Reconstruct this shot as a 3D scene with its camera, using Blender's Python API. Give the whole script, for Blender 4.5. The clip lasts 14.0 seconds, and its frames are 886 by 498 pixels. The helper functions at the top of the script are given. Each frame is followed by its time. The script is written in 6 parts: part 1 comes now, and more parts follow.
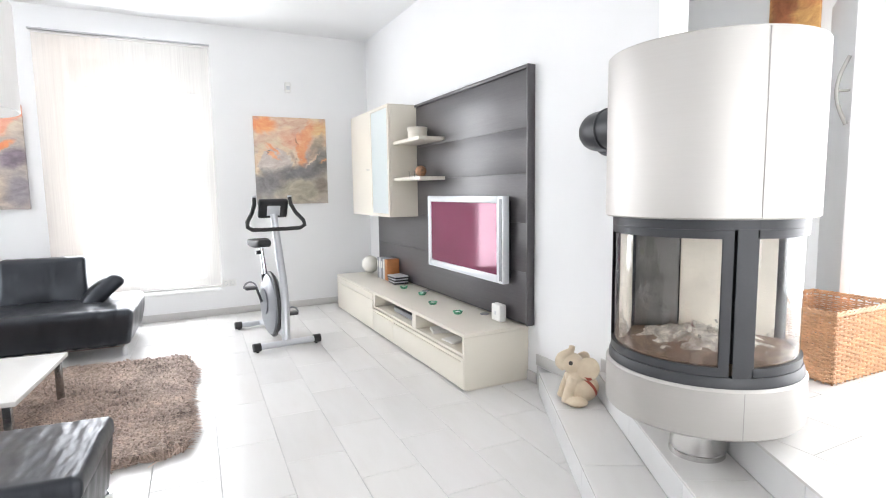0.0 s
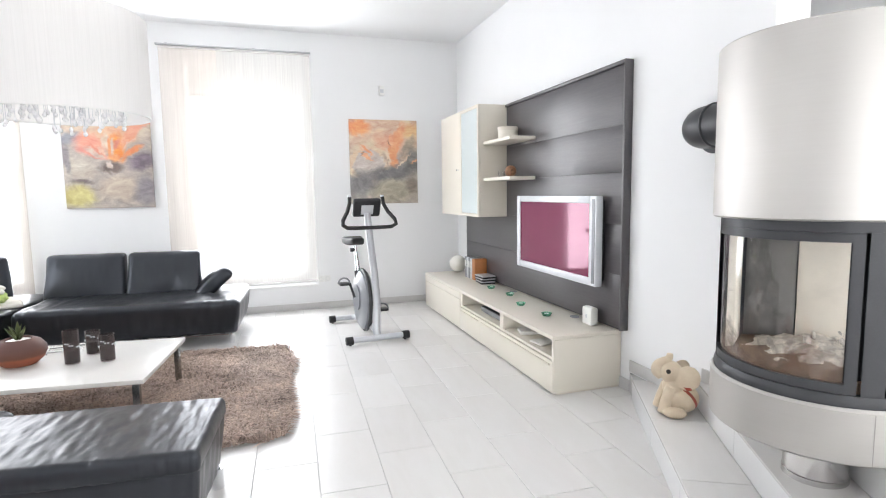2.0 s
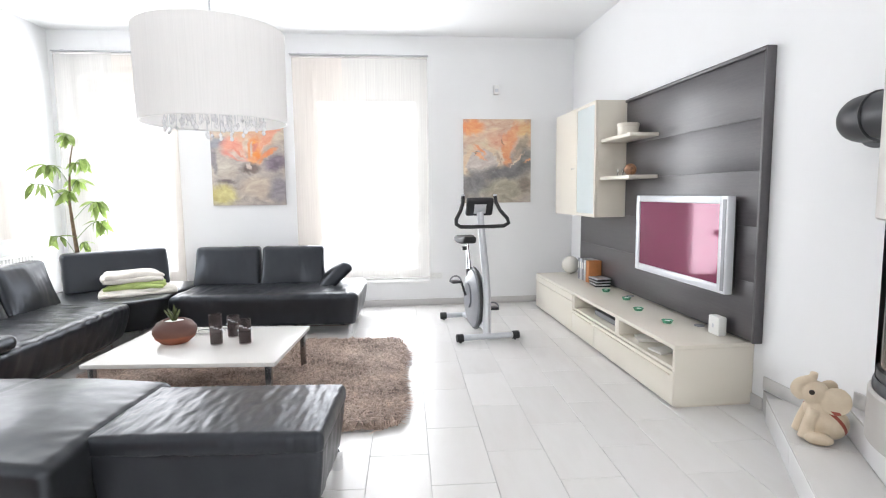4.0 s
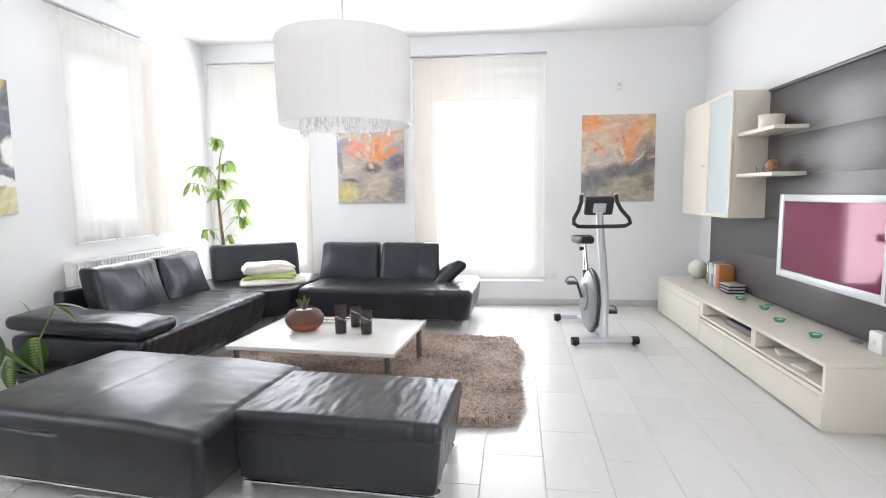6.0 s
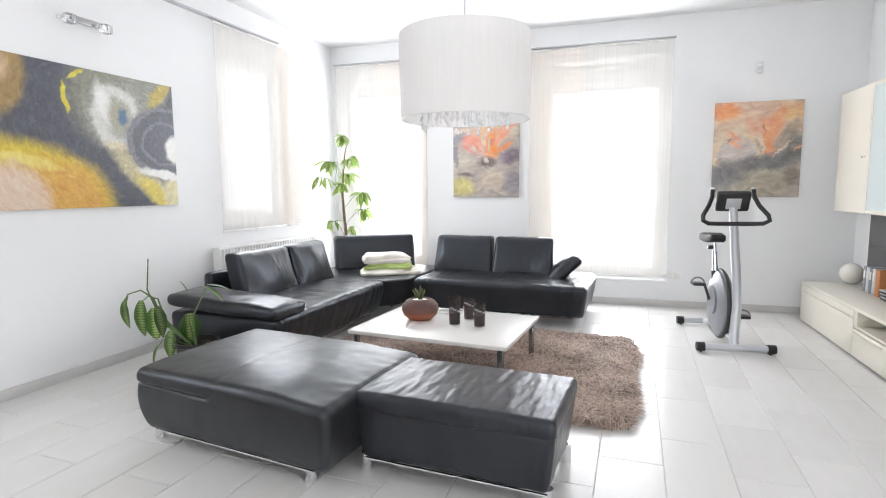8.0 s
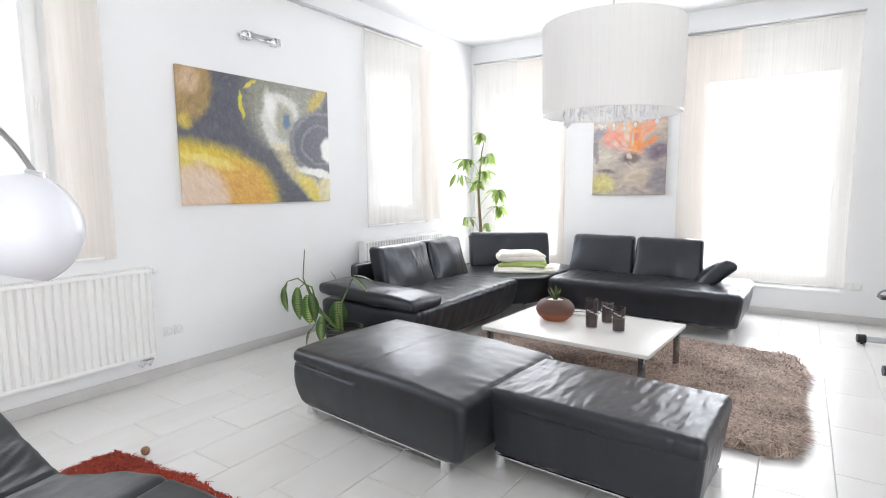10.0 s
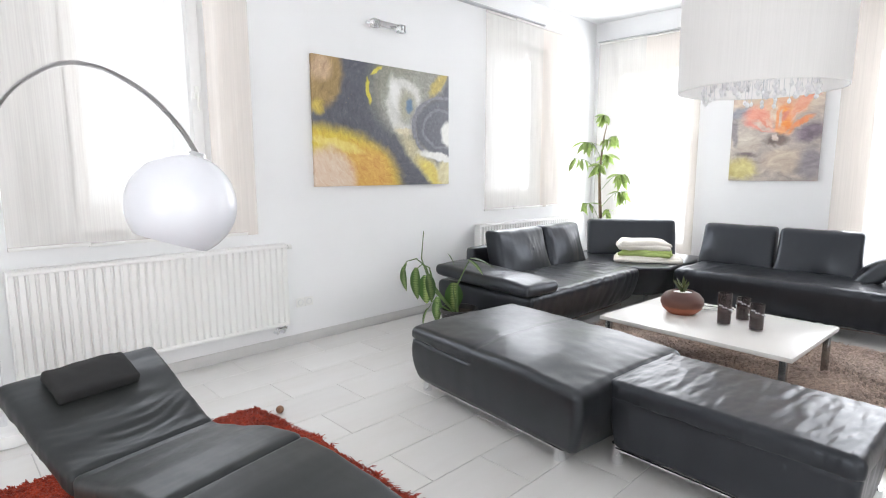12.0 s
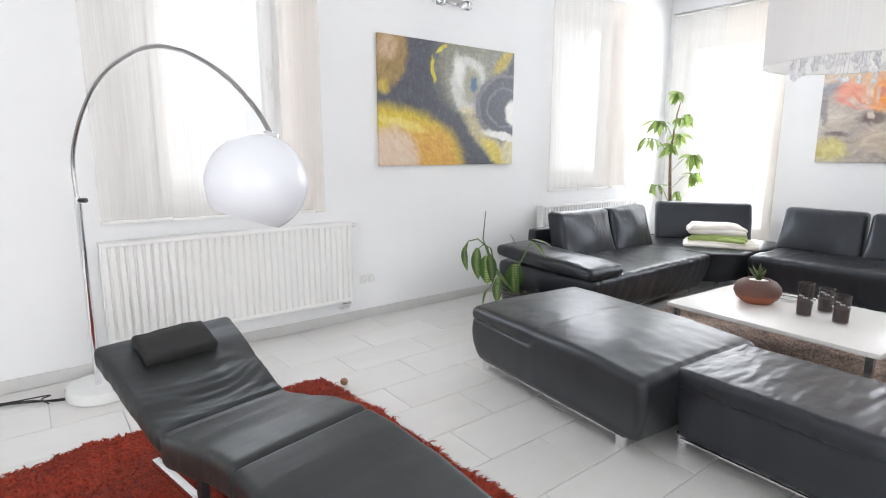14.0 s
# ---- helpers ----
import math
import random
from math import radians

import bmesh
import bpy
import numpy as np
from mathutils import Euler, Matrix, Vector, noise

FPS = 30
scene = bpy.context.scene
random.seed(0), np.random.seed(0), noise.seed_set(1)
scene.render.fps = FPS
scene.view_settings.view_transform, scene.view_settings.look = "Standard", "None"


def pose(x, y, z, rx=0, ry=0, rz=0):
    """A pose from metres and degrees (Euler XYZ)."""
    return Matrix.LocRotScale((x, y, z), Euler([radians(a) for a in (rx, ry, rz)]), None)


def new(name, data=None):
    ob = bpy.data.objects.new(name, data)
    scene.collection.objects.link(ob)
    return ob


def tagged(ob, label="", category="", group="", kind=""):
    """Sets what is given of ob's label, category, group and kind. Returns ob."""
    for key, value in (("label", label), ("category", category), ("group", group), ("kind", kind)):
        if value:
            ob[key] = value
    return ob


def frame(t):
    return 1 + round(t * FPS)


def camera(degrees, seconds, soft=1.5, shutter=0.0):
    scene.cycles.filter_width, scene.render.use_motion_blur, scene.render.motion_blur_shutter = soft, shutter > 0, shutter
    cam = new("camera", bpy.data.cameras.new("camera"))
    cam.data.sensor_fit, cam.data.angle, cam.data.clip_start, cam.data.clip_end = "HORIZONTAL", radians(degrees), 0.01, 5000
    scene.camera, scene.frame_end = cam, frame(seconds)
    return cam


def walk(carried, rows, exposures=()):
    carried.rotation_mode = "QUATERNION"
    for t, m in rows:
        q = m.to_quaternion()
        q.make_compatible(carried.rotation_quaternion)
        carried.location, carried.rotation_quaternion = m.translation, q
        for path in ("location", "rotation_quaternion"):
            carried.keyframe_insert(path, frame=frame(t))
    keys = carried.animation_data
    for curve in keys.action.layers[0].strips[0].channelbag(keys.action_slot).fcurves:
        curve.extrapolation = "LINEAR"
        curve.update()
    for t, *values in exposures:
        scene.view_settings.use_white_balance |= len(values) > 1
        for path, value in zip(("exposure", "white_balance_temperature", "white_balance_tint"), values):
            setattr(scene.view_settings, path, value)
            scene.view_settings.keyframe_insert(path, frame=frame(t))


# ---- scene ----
cam = camera(79.08, 14.0, soft=1.1)
ROWS = [
    (0.0, 0.0000, 0.0000, 1.3340, 83.830, 0.817, -26.684),
    (0.5, -0.0090, 0.0001, 1.3344, 83.834, 0.877, -25.339),
    (1.0, -0.0173, 0.0016, 1.3341, 83.888, 0.826, -22.922),
    (1.5, -0.0259, 0.0039, 1.3317, 83.945, 0.797, -20.400),
    (2.0, -0.0348, 0.0078, 1.3291, 84.011, 0.770, -17.633),
    (2.5, -0.0406, 0.0101, 1.3282, 84.043, 0.761, -14.718),
    (3.0, -0.0448, 0.0104, 1.3286, 84.056, 0.719, -11.607),
    (5.5, -0.0902, 0.0112, 1.3321, 84.098, 0.618, 2.614),
    (6.0, -0.1008, 0.0131, 1.3284, 84.064, 0.590, 5.832),
    (6.5, -0.1093, 0.0132, 1.3252, 83.987, 0.553, 8.633),
    (7.0, -0.1172, 0.0114, 1.3224, 83.878, 0.510, 11.743),
    (7.5, -0.1254, 0.0051, 1.3218, 83.721, 0.457, 14.563),
    (10.0, -0.1684, -0.0051, 1.3309, 83.324, 0.366, 31.650),
    (10.5, -0.1786, -0.0081, 1.3288, 83.240, 0.313, 35.029),
    (11.0, -0.1882, -0.0131, 1.3254, 83.007, 0.205, 38.371),
    (11.5, -0.1971, -0.0174, 1.3210, 82.519, 0.151, 41.146),
    (12.0, -0.2044, -0.0215, 1.3173, 81.813, 0.090, 43.649),
    (12.5, -0.2085, -0.0241, 1.3150, 81.231, 0.021, 45.894),
    (13.0, -0.2118, -0.0280, 1.3162, 80.575, -0.046, 47.708),
    (13.5, -0.2160, -0.0324, 1.3168, 80.087, -0.065, 48.923),
    (14.0, -0.2185, -0.0370, 1.3199, 79.651, -0.109, 50.029),
]
EXPOSURES = [(0.0, 1.16), (3.0, 1.04), (7.5, 0.92), (11.0, 0.91), (14.0, 0.84)]
walk(cam, [(t, pose(x, y, z, rx, ry, rz)) for t, x, y, z, rx, ry, rz in ROWS], EXPOSURES)

# ---- light ----
SUN_EL, SUN_ROT = radians(50), radians(150)
world = bpy.data.worlds.new("sky")
scene.world = world
world.use_nodes = True
_n = world.node_tree.nodes
_sky = _n.new("ShaderNodeTexSky")
_sky.sky_type, _sky.sun_disc, _sky.sun_elevation, _sky.sun_rotation = "NISHITA", False, SUN_EL, SUN_ROT
_n["Background"].inputs["Strength"].default_value = 0.15
world.node_tree.links.new(_sky.outputs[0], _n["Background"].inputs["Color"])
SKY = {"far_a": 2.5, "far_b": 2.2, "left_a": 2.8, "left_b": 1.5, "upper": 3.4, "back": 1.5}


def daylight(name, matrix, width, height, radiance, tint=(0.93, 0.95, 1.0)):
    """An area lamp at a window in place of the sky's light; matrix's -z axis points into the room."""
    data = bpy.data.lights.new(name, "AREA")
    data.shape, data.size, data.size_y = "RECTANGLE", width, height
    data.energy, data.color = radiance * width * height * math.pi, tint
    ob = new(name, data)
    ob.matrix_world = matrix
    return ob


# ---- materials ----
def mat(name):
    m = bpy.data.materials.new(name)
    m.use_nodes = True
    nt = m.node_tree
    return m, nt, nt.nodes["Principled BSDF"]


def link(nt, a, b):
    nt.links.new(a, b)


def coords(nt, kind="Object", scale=(1, 1, 1), rot=(0, 0, 0)):
    tc = nt.nodes.new("ShaderNodeTexCoord")
    mp = nt.nodes.new("ShaderNodeMapping")
    mp.inputs["Scale"].default_value, mp.inputs["Rotation"].default_value = scale, rot
    link(nt, tc.outputs[kind], mp.inputs["Vector"])
    return mp.outputs[0]


def noise_tex(nt, vec, scale, detail=4, rough=0.55, distort=0.0):
    n = nt.nodes.new("ShaderNodeTexNoise")
    n.inputs["Scale"].default_value, n.inputs["Detail"].default_value = scale, detail
    n.inputs["Roughness"].default_value, n.inputs["Distortion"].default_value = rough, distort
    link(nt, vec, n.inputs["Vector"])
    return n.outputs["Fac"]


def ramp(nt, fac, stops):
    r = nt.nodes.new("ShaderNodeValToRGB")
    e = r.color_ramp.elements
    while len(e) < len(stops):
        e.new(0.5)
    for el, (p, c) in zip(e, stops):
        el.position, el.color = p, (*c, 1)
    link(nt, fac, r.inputs[0])
    return r.outputs[0]


def mixc(nt, fac, a, b, mode="MIX"):
    m = nt.nodes.new("ShaderNodeMix")
    m.data_type, m.blend_type = "RGBA", mode
    for sock, v in ((m.inputs[0], fac), (m.inputs[6], a), (m.inputs[7], b)):
        if isinstance(v, (int, float)):
            sock.default_value = v
        elif isinstance(v, tuple):
            sock.default_value = (*v, 1)
        else:
            link(nt, v, sock)
    return m.outputs[2]


def maths(nt, op, a, b=0.0):
    m = nt.nodes.new("ShaderNodeMath")
    m.operation = op
    for sock, v in ((m.inputs[0], a), (m.inputs[1], b)):
        if isinstance(v, (int, float)):
            sock.default_value = v
        else:
            link(nt, v, sock)
    return m.outputs[0]


def bump(nt, bsdf, height, strength, dist):
    b = nt.nodes.new("ShaderNodeBump")
    b.inputs["Strength"].default_value, b.inputs["Distance"].default_value = strength, dist
    link(nt, height, b.inputs["Height"])
    link(nt, b.outputs[0], bsdf.inputs["Normal"])


def surface(name, color, rough=0.5, metal=0.0, vary=0.06, scale=3.0, grain=60.0, relief=0.1, dist=0.002, coat=0.0, spec=0.5, stretch=(1, 1, 1), each=0.0):
    """A plain material with variation of tone at two scales, gloss variation and fine relief."""
    m, nt, b = mat(name)
    v = coords(nt, "Object", stretch)
    big, fine = noise_tex(nt, v, scale), noise_tex(nt, v, grain, 3)
    lo = tuple(max(0, c * (1 - vary)) for c in color)
    hi = tuple(min(1, c * (1 + vary)) for c in color)
    c1 = ramp(nt, big, [(0.3, lo), (0.7, hi)])
    c = mixc(nt, 0.25 * min(1, vary * 8), c1, ramp(nt, fine, [(0.35, lo), (0.65, hi)]))
    if each:
        oi = nt.nodes.new("ShaderNodeObjectInfo")
        f = maths(nt, "MULTIPLY_ADD", oi.outputs["Random"], 2 * each)
        nt.nodes[-1].inputs[2].default_value = 1 - each
        hsv = nt.nodes.new("ShaderNodeHueSaturation")
        link(nt, f, hsv.inputs["Value"])
        link(nt, c, hsv.inputs["Color"])
        c = hsv.outputs[0]
    link(nt, c, b.inputs["Base Color"])
    r = nt.nodes.new("ShaderNodeMapRange")
    r.inputs[3].default_value, r.inputs[4].default_value = max(0.02, rough - 0.06), min(1, rough + 0.06)
    link(nt, big, r.inputs[0])
    link(nt, r.outputs[0], b.inputs["Roughness"])
    b.inputs["Metallic"].default_value, b.inputs["Coat Weight"].default_value = metal, coat
    b.inputs["Coat Roughness"].default_value, b.inputs["Specular IOR Level"].default_value = 0.05, spec
    if relief:
        bump(nt, b, fine, relief, dist)
    return m


PLASTER = surface("white_wall_paint", (0.86, 0.865, 0.87), 0.85, vary=0.015, scale=1.2, grain=180, relief=0.12, dist=0.001, spec=0.2)
CEILING = surface("white_ceiling_paint", (0.87, 0.875, 0.88), 0.9, vary=0.012, scale=0.9, grain=150, relief=0.08, dist=0.001, spec=0.2)
RISER = surface("pale_step_edge", (0.68, 0.68, 0.68), 0.3, vary=0.04, scale=3, grain=30, relief=0.03, each=0.02)
GROUT = surface("grey_grout", (0.54, 0.535, 0.53), 0.9, vary=0.1, scale=6, relief=0.3)
SKIRT = surface("grey_tile_skirting", (0.60, 0.59, 0.58), 0.35, vary=0.05, scale=4, relief=0.03)
FOOT_STEEL = surface("satin_steel", (0.62, 0.61, 0.60), 0.24, 1.0, vary=0.05, scale=3, relief=0.0)
JOINT = surface("grey_joint_shadow_strip", (0.30, 0.29, 0.28), 0.6, vary=0.05, relief=0.0)
TABLE_WHITE = surface("white_lacquer", (0.70, 0.685, 0.66), 0.3, vary=0.02, relief=0.02)
# Dark metal of table legs; elsewhere chrome with dark reflections put into its colour.
DARK_STEEL = surface("dark_steel_and_darkened_chrome", (0.36, 0.355, 0.35), 0.25, 1.0, vary=0.08, relief=0.0)
CHROME = surface("polished_chrome", (0.82, 0.83, 0.85), 0.1, 1.0, vary=0.02, relief=0.0)
IRON = surface("black_grey_cast_iron", (0.045, 0.047, 0.052), 0.42, 0.3, vary=0.12, scale=5, grain=160, relief=0.1)
SOOT = surface("sooty_firebrick", (0.06, 0.055, 0.05), 0.9, vary=0.5, scale=7, grain=50, relief=0.5)
ASH = surface("pale_ash", (0.60, 0.56, 0.50), 0.95, vary=0.5, scale=22, grain=90, relief=0.6, dist=0.006)
CINDER = surface("brown_cinder_bed", (0.20, 0.14, 0.10), 0.95, vary=0.4, scale=12, grain=70, relief=0.5)
BRICK_GREY = surface("smoke_grey_firebrick", (0.20, 0.195, 0.19), 0.9, vary=0.25, scale=7, grain=60, relief=0.4)
CLAY = surface("cream_firebrick", (0.86, 0.80, 0.70), 0.9, vary=0.10, scale=6, grain=60, relief=0.3)
IVORY = surface("ivory_lacquer", (0.77, 0.725, 0.635), 0.35, vary=0.02, scale=1.5, grain=120, relief=0.02, coat=0.15)
IVORY_EDGE = surface("ivory_lacquer_edge", (0.72, 0.67, 0.58), 0.4, vary=0.03, scale=2, relief=0.02)
RUBBER = surface("black_rubber", (0.018, 0.018, 0.019), 0.55, vary=0.1, relief=0.1)
BLACK = surface("black_plastic", (0.02, 0.02, 0.023), 0.35, vary=0.1, relief=0.05)
SILVER = surface("silver_painted_plastic", (0.60, 0.62, 0.65), 0.3, 0.35, vary=0.03, relief=0.02)
TV_SILVER = surface("bright_silver_plastic", (0.76, 0.78, 0.82), 0.3, 0.15, vary=0.02, relief=0.01)
GREY_PLASTIC = surface("mid_grey_plastic", (0.24, 0.25, 0.27), 0.35, 0.2, vary=0.05, relief=0.03)
WHITE_PLASTIC = surface("white_plastic", (0.82, 0.82, 0.80), 0.35, vary=0.02, relief=0.02)
WHITE_METAL = surface("white_enamelled_steel", (0.86, 0.86, 0.845), 0.32, vary=0.012, relief=0.015, grain=90)
FRAME_WHITE = surface("white_window_frame", (0.84, 0.84, 0.84), 0.35, vary=0.01, relief=0.01)
MARBLE = surface("white_marble", (0.80, 0.80, 0.79), 0.2, vary=0.07, scale=7, grain=26, relief=0.0)
TOWEL_W = surface("white_towelling", (0.78, 0.74, 0.68), 0.95, vary=0.06, scale=9, grain=260, relief=0.7, dist=0.004)
TOWEL_G = surface("green_towelling", (0.42, 0.52, 0.18), 0.95, vary=0.08, scale=9, grain=260, relief=0.7, dist=0.004)
WICKER = surface("orange_brown_wicker", (0.64, 0.38, 0.22), 0.55, vary=0.3, scale=14, grain=70, relief=0.3)
BARK = surface("brown_plant_stem", (0.16, 0.11, 0.065), 0.85, vary=0.3, scale=18, relief=0.5)
SOIL = surface("dark_soil", (0.045, 0.033, 0.024), 1.0, vary=0.4, scale=30, relief=0.8, dist=0.006)
POT_DARK = surface("dark_glazed_pot", (0.035, 0.033, 0.035), 0.3, vary=0.1, relief=0.05)
PAPER = surface("white_paper", (0.78, 0.77, 0.74), 0.8, vary=0.03, relief=0.05)
ORANGE_BOX = surface("orange_brown_leatherette", (0.50, 0.20, 0.07), 0.5, vary=0.1, scale=9, relief=0.2)
LID_DARK = surface("dark_brown_candle_wax", (0.05, 0.018, 0.018), 0.35, vary=0.1, relief=0.05)
CABLE = surface("black_cable", (0.015, 0.015, 0.015), 0.5, relief=0.0)
CARRIER = surface("white_carrier", (0.74, 0.73, 0.71), 0.5, vary=0.02, relief=0.0)
RAIL = surface("brushed_aluminium_rail", (0.52, 0.53, 0.54), 0.35, 0.9, vary=0.04, relief=0.03)
SHELL = surface("brown_patterned_shell", (0.30, 0.15, 0.08), 0.3, vary=0.7, scale=40, grain=90, relief=0.2)
SHUTTER = surface("pale_grey_shutter", (0.80, 0.80, 0.79), 0.5, vary=0.03, relief=0.02)
GLOBE_W = surface("cream_ribbed_glass_ball", (0.82, 0.80, 0.74), 0.25, vary=0.02, relief=0.0)


def tile_mat():
    """Pale porcelain with faint drifting streaks along each tile, different from tile to tile."""
    m, nt, b = mat("pale_grey_tile")
    oi, add = nt.nodes.new("ShaderNodeObjectInfo"), nt.nodes.new("ShaderNodeVectorMath")
    link(nt, coords(nt, "Object", (5.0, 1.1, 1.0)), add.inputs[0])
    link(nt, maths(nt, "MULTIPLY", oi.outputs["Random"], 60.0), add.inputs[1])
    streak = noise_tex(nt, add.outputs[0], 2.0, 6, 0.6, 0.8)
    cloud = noise_tex(nt, add.outputs[0], 0.7, 3)
    c = ramp(nt, streak, [(0.25, (0.685, 0.67, 0.65)), (0.5, (0.715, 0.703, 0.688)), (0.75, (0.735, 0.727, 0.715))])
    c = mixc(nt, 0.4, c, ramp(nt, cloud, [(0.3, (0.68, 0.662, 0.64)), (0.7, (0.735, 0.73, 0.722))]))
    hsv, f = nt.nodes.new("ShaderNodeHueSaturation"), nt.nodes.new("ShaderNodeMapRange")
    f.inputs[3].default_value, f.inputs[4].default_value = 0.97, 1.03
    link(nt, oi.outputs["Random"], f.inputs[0])
    link(nt, f.outputs[0], hsv.inputs["Value"])
    link(nt, c, hsv.inputs["Color"])
    link(nt, hsv.outputs[0], b.inputs["Base Color"])
    link(nt, ramp(nt, streak, [(0.3, (0.24, 0.24, 0.24)), (0.7, (0.27, 0.27, 0.27))]), b.inputs["Roughness"])
    b.inputs["Specular IOR Level"].default_value = 0.4
    bump(nt, b, streak, 0.01, 0.0005)
    return m


TILE = tile_mat()


def leather(name="black_leather", lo=0.29, hi=0.36, tone=1.0, blue=1.0):
    m, nt, b = mat(name)
    v = coords(nt, "Object")
    big = noise_tex(nt, v, 3.2, 3, 0.5, 0.6)
    pores = nt.nodes.new("ShaderNodeTexVoronoi")
    pores.inputs["Scale"].default_value = 420
    link(nt, v, pores.inputs["Vector"])
    crease = noise_tex(nt, coords(nt, "Object", (1, 1.7, 1), (0, 0, 0.5)), 14, 4, 0.55, 0.6)
    c = ramp(nt, big, [(0.3, (0.0145 * tone, 0.0152 * tone, 0.0190 * tone * blue)), (0.72, (0.021 * tone, 0.022 * tone, 0.0275 * tone * blue))])
    link(nt, c, b.inputs["Base Color"])
    link(nt, ramp(nt, crease, [(0.3, (lo, lo, lo)), (0.7, (hi, hi, hi))]), b.inputs["Roughness"])
    b.inputs["Specular IOR Level"].default_value = 0.55
    # Blue tint imitates sky reflected in the leather's highlights.
    b.inputs["Specular Tint"].default_value = (0.80, 0.88, 1.0, 1)
    h = maths(nt, "ADD", maths(nt, "MULTIPLY", crease, 0.35), maths(nt, "MULTIPLY", pores.outputs["Distance"], 0.06))
    bump(nt, b, h, 0.14, 0.006)
    return m


def brushed_steel():
    m, nt, b = mat("brushed_stainless_steel")
    v = coords(nt, "Object", (1, 1, 60))
    n = noise_tex(nt, v, 4, 3)
    big = noise_tex(nt, coords(nt), 1.6, 3)
    link(nt, mixc(nt, 0.5, ramp(nt, big, [(0.3, (0.50, 0.485, 0.465)), (0.7, (0.54, 0.525, 0.505))]), ramp(nt, n, [(0.3, (0.50, 0.485, 0.465)), (0.7, (0.54, 0.525, 0.505))])), b.inputs["Base Color"])
    b.inputs["Metallic"].default_value = 1.0
    link(nt, ramp(nt, n, [(0.3, (0.46, 0.46, 0.46)), (0.7, (0.51, 0.51, 0.51))]), b.inputs["Roughness"])
    b.inputs["Anisotropic"].default_value = 0.5
    bump(nt, b, n, 0.02, 0.0006)
    return m


def wenge():
    m, nt, b = mat("dark_wenge_veneer")
    v = coords(nt, "Object", (30, 1.2, 30))
    g = noise_tex(nt, v, 3.0, 6, 0.6, 0.4)
    pores = noise_tex(nt, coords(nt, "Object", (160, 6, 160)), 4.0, 2)
    c = ramp(nt, g, [(0.25, (0.066, 0.061, 0.067)), (0.55, (0.084, 0.078, 0.085)), (0.8, (0.102, 0.095, 0.101))])
    link(nt, mixc(nt, 0.35, c, ramp(nt, pores, [(0.4, (0.048, 0.044, 0.048)), (0.6, (0.086, 0.080, 0.084))])), b.inputs["Base Color"])
    b.inputs["Roughness"].default_value = 0.31
    b.inputs["Specular IOR Level"].default_value = 0.7
    bump(nt, b, pores, 0.08, 0.001)
    return m


def sheer(name, color, open_share, fold_scale, behind=0.3):
    """Woven sheer cloth: part of the light goes straight through, part is scattered."""
    m, nt, b = mat(name)
    nt.nodes.remove(b)
    out = nt.nodes["Material Output"]
    v = coords(nt, "Object", (fold_scale * 9, fold_scale * 9, 0.10))
    streak = noise_tex(nt, v, 12, 4, 0.7)
    col = ramp(nt, streak, [(0.3, tuple(c * 0.95 for c in color)), (0.7, color)])
    dif, tra, clear = nt.nodes.new("ShaderNodeBsdfDiffuse"), nt.nodes.new("ShaderNodeBsdfTranslucent"), nt.nodes.new("ShaderNodeBsdfTransparent")
    link(nt, col, dif.inputs["Color"])
    link(nt, col, tra.inputs["Color"])
    a, s = nt.nodes.new("ShaderNodeMixShader"), nt.nodes.new("ShaderNodeMixShader")
    a.inputs[0].default_value = behind
    link(nt, dif.outputs[0], a.inputs[1])
    link(nt, tra.outputs[0], a.inputs[2])
    share = nt.nodes.new("ShaderNodeMapRange")
    share.inputs[1].default_value, share.inputs[2].default_value = 0.35, 0.65
    share.inputs[3].default_value, share.inputs[4].default_value = open_share - 0.04, open_share + 0.04
    link(nt, streak, share.inputs[0])
    link(nt, share.outputs[0], s.inputs[0])
    link(nt, a.outputs[0], s.inputs[1])
    link(nt, clear.outputs[0], s.inputs[2])
    link(nt, s.outputs[0], out.inputs["Surface"])
    return m


def glass(name, color=(1, 1, 1), rough=0.0, transmission=1.0, ior=1.45):
    m, nt, b = mat(name)
    b.inputs["Base Color"].default_value = (*color, 1)
    b.inputs["Roughness"].default_value, b.inputs["Transmission Weight"].default_value, b.inputs["IOR"].default_value = rough, transmission, ior
    return m


LEATHER, STEEL, WENGE = leather("black_leather", 0.28, 0.36, 1.05, 0.92), brushed_steel(), wenge()
LEATHER_DULL = leather("dull_black_leather", 0.31, 0.38, 1.0, 0.85)
LEATHER_LOUNGE = leather("charcoal_leather", 0.42, 0.50, 1.25, 0.72)
SHEER = sheer("white_sheer_cloth", (0.87, 0.845, 0.80), 0.52, 1.0)
SHEER_TAN = sheer("sand_sheer_cloth", (0.86, 0.79, 0.72), 0.44, 1.0)
SHADE = sheer("white_pleated_lampshade_cloth", (0.97, 0.96, 0.95), 0.06, 2.0, 0.5)
GLASS = glass("clear_glass")
CRYSTAL = glass("crystal", (0.97, 0.97, 0.98), 0.12, 0.10)
FROST = glass("frosted_pale_glass", (0.80, 0.87, 0.87), 0.45, 0.35)
GREEN_GLASS = glass("green_glass", (0.25, 0.75, 0.5), 0.08, 0.7)
SMOKE_GLASS = glass("smoky_dark_glass", (0.34, 0.28, 0.28), 0.04, 0.92)
LAMP_GLASS = glass("clear_cube_glass", (0.95, 0.97, 0.97), 0.08, 0.9)


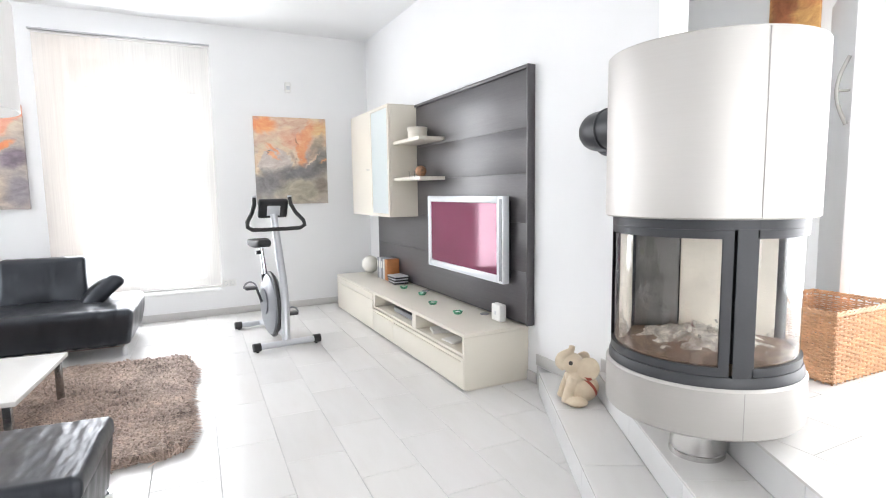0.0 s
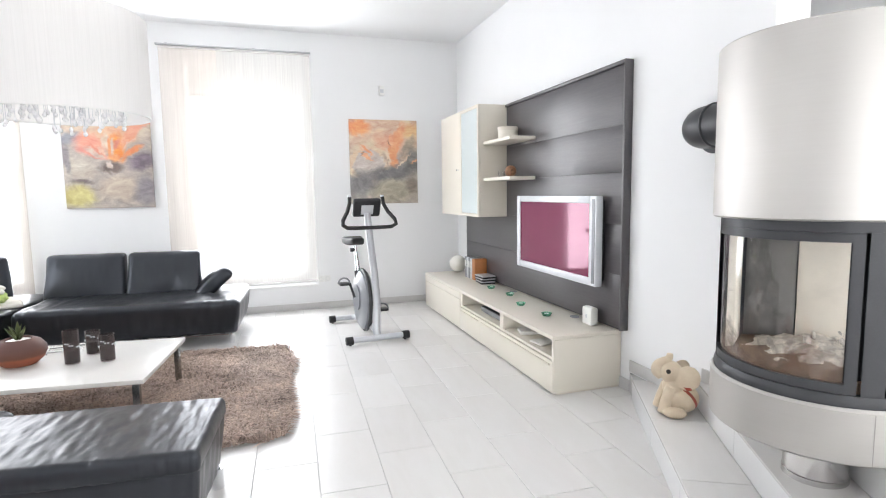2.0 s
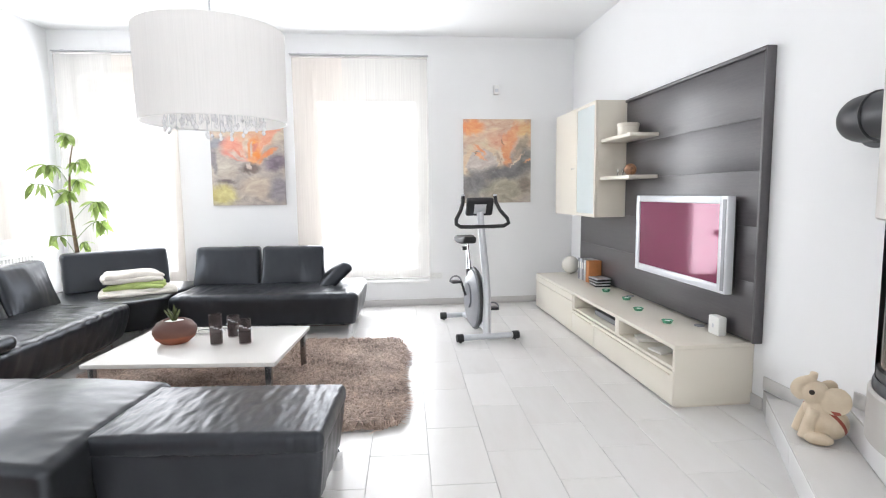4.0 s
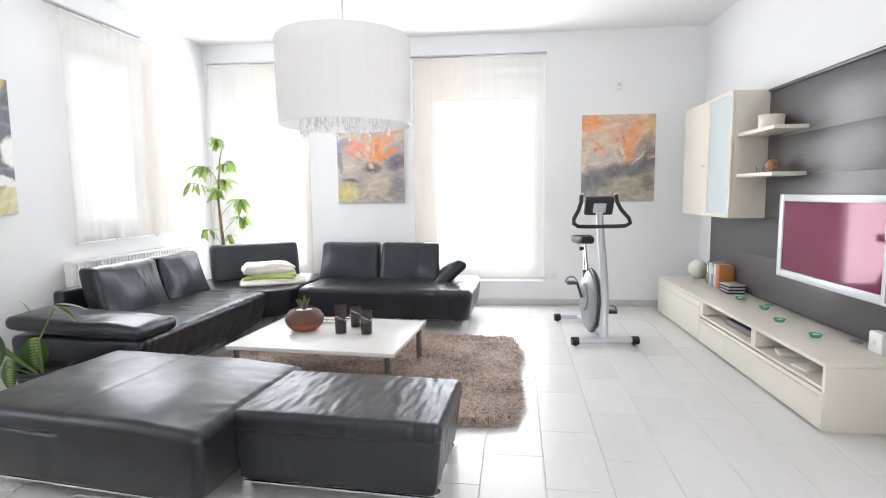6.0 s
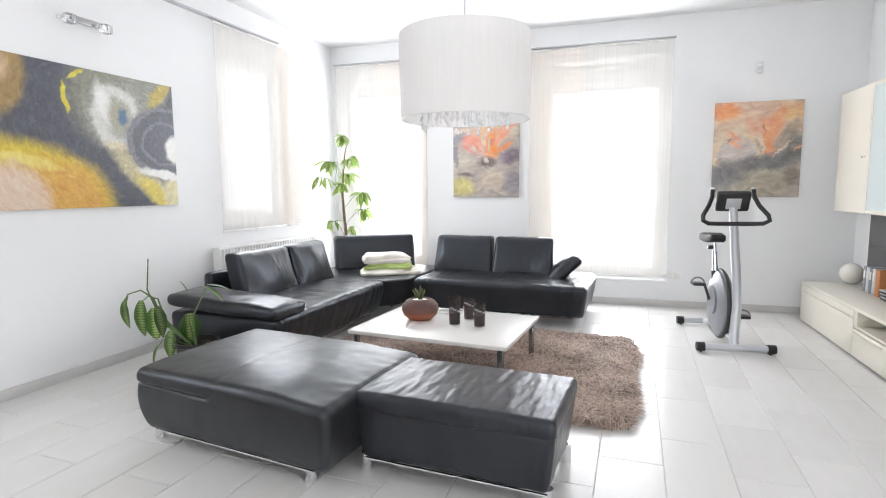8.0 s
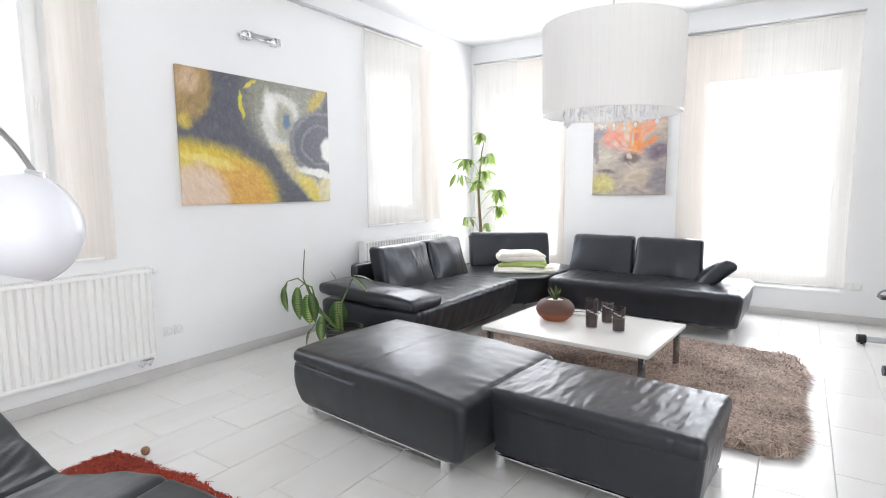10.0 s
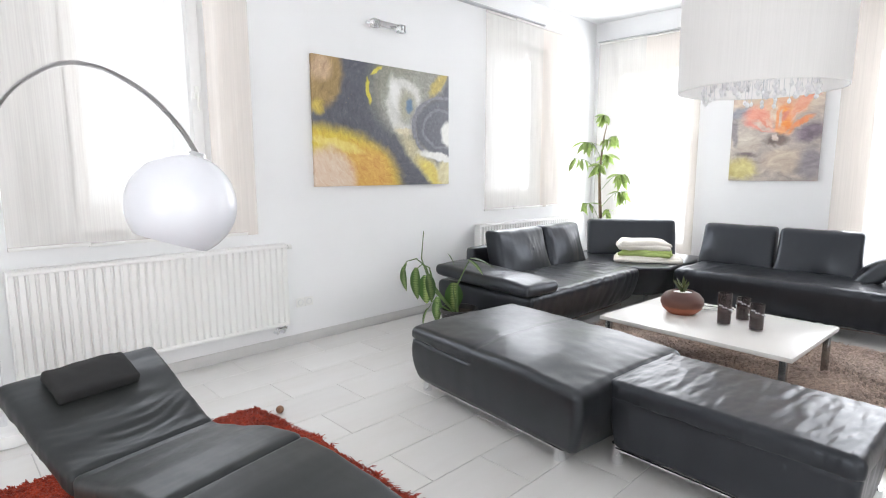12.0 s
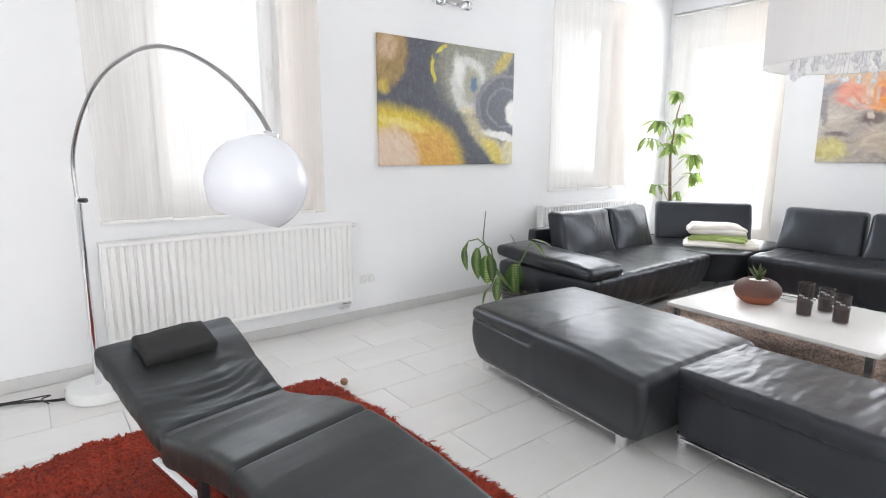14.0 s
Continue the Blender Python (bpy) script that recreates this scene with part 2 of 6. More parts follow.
def milk():
    m, nt, b = mat("white_acrylic_globe")
    n = noise_tex(nt, coords(nt), 2.0, 2)
    link(nt, ramp(nt, n, [(0.3, (0.79, 0.80, 0.85)), (0.7, (0.82, 0.83, 0.88))]), b.inputs["Base Color"])
    b.inputs["Roughness"].default_value, b.inputs["Coat Weight"].default_value = 0.22, 0.15
    b.inputs["Subsurface Weight"].default_value = 0.0
    return m


MILK = milk()


def glancing(nt):
    """Share of light mirrored by a thin pane: small head-on, large at a glance."""
    lw = nt.nodes.new("ShaderNodeLayerWeight")
    p = maths(nt, "MULTIPLY", maths(nt, "POWER", lw.outputs["Facing"], 4.0), 0.7)
    return maths(nt, "ADD", p, 0.045)


def stove_glass():
    m, nt, b = mat("sooted_stove_glass")
    v = coords(nt, "Object")
    sep = nt.nodes.new("ShaderNodeSeparateXYZ")
    link(nt, v, sep.inputs[0])
    n = noise_tex(nt, v, 7, 6, 0.65, 0.8)
    low = nt.nodes.new("ShaderNodeMapRange")
    low.inputs[1].default_value, low.inputs[2].default_value = 0.95, 0.66
    link(nt, sep.outputs["Z"], low.inputs[0])
    amount = nt.nodes.new("ShaderNodeMapRange")
    amount.inputs[1].default_value, amount.inputs[2].default_value = 0.72, 1.55
    amount.inputs[3].default_value, amount.inputs[4].default_value = 0.0, 0.75
    link(nt, maths(nt, "ADD", maths(nt, "MULTIPLY", low.outputs[0], 0.85), maths(nt, "SUBTRACT", maths(nt, "MULTIPLY", n, 2.6), 0.85)), amount.inputs[0])
    out = nt.nodes["Material Output"]
    clear, gloss, mix1, mix2, dirt = (nt.nodes.new(k) for k in ("ShaderNodeBsdfTransparent", "ShaderNodeBsdfGlossy", "ShaderNodeMixShader", "ShaderNodeMixShader", "ShaderNodeBsdfDiffuse"))
    gloss.inputs["Roughness"].default_value = 0.03
    link(nt, glancing(nt), mix1.inputs[0])
    link(nt, clear.outputs[0], mix1.inputs[1])
    link(nt, gloss.outputs[0], mix1.inputs[2])
    dirt.inputs["Color"].default_value = (0.15, 0.10, 0.072, 1)
    link(nt, amount.outputs[0], mix2.inputs[0])
    link(nt, mix1.outputs[0], mix2.inputs[1])
    link(nt, dirt.outputs[0], mix2.inputs[2])
    link(nt, mix2.outputs[0], out.inputs["Surface"])
    return m


STOVE_GLASS = stove_glass()


def pane_mat():
    m, nt, b = mat("window_glass")
    out = nt.nodes["Material Output"]
    clear, gloss, mix1 = (nt.nodes.new(k) for k in ("ShaderNodeBsdfTransparent", "ShaderNodeBsdfGlossy", "ShaderNodeMixShader"))
    gloss.inputs["Roughness"].default_value = 0.01
    link(nt, glancing(nt), mix1.inputs[0])
    link(nt, clear.outputs[0], mix1.inputs[1])
    link(nt, gloss.outputs[0], mix1.inputs[2])
    link(nt, mix1.outputs[0], out.inputs["Surface"])
    return m


PANE = pane_mat()


def screen():
    m, nt, b = mat("magenta_tinted_screen")
    n = noise_tex(nt, coords(nt), 1.5, 2)
    link(nt, ramp(nt, n, [(0.3, (0.17, 0.028, 0.070)), (0.7, (0.20, 0.034, 0.084))]), b.inputs["Base Color"])
    b.inputs["Roughness"].default_value, b.inputs["Specular IOR Level"].default_value = 0.06, 0.8
    b.inputs["Specular Tint"].default_value = (1.0, 0.45, 0.62, 1)
    return m


SCREEN = screen()


def fibre(name, dark, light):
    m, nt, b = mat(name)
    g = nt.nodes.new("ShaderNodeNewGeometry")
    c = ramp(nt, g.outputs["Random Per Island"], [(0.0, dark), (1.0, light)])
    patch = noise_tex(nt, coords(nt), 3.0, 3)
    link(nt, mixc(nt, 0.35, c, ramp(nt, patch, [(0.35, dark), (0.65, light)])), b.inputs["Base Color"])
    b.inputs["Roughness"].default_value = 0.6
    b.inputs["Specular IOR Level"].default_value = 0.25
    return m


SHAG_BROWN = fibre("brown_shag_pile", (0.12, 0.084, 0.068), (0.76, 0.59, 0.49))
SHAG_RED = fibre("orange_red_shag_pile", (0.13, 0.010, 0.006), (0.46, 0.050, 0.018))


def leaf_mat(name, dark, light, streaky):
    m, nt, b = mat(name)
    v = coords(nt, "Object")
    sep = nt.nodes.new("ShaderNodeSeparateXYZ")
    link(nt, v, sep.inputs[0])
    w = nt.nodes.new("ShaderNodeTexWave")
    w.bands_direction = "Y"
    w.inputs["Scale"].default_value, w.inputs["Distortion"].default_value = 16, 2.5
    link(nt, v, w.inputs["Vector"])
    n = noise_tex(nt, v, 22, 3)
    f = n
    if streaky:
        rib = nt.nodes.new("ShaderNodeMapRange")
        rib.inputs[1].default_value, rib.inputs[2].default_value = 0.045, 0.0
        link(nt, maths(nt, "ABSOLUTE", sep.outputs["X"]), rib.inputs[0])
        f = maths(nt, "MULTIPLY", rib.outputs[0], maths(nt, "ADD", maths(nt, "MULTIPLY", w.outputs["Fac"], 0.5), maths(nt, "MULTIPLY", n, 0.9)))
    c = ramp(nt, f, [(0.25, dark), (0.65, light)])
    oi = nt.nodes.new("ShaderNodeObjectInfo")
    hsv = nt.nodes.new("ShaderNodeHueSaturation")
    mr = nt.nodes.new("ShaderNodeMapRange")
    mr.inputs[3].default_value, mr.inputs[4].default_value = 0.7, 1.3
    link(nt, oi.outputs["Random"], mr.inputs[0])
    link(nt, mr.outputs[0], hsv.inputs["Value"])
    link(nt, c, hsv.inputs["Color"])
    link(nt, hsv.outputs[0], b.inputs["Base Color"])
    b.inputs["Roughness"].default_value = 0.4
    tr, mx = nt.nodes.new("ShaderNodeBsdfTranslucent"), nt.nodes.new("ShaderNodeMixShader")
    link(nt, hsv.outputs[0], tr.inputs["Color"])
    mx.inputs[0].default_value = 0.5
    out = nt.nodes["Material Output"]
    link(nt, b.outputs[0], mx.inputs[1])
    link(nt, tr.outputs[0], mx.inputs[2])
    link(nt, mx.outputs[0], out.inputs["Surface"])
    return m


LEAF_STREAKED = leaf_mat("green_leaf_with_pale_centre", (0.06, 0.14, 0.03), (0.40, 0.50, 0.18), True)
LEAF_DEEP = leaf_mat("deep_green_leaf_with_faint_centre", (0.07, 0.14, 0.04), (0.26, 0.36, 0.13), True)
LEAF_GREEN = leaf_mat("fresh_green_leaf", (0.13, 0.21, 0.05), (0.32, 0.42, 0.13), False)
LEAF_DARK = leaf_mat("dark_olive_leaf", (0.05, 0.07, 0.025), (0.11, 0.13, 0.05), False)
STEM = surface("green_stem", (0.10, 0.17, 0.05), 0.6, vary=0.2, scale=15, relief=0.1)


def painted(name, base, blobs, seed, warp=0.16, strokes=9.0, ring=None, fleck=(0.62, 0.52, 0.40)):
    """Abstract oil painting: soft-edged patches of colour (x, z, rx, rz, softness, colour, turn, share of the rim for a ring) laid over one another in the canvas's own plane."""
    m, nt, b = mat(name)
    tc = nt.nodes.new("ShaderNodeTexCoord")
    mp = nt.nodes.new("ShaderNodeMapping")
    mp.inputs["Location"].default_value = (seed * 3.7, seed * 1.3, seed * 2.1)
    link(nt, tc.outputs["Object"], mp.inputs["Vector"])
    wn = nt.nodes.new("ShaderNodeTexNoise")
    wn.inputs["Scale"].default_value, wn.inputs["Detail"].default_value, wn.inputs["Roughness"].default_value = 3.4, 5, 0.55
    link(nt, mp.outputs[0], wn.inputs["Vector"])
    sub = nt.nodes.new("ShaderNodeVectorMath")
    sub.operation = "MULTIPLY_ADD"
    link(nt, wn.outputs["Color"], sub.inputs[0])
    sub.inputs[1].default_value = (warp, warp, warp)
    wf = nt.nodes.new("ShaderNodeTexNoise")
    wf.inputs["Scale"].default_value, wf.inputs["Detail"].default_value, wf.inputs["Roughness"].default_value, wf.inputs["Distortion"].default_value = 8.0, 3, 0.5, 1.5
    link(nt, mp.outputs[0], wf.inputs["Vector"])
    sub0 = nt.nodes.new("ShaderNodeVectorMath")
    sub0.operation = "MULTIPLY_ADD"
    link(nt, wf.outputs["Color"], sub0.inputs[0])
    sub0.inputs[1].default_value = (warp * 0.6, warp * 0.6, warp * 0.6)
    link(nt, tc.outputs["Object"], sub0.inputs[2])
    link(nt, sub0.outputs[0], sub.inputs[2])
    off = nt.nodes.new("ShaderNodeVectorMath")
    off.operation = "SUBTRACT"
    link(nt, sub.outputs[0], off.inputs[0])
    off.inputs[1].default_value = (warp * 0.8, warp * 0.8, warp * 0.8)
    col = base
    for x, z, rx, rz, soft, c, *turn in blobs:
        p = nt.nodes.new("ShaderNodeMapping")
        p.vector_type = "POINT"
        spin, hollow = radians(turn[0]) if turn else 0.0, turn[1] if len(turn) > 1 else 0.0
        shift = nt.nodes.new("ShaderNodeVectorMath")
        link(nt, off.outputs[0], shift.inputs[0])
        shift.inputs[1].default_value = (-x, 0, -z)
        rotate = nt.nodes.new("ShaderNodeMapping")
        rotate.inputs["Rotation"].default_value = (0, spin, 0)
        link(nt, shift.outputs[0], rotate.inputs["Vector"])
        p.inputs["Scale"].default_value = (1 / rx, 0, 1 / rz)
        link(nt, rotate.outputs[0], p.inputs["Vector"])
        ln = nt.nodes.new("ShaderNodeVectorMath")
        ln.operation = "LENGTH"
        link(nt, p.outputs[0], ln.inputs[0])
        mr = nt.nodes.new("ShaderNodeMapRange")
        mr.interpolation_type = "SMOOTHSTEP"
        reach = ln.outputs["Value"]
        if hollow:
            reach = maths(nt, "MULTIPLY", maths(nt, "ABSOLUTE", maths(nt, "SUBTRACT", reach, 1.0)), 1 / hollow)
        mr.inputs[1].default_value, mr.inputs[2].default_value = 1 + soft * 0.6, 1 - soft * 0.6
        link(nt, reach, mr.inputs[0])
        col = mixc(nt, mr.outputs[0], col, c)
    st = noise_tex(nt, coords(nt, "Object", (1, 1, 1.7), (0, 0.6, 0)), strokes * 0.6, 5, 0.55, 1.6)
    if ring:
        sep, flat = nt.nodes.new("ShaderNodeSeparateXYZ"), nt.nodes.new("ShaderNodeCombineXYZ")
        link(nt, off.outputs[0], sep.inputs[0])
        dx, dz = maths(nt, "SUBTRACT", sep.outputs["X"], ring[0]), maths(nt, "SUBTRACT", sep.outputs["Z"], ring[1])
        radius = maths(nt, "SQRT", maths(nt, "ADD", maths(nt, "MULTIPLY", dx, dx), maths(nt, "MULTIPLY", dz, dz)))
        link(nt, maths(nt, "MULTIPLY", radius, 26.0), flat.inputs[0])
        link(nt, maths(nt, "MULTIPLY", maths(nt, "ARCTAN2", dz, dx), 7.0), flat.inputs[1])
        st = noise_tex(nt, flat.outputs[0], 1.3, 5, 0.65, 0.5)
    col = mixc(nt, 0.36, col, ramp(nt, st, [(0.32, (0.14, 0.14, 0.15)), (0.47, (0.46, 0.46, 0.46)), (0.53, (0.54, 0.54, 0.54)), (0.68, (0.88, 0.87, 0.84))]), "OVERLAY")
    fine = noise_tex(nt, coords(nt, "Object", (1, 1, 1.6), (0, -0.5, 0)), strokes * 2.6, 5, 0.7, 2.0)
    col = mixc(nt, 0.18, col, ramp(nt, fine, [(0.3, (0.2, 0.2, 0.21)), (0.5, (0.5, 0.5, 0.5)), (0.7, (0.8, 0.79, 0.76))]), "OVERLAY")
    if ring:
        col = mixc(nt, ramp(nt, st, [(0.62, (0, 0, 0)), (0.66, (0.07, 0.07, 0.07))]), col, (0.30, 0.28, 0.18), "ADD")
    flecks = noise_tex(nt, mp.outputs[0], 17, 4, 0.7, 2.5)
    col = mixc(nt, ramp(nt, flecks, [(0.68, (0, 0, 0)), (0.72, (0.3, 0.3, 0.3))]), col, fleck)
    link(nt, col, b.inputs["Base Color"])
    b.inputs["Roughness"].default_value = 0.5
    bump(nt, b, st, 0.25, 0.003)
    return m


def licks(x, z, count, near, far, width, colours, seed):
    """Loose brush strokes that fan upwards from one spot of a painting."""
    rng, out = random.Random(seed), []
    for k in range(count):
        a, r = radians(25 + 130 * k / (count - 1) + rng.uniform(-8, 8)), rng.uniform(near, far)
        out.append((x + r * math.cos(a), z + 0.8 * r * math.sin(a), width * rng.uniform(0.7, 1.5), rng.uniform(0.05, 0.10), 0.8, colours[k % len(colours)], math.degrees(a) - 90))
    return out


EMBER = painted("orange_over_grey_painting", (0.46, 0.41, 0.37), [
    (0.40, 0.84, 0.62, 0.26, 0.6, (0.70, 0.50, 0.37)), (0.10, 0.88, 0.15, 0.09, 0.8, (0.82, 0.35, 0.16)), (0.72, 0.86, 0.12, 0.09, 0.8, (0.78, 0.50, 0.26)),
    (0.22, 0.68, 0.24, 0.05, 0.8, (0.72, 0.60, 0.44), 14), (0.46, 0.70, 0.16, 0.10, 0.8, (0.74, 0.42, 0.29), -30), (0.19, 0.50, 0.23, 0.13, 0.7, (0.60, 0.52, 0.48)),
    (0.22, 0.46, 0.22, 0.20, 0.8, (0.74, 0.58, 0.42), 0, 0.14), (0.55, 0.74, 0.06, 0.20, 0.8, (0.80, 0.38, 0.21), -22), (0.50, 0.56, 0.05, 0.13, 0.8, (0.78, 0.36, 0.19), 14),
    (0.70, 0.68, 0.05, 0.14, 0.7, (0.42, 0.34, 0.26), -30), (0.74, 0.50, 0.13, 0.14, 0.8, (0.27, 0.26, 0.24)), (0.50, 0.36, 0.26, 0.10, 0.8, (0.19, 0.185, 0.19), 12),
    (0.12, 0.22, 0.20, 0.14, 0.8, (0.25, 0.24, 0.24)), (0.50, 0.14, 0.26, 0.14, 0.7, (0.42, 0.38, 0.30)), (0.74, 0.20, 0.08, 0.12, 0.8, (0.28, 0.24, 0.20)),
    (0.13, 0.58, 0.016, 0.03, 0.6, (0.10, 0.09, 0.09), -30), (0.47, 0.70, 0.014, 0.04, 0.6, (0.30, 0.14, 0.10))] + licks(0.50, 0.42, 9, 0.16, 0.42, 0.016, ((0.82, 0.44, 0.26), (0.74, 0.58, 0.44), (0.50, 0.38, 0.30), (0.80, 0.36, 0.20)), 3), 1.0, 0.17)
BLOOM = painted("orange_bloom_painting", (0.50, 0.44, 0.40), [
    (0.42, 0.84, 0.50, 0.18, 0.8, (0.64, 0.50, 0.40)), (0.46, 0.74, 0.20, 0.12, 0.8, (0.76, 0.50, 0.34)), (0.09, 0.69, 0.10, 0.06, 0.7, (0.34, 0.34, 0.38)),
    (0.26, 0.64, 0.13, 0.10, 0.7, (0.80, 0.37, 0.27)), (0.28, 0.55, 0.13, 0.035, 0.7, (0.76, 0.33, 0.27), -16), (0.49, 0.62, 0.09, 0.14, 0.6, (0.88, 0.33, 0.09)), (0.46, 0.52, 0.06, 0.05, 0.6, (0.84, 0.38, 0.18)),
    (0.62, 0.74, 0.05, 0.13, 0.7, (0.82, 0.40, 0.26), -40), (0.72, 0.86, 0.06, 0.15, 0.6, (0.82, 0.38, 0.27), -55), (0.39, 0.68, 0.035, 0.07, 0.7, (0.74, 0.60, 0.48)),
    (0.15, 0.40, 0.14, 0.11, 0.7, (0.58, 0.52, 0.45)), (0.15, 0.27, 0.09, 0.025, 0.8, (0.25, 0.20, 0.20)), (0.04, 0.50, 0.04, 0.12, 0.8, (0.30, 0.27, 0.28)),
    (0.70, 0.47, 0.14, 0.08, 0.8, (0.26, 0.21, 0.25), 12), (0.42, 0.42, 0.10, 0.06, 0.8, (0.22, 0.17, 0.15)), (0.40, 0.44, 0.028, 0.035, 0.6, (0.70, 0.60, 0.54)),
    (0.50, 0.20, 0.18, 0.12, 0.8, (0.60, 0.50, 0.41)), (0.74, 0.17, 0.12, 0.15, 0.8, (0.32, 0.29, 0.31)), (0.10, 0.12, 0.16, 0.11, 0.8, (0.62, 0.55, 0.24))] + licks(0.42, 0.50, 8, 0.12, 0.30, 0.018, ((0.84, 0.34, 0.16), (0.78, 0.50, 0.38), (0.74, 0.28, 0.20), (0.66, 0.52, 0.44)), 5), 2.0, 0.14)
SWIRL = painted("grey_and_yellow_swirl_painting", (0.105, 0.11, 0.135), [
    (0.02, 0.88, 0.25, 0.30, 0.25, (0.36, 0.25, 0.11)), (0.08, 0.90, 0.09, 0.10, 0.8, (0.56, 0.40, 0.26)), (0.04, 0.60, 0.05, 0.06, 0.7, (0.55, 0.42, 0.10)),
    (0.92, 0.80, 0.38, 0.36, 0.5, (0.27, 0.27, 0.22)), (1.18, 0.96, 0.22, 0.16, 0.5, (0.30, 0.30, 0.26)), (1.30, 0.90, 0.05, 0.16, 0.6, (0.50, 0.40, 0.13), -40),
    (0.51, 0.76, 0.022, 0.10, 0.5, (0.66, 0.57, 0.08), 8), (0.60, 0.93, 0.018, 0.07, 0.5, (0.66, 0.57, 0.10), -55),
    (0.91, 0.67, 0.23, 0.21, 0.7, (0.44, 0.44, 0.40)), (0.90, 0.67, 0.17, 0.18, 1.0, (0.64, 0.64, 0.61), 0, 0.22), (0.80, 0.74, 0.06, 0.15, 0.8, (0.80, 0.80, 0.78), 15),
    (0.92, 0.68, 0.10, 0.11, 0.8, (0.38, 0.365, 0.28)), (0.95, 0.68, 0.045, 0.06, 0.6, (0.12, 0.20, 0.31)), (0.92, 0.47, 0.12, 0.032, 0.5, (0.72, 0.66, 0.50)),
    (0.0, 0.0, 0.84, 0.46, 0.2, (0.70, 0.53, 0.08)), (0.40, 0.02, 0.38, 0.30, 0.5, (0.72, 0.42, 0.11)), (0.20, 0.33, 0.24, 0.035, 0.7, (0.80, 0.66, 0.20), -12), (0.10, 0.06, 0.26, 0.24, 0.35, (0.78, 0.61, 0.47)),
    (1.12, 0.22, 0.36, 0.10, 0.6, (0.52, 0.47, 0.30), -42), (1.24, 0.08, 0.24, 0.07, 0.7, (0.70, 0.58, 0.14), -36), (1.40, 0.10, 0.10, 0.14, 0.6, (0.66, 0.60, 0.36)), (1.34, 0.50, 0.36, 0.27, 0.35, (0.115, 0.12, 0.150)),
    (1.34, 0.50, 0.34, 0.27, 0.8, (0.20, 0.205, 0.235), 0, 0.05), (1.33, 0.50, 0.22, 0.17, 0.8, (0.19, 0.195, 0.225), 0, 0.07), (1.30, 0.245, 0.24, 0.034, 0.6, (0.78, 0.78, 0.75), -10), (1.42, 0.47, 0.09, 0.11, 0.4, (0.80, 0.80, 0.77))], 3.0, 0.10, 12.0, (0.93, 0.64), (0.66, 0.58, 0.22))
SUNSET = painted("orange_hall_painting", (0.62, 0.34, 0.12), [
    (0.3, 0.9, 0.3, 0.4, 0.6, (0.70, 0.45, 0.16)), (0.5, 0.5, 0.3, 0.3, 0.6, (0.55, 0.16, 0.06)), (0.1, 0.4, 0.1, 0.5, 0.6, (0.35, 0.12, 0.05))], 4.0)


# ---- building blocks ----
def part(name, bm, material, parent, label="", matrix=None, smooth=True):
    """Links a bmesh as one mesh object under a thing or a part."""
    me = bpy.data.meshes.new(name)
    bm.to_mesh(me)
    bm.free()
    me.materials.append(material)
    if smooth:
        me.shade_smooth()
        me.set_sharp_from_angle(angle=radians(38))
    ob = new(name, me)
    ob.parent = parent
    if matrix is not None:
        ob.matrix_basis = matrix
    return tagged(ob, label)


def thing(name, label, category, group="", kind="", matrix=None):
    ob = new(name)
    ob.empty_display_size = 0.1
    if matrix is not None:
        ob.matrix_basis = matrix
    return tagged(ob, label, category, group, kind)


def structure(name, bm, material, label, category, matrix=None):
    ob = part(name, bm, material, None, "", matrix)
    return tagged(ob, label, category, "", "structure")


def box(bm, x0, x1, y0, y1, z0, z1, bevel=0.0, seg=2):
    m = Matrix.LocRotScale(((x0 + x1) / 2, (y0 + y1) / 2, (z0 + z1) / 2), None, (x1 - x0, y1 - y0, z1 - z0))
    r = bmesh.ops.create_cube(bm, size=1, matrix=m)
    if bevel:
        edges = list({e for v in r["verts"] for e in v.link_edges})
        bmesh.ops.bevel(bm, geom=edges, offset=bevel, segments=seg, profile=0.5, affect="EDGES")
    return bm


def boxes(*items, bevel=0.0):
    bm = bmesh.new()
    for it in items:
        box(bm, *it, bevel=bevel)
    return bm


def tube(bm, pts, r, seg=10, closed=False, cap=True):
    """A round bar along a line of points; r is one radius or one for each point."""
    pts = [Vector(p) for p in pts]
    n = len(pts)
    rs = r if isinstance(r, (list, tuple)) else [r] * n
    rings, side = [], None
    for i, p in enumerate(pts):
        a = pts[(i - 1) % n] if (i or closed) else p
        b = pts[(i + 1) % n] if (i < n - 1 or closed) else p
        d = (b - a).normalized()
        if side is None:
            side = d.orthogonal().normalized()
        side = (side - d * side.dot(d)).normalized()
        up = d.cross(side)
        rings.append([bm.verts.new(p + (side * math.cos(k * 2 * math.pi / seg) + up * math.sin(k * 2 * math.pi / seg)) * rs[i]) for k in range(seg)])
    last = n if closed else n - 1
    for i in range(last):
        a, b = rings[i], rings[(i + 1) % n]
        for k in range(seg):
            bm.faces.new((a[k], a[(k + 1) % seg], b[(k + 1) % seg], b[k]))
    if cap and not closed:
        bm.faces.new(rings[0][::-1])
        bm.faces.new(rings[-1])
    return bm


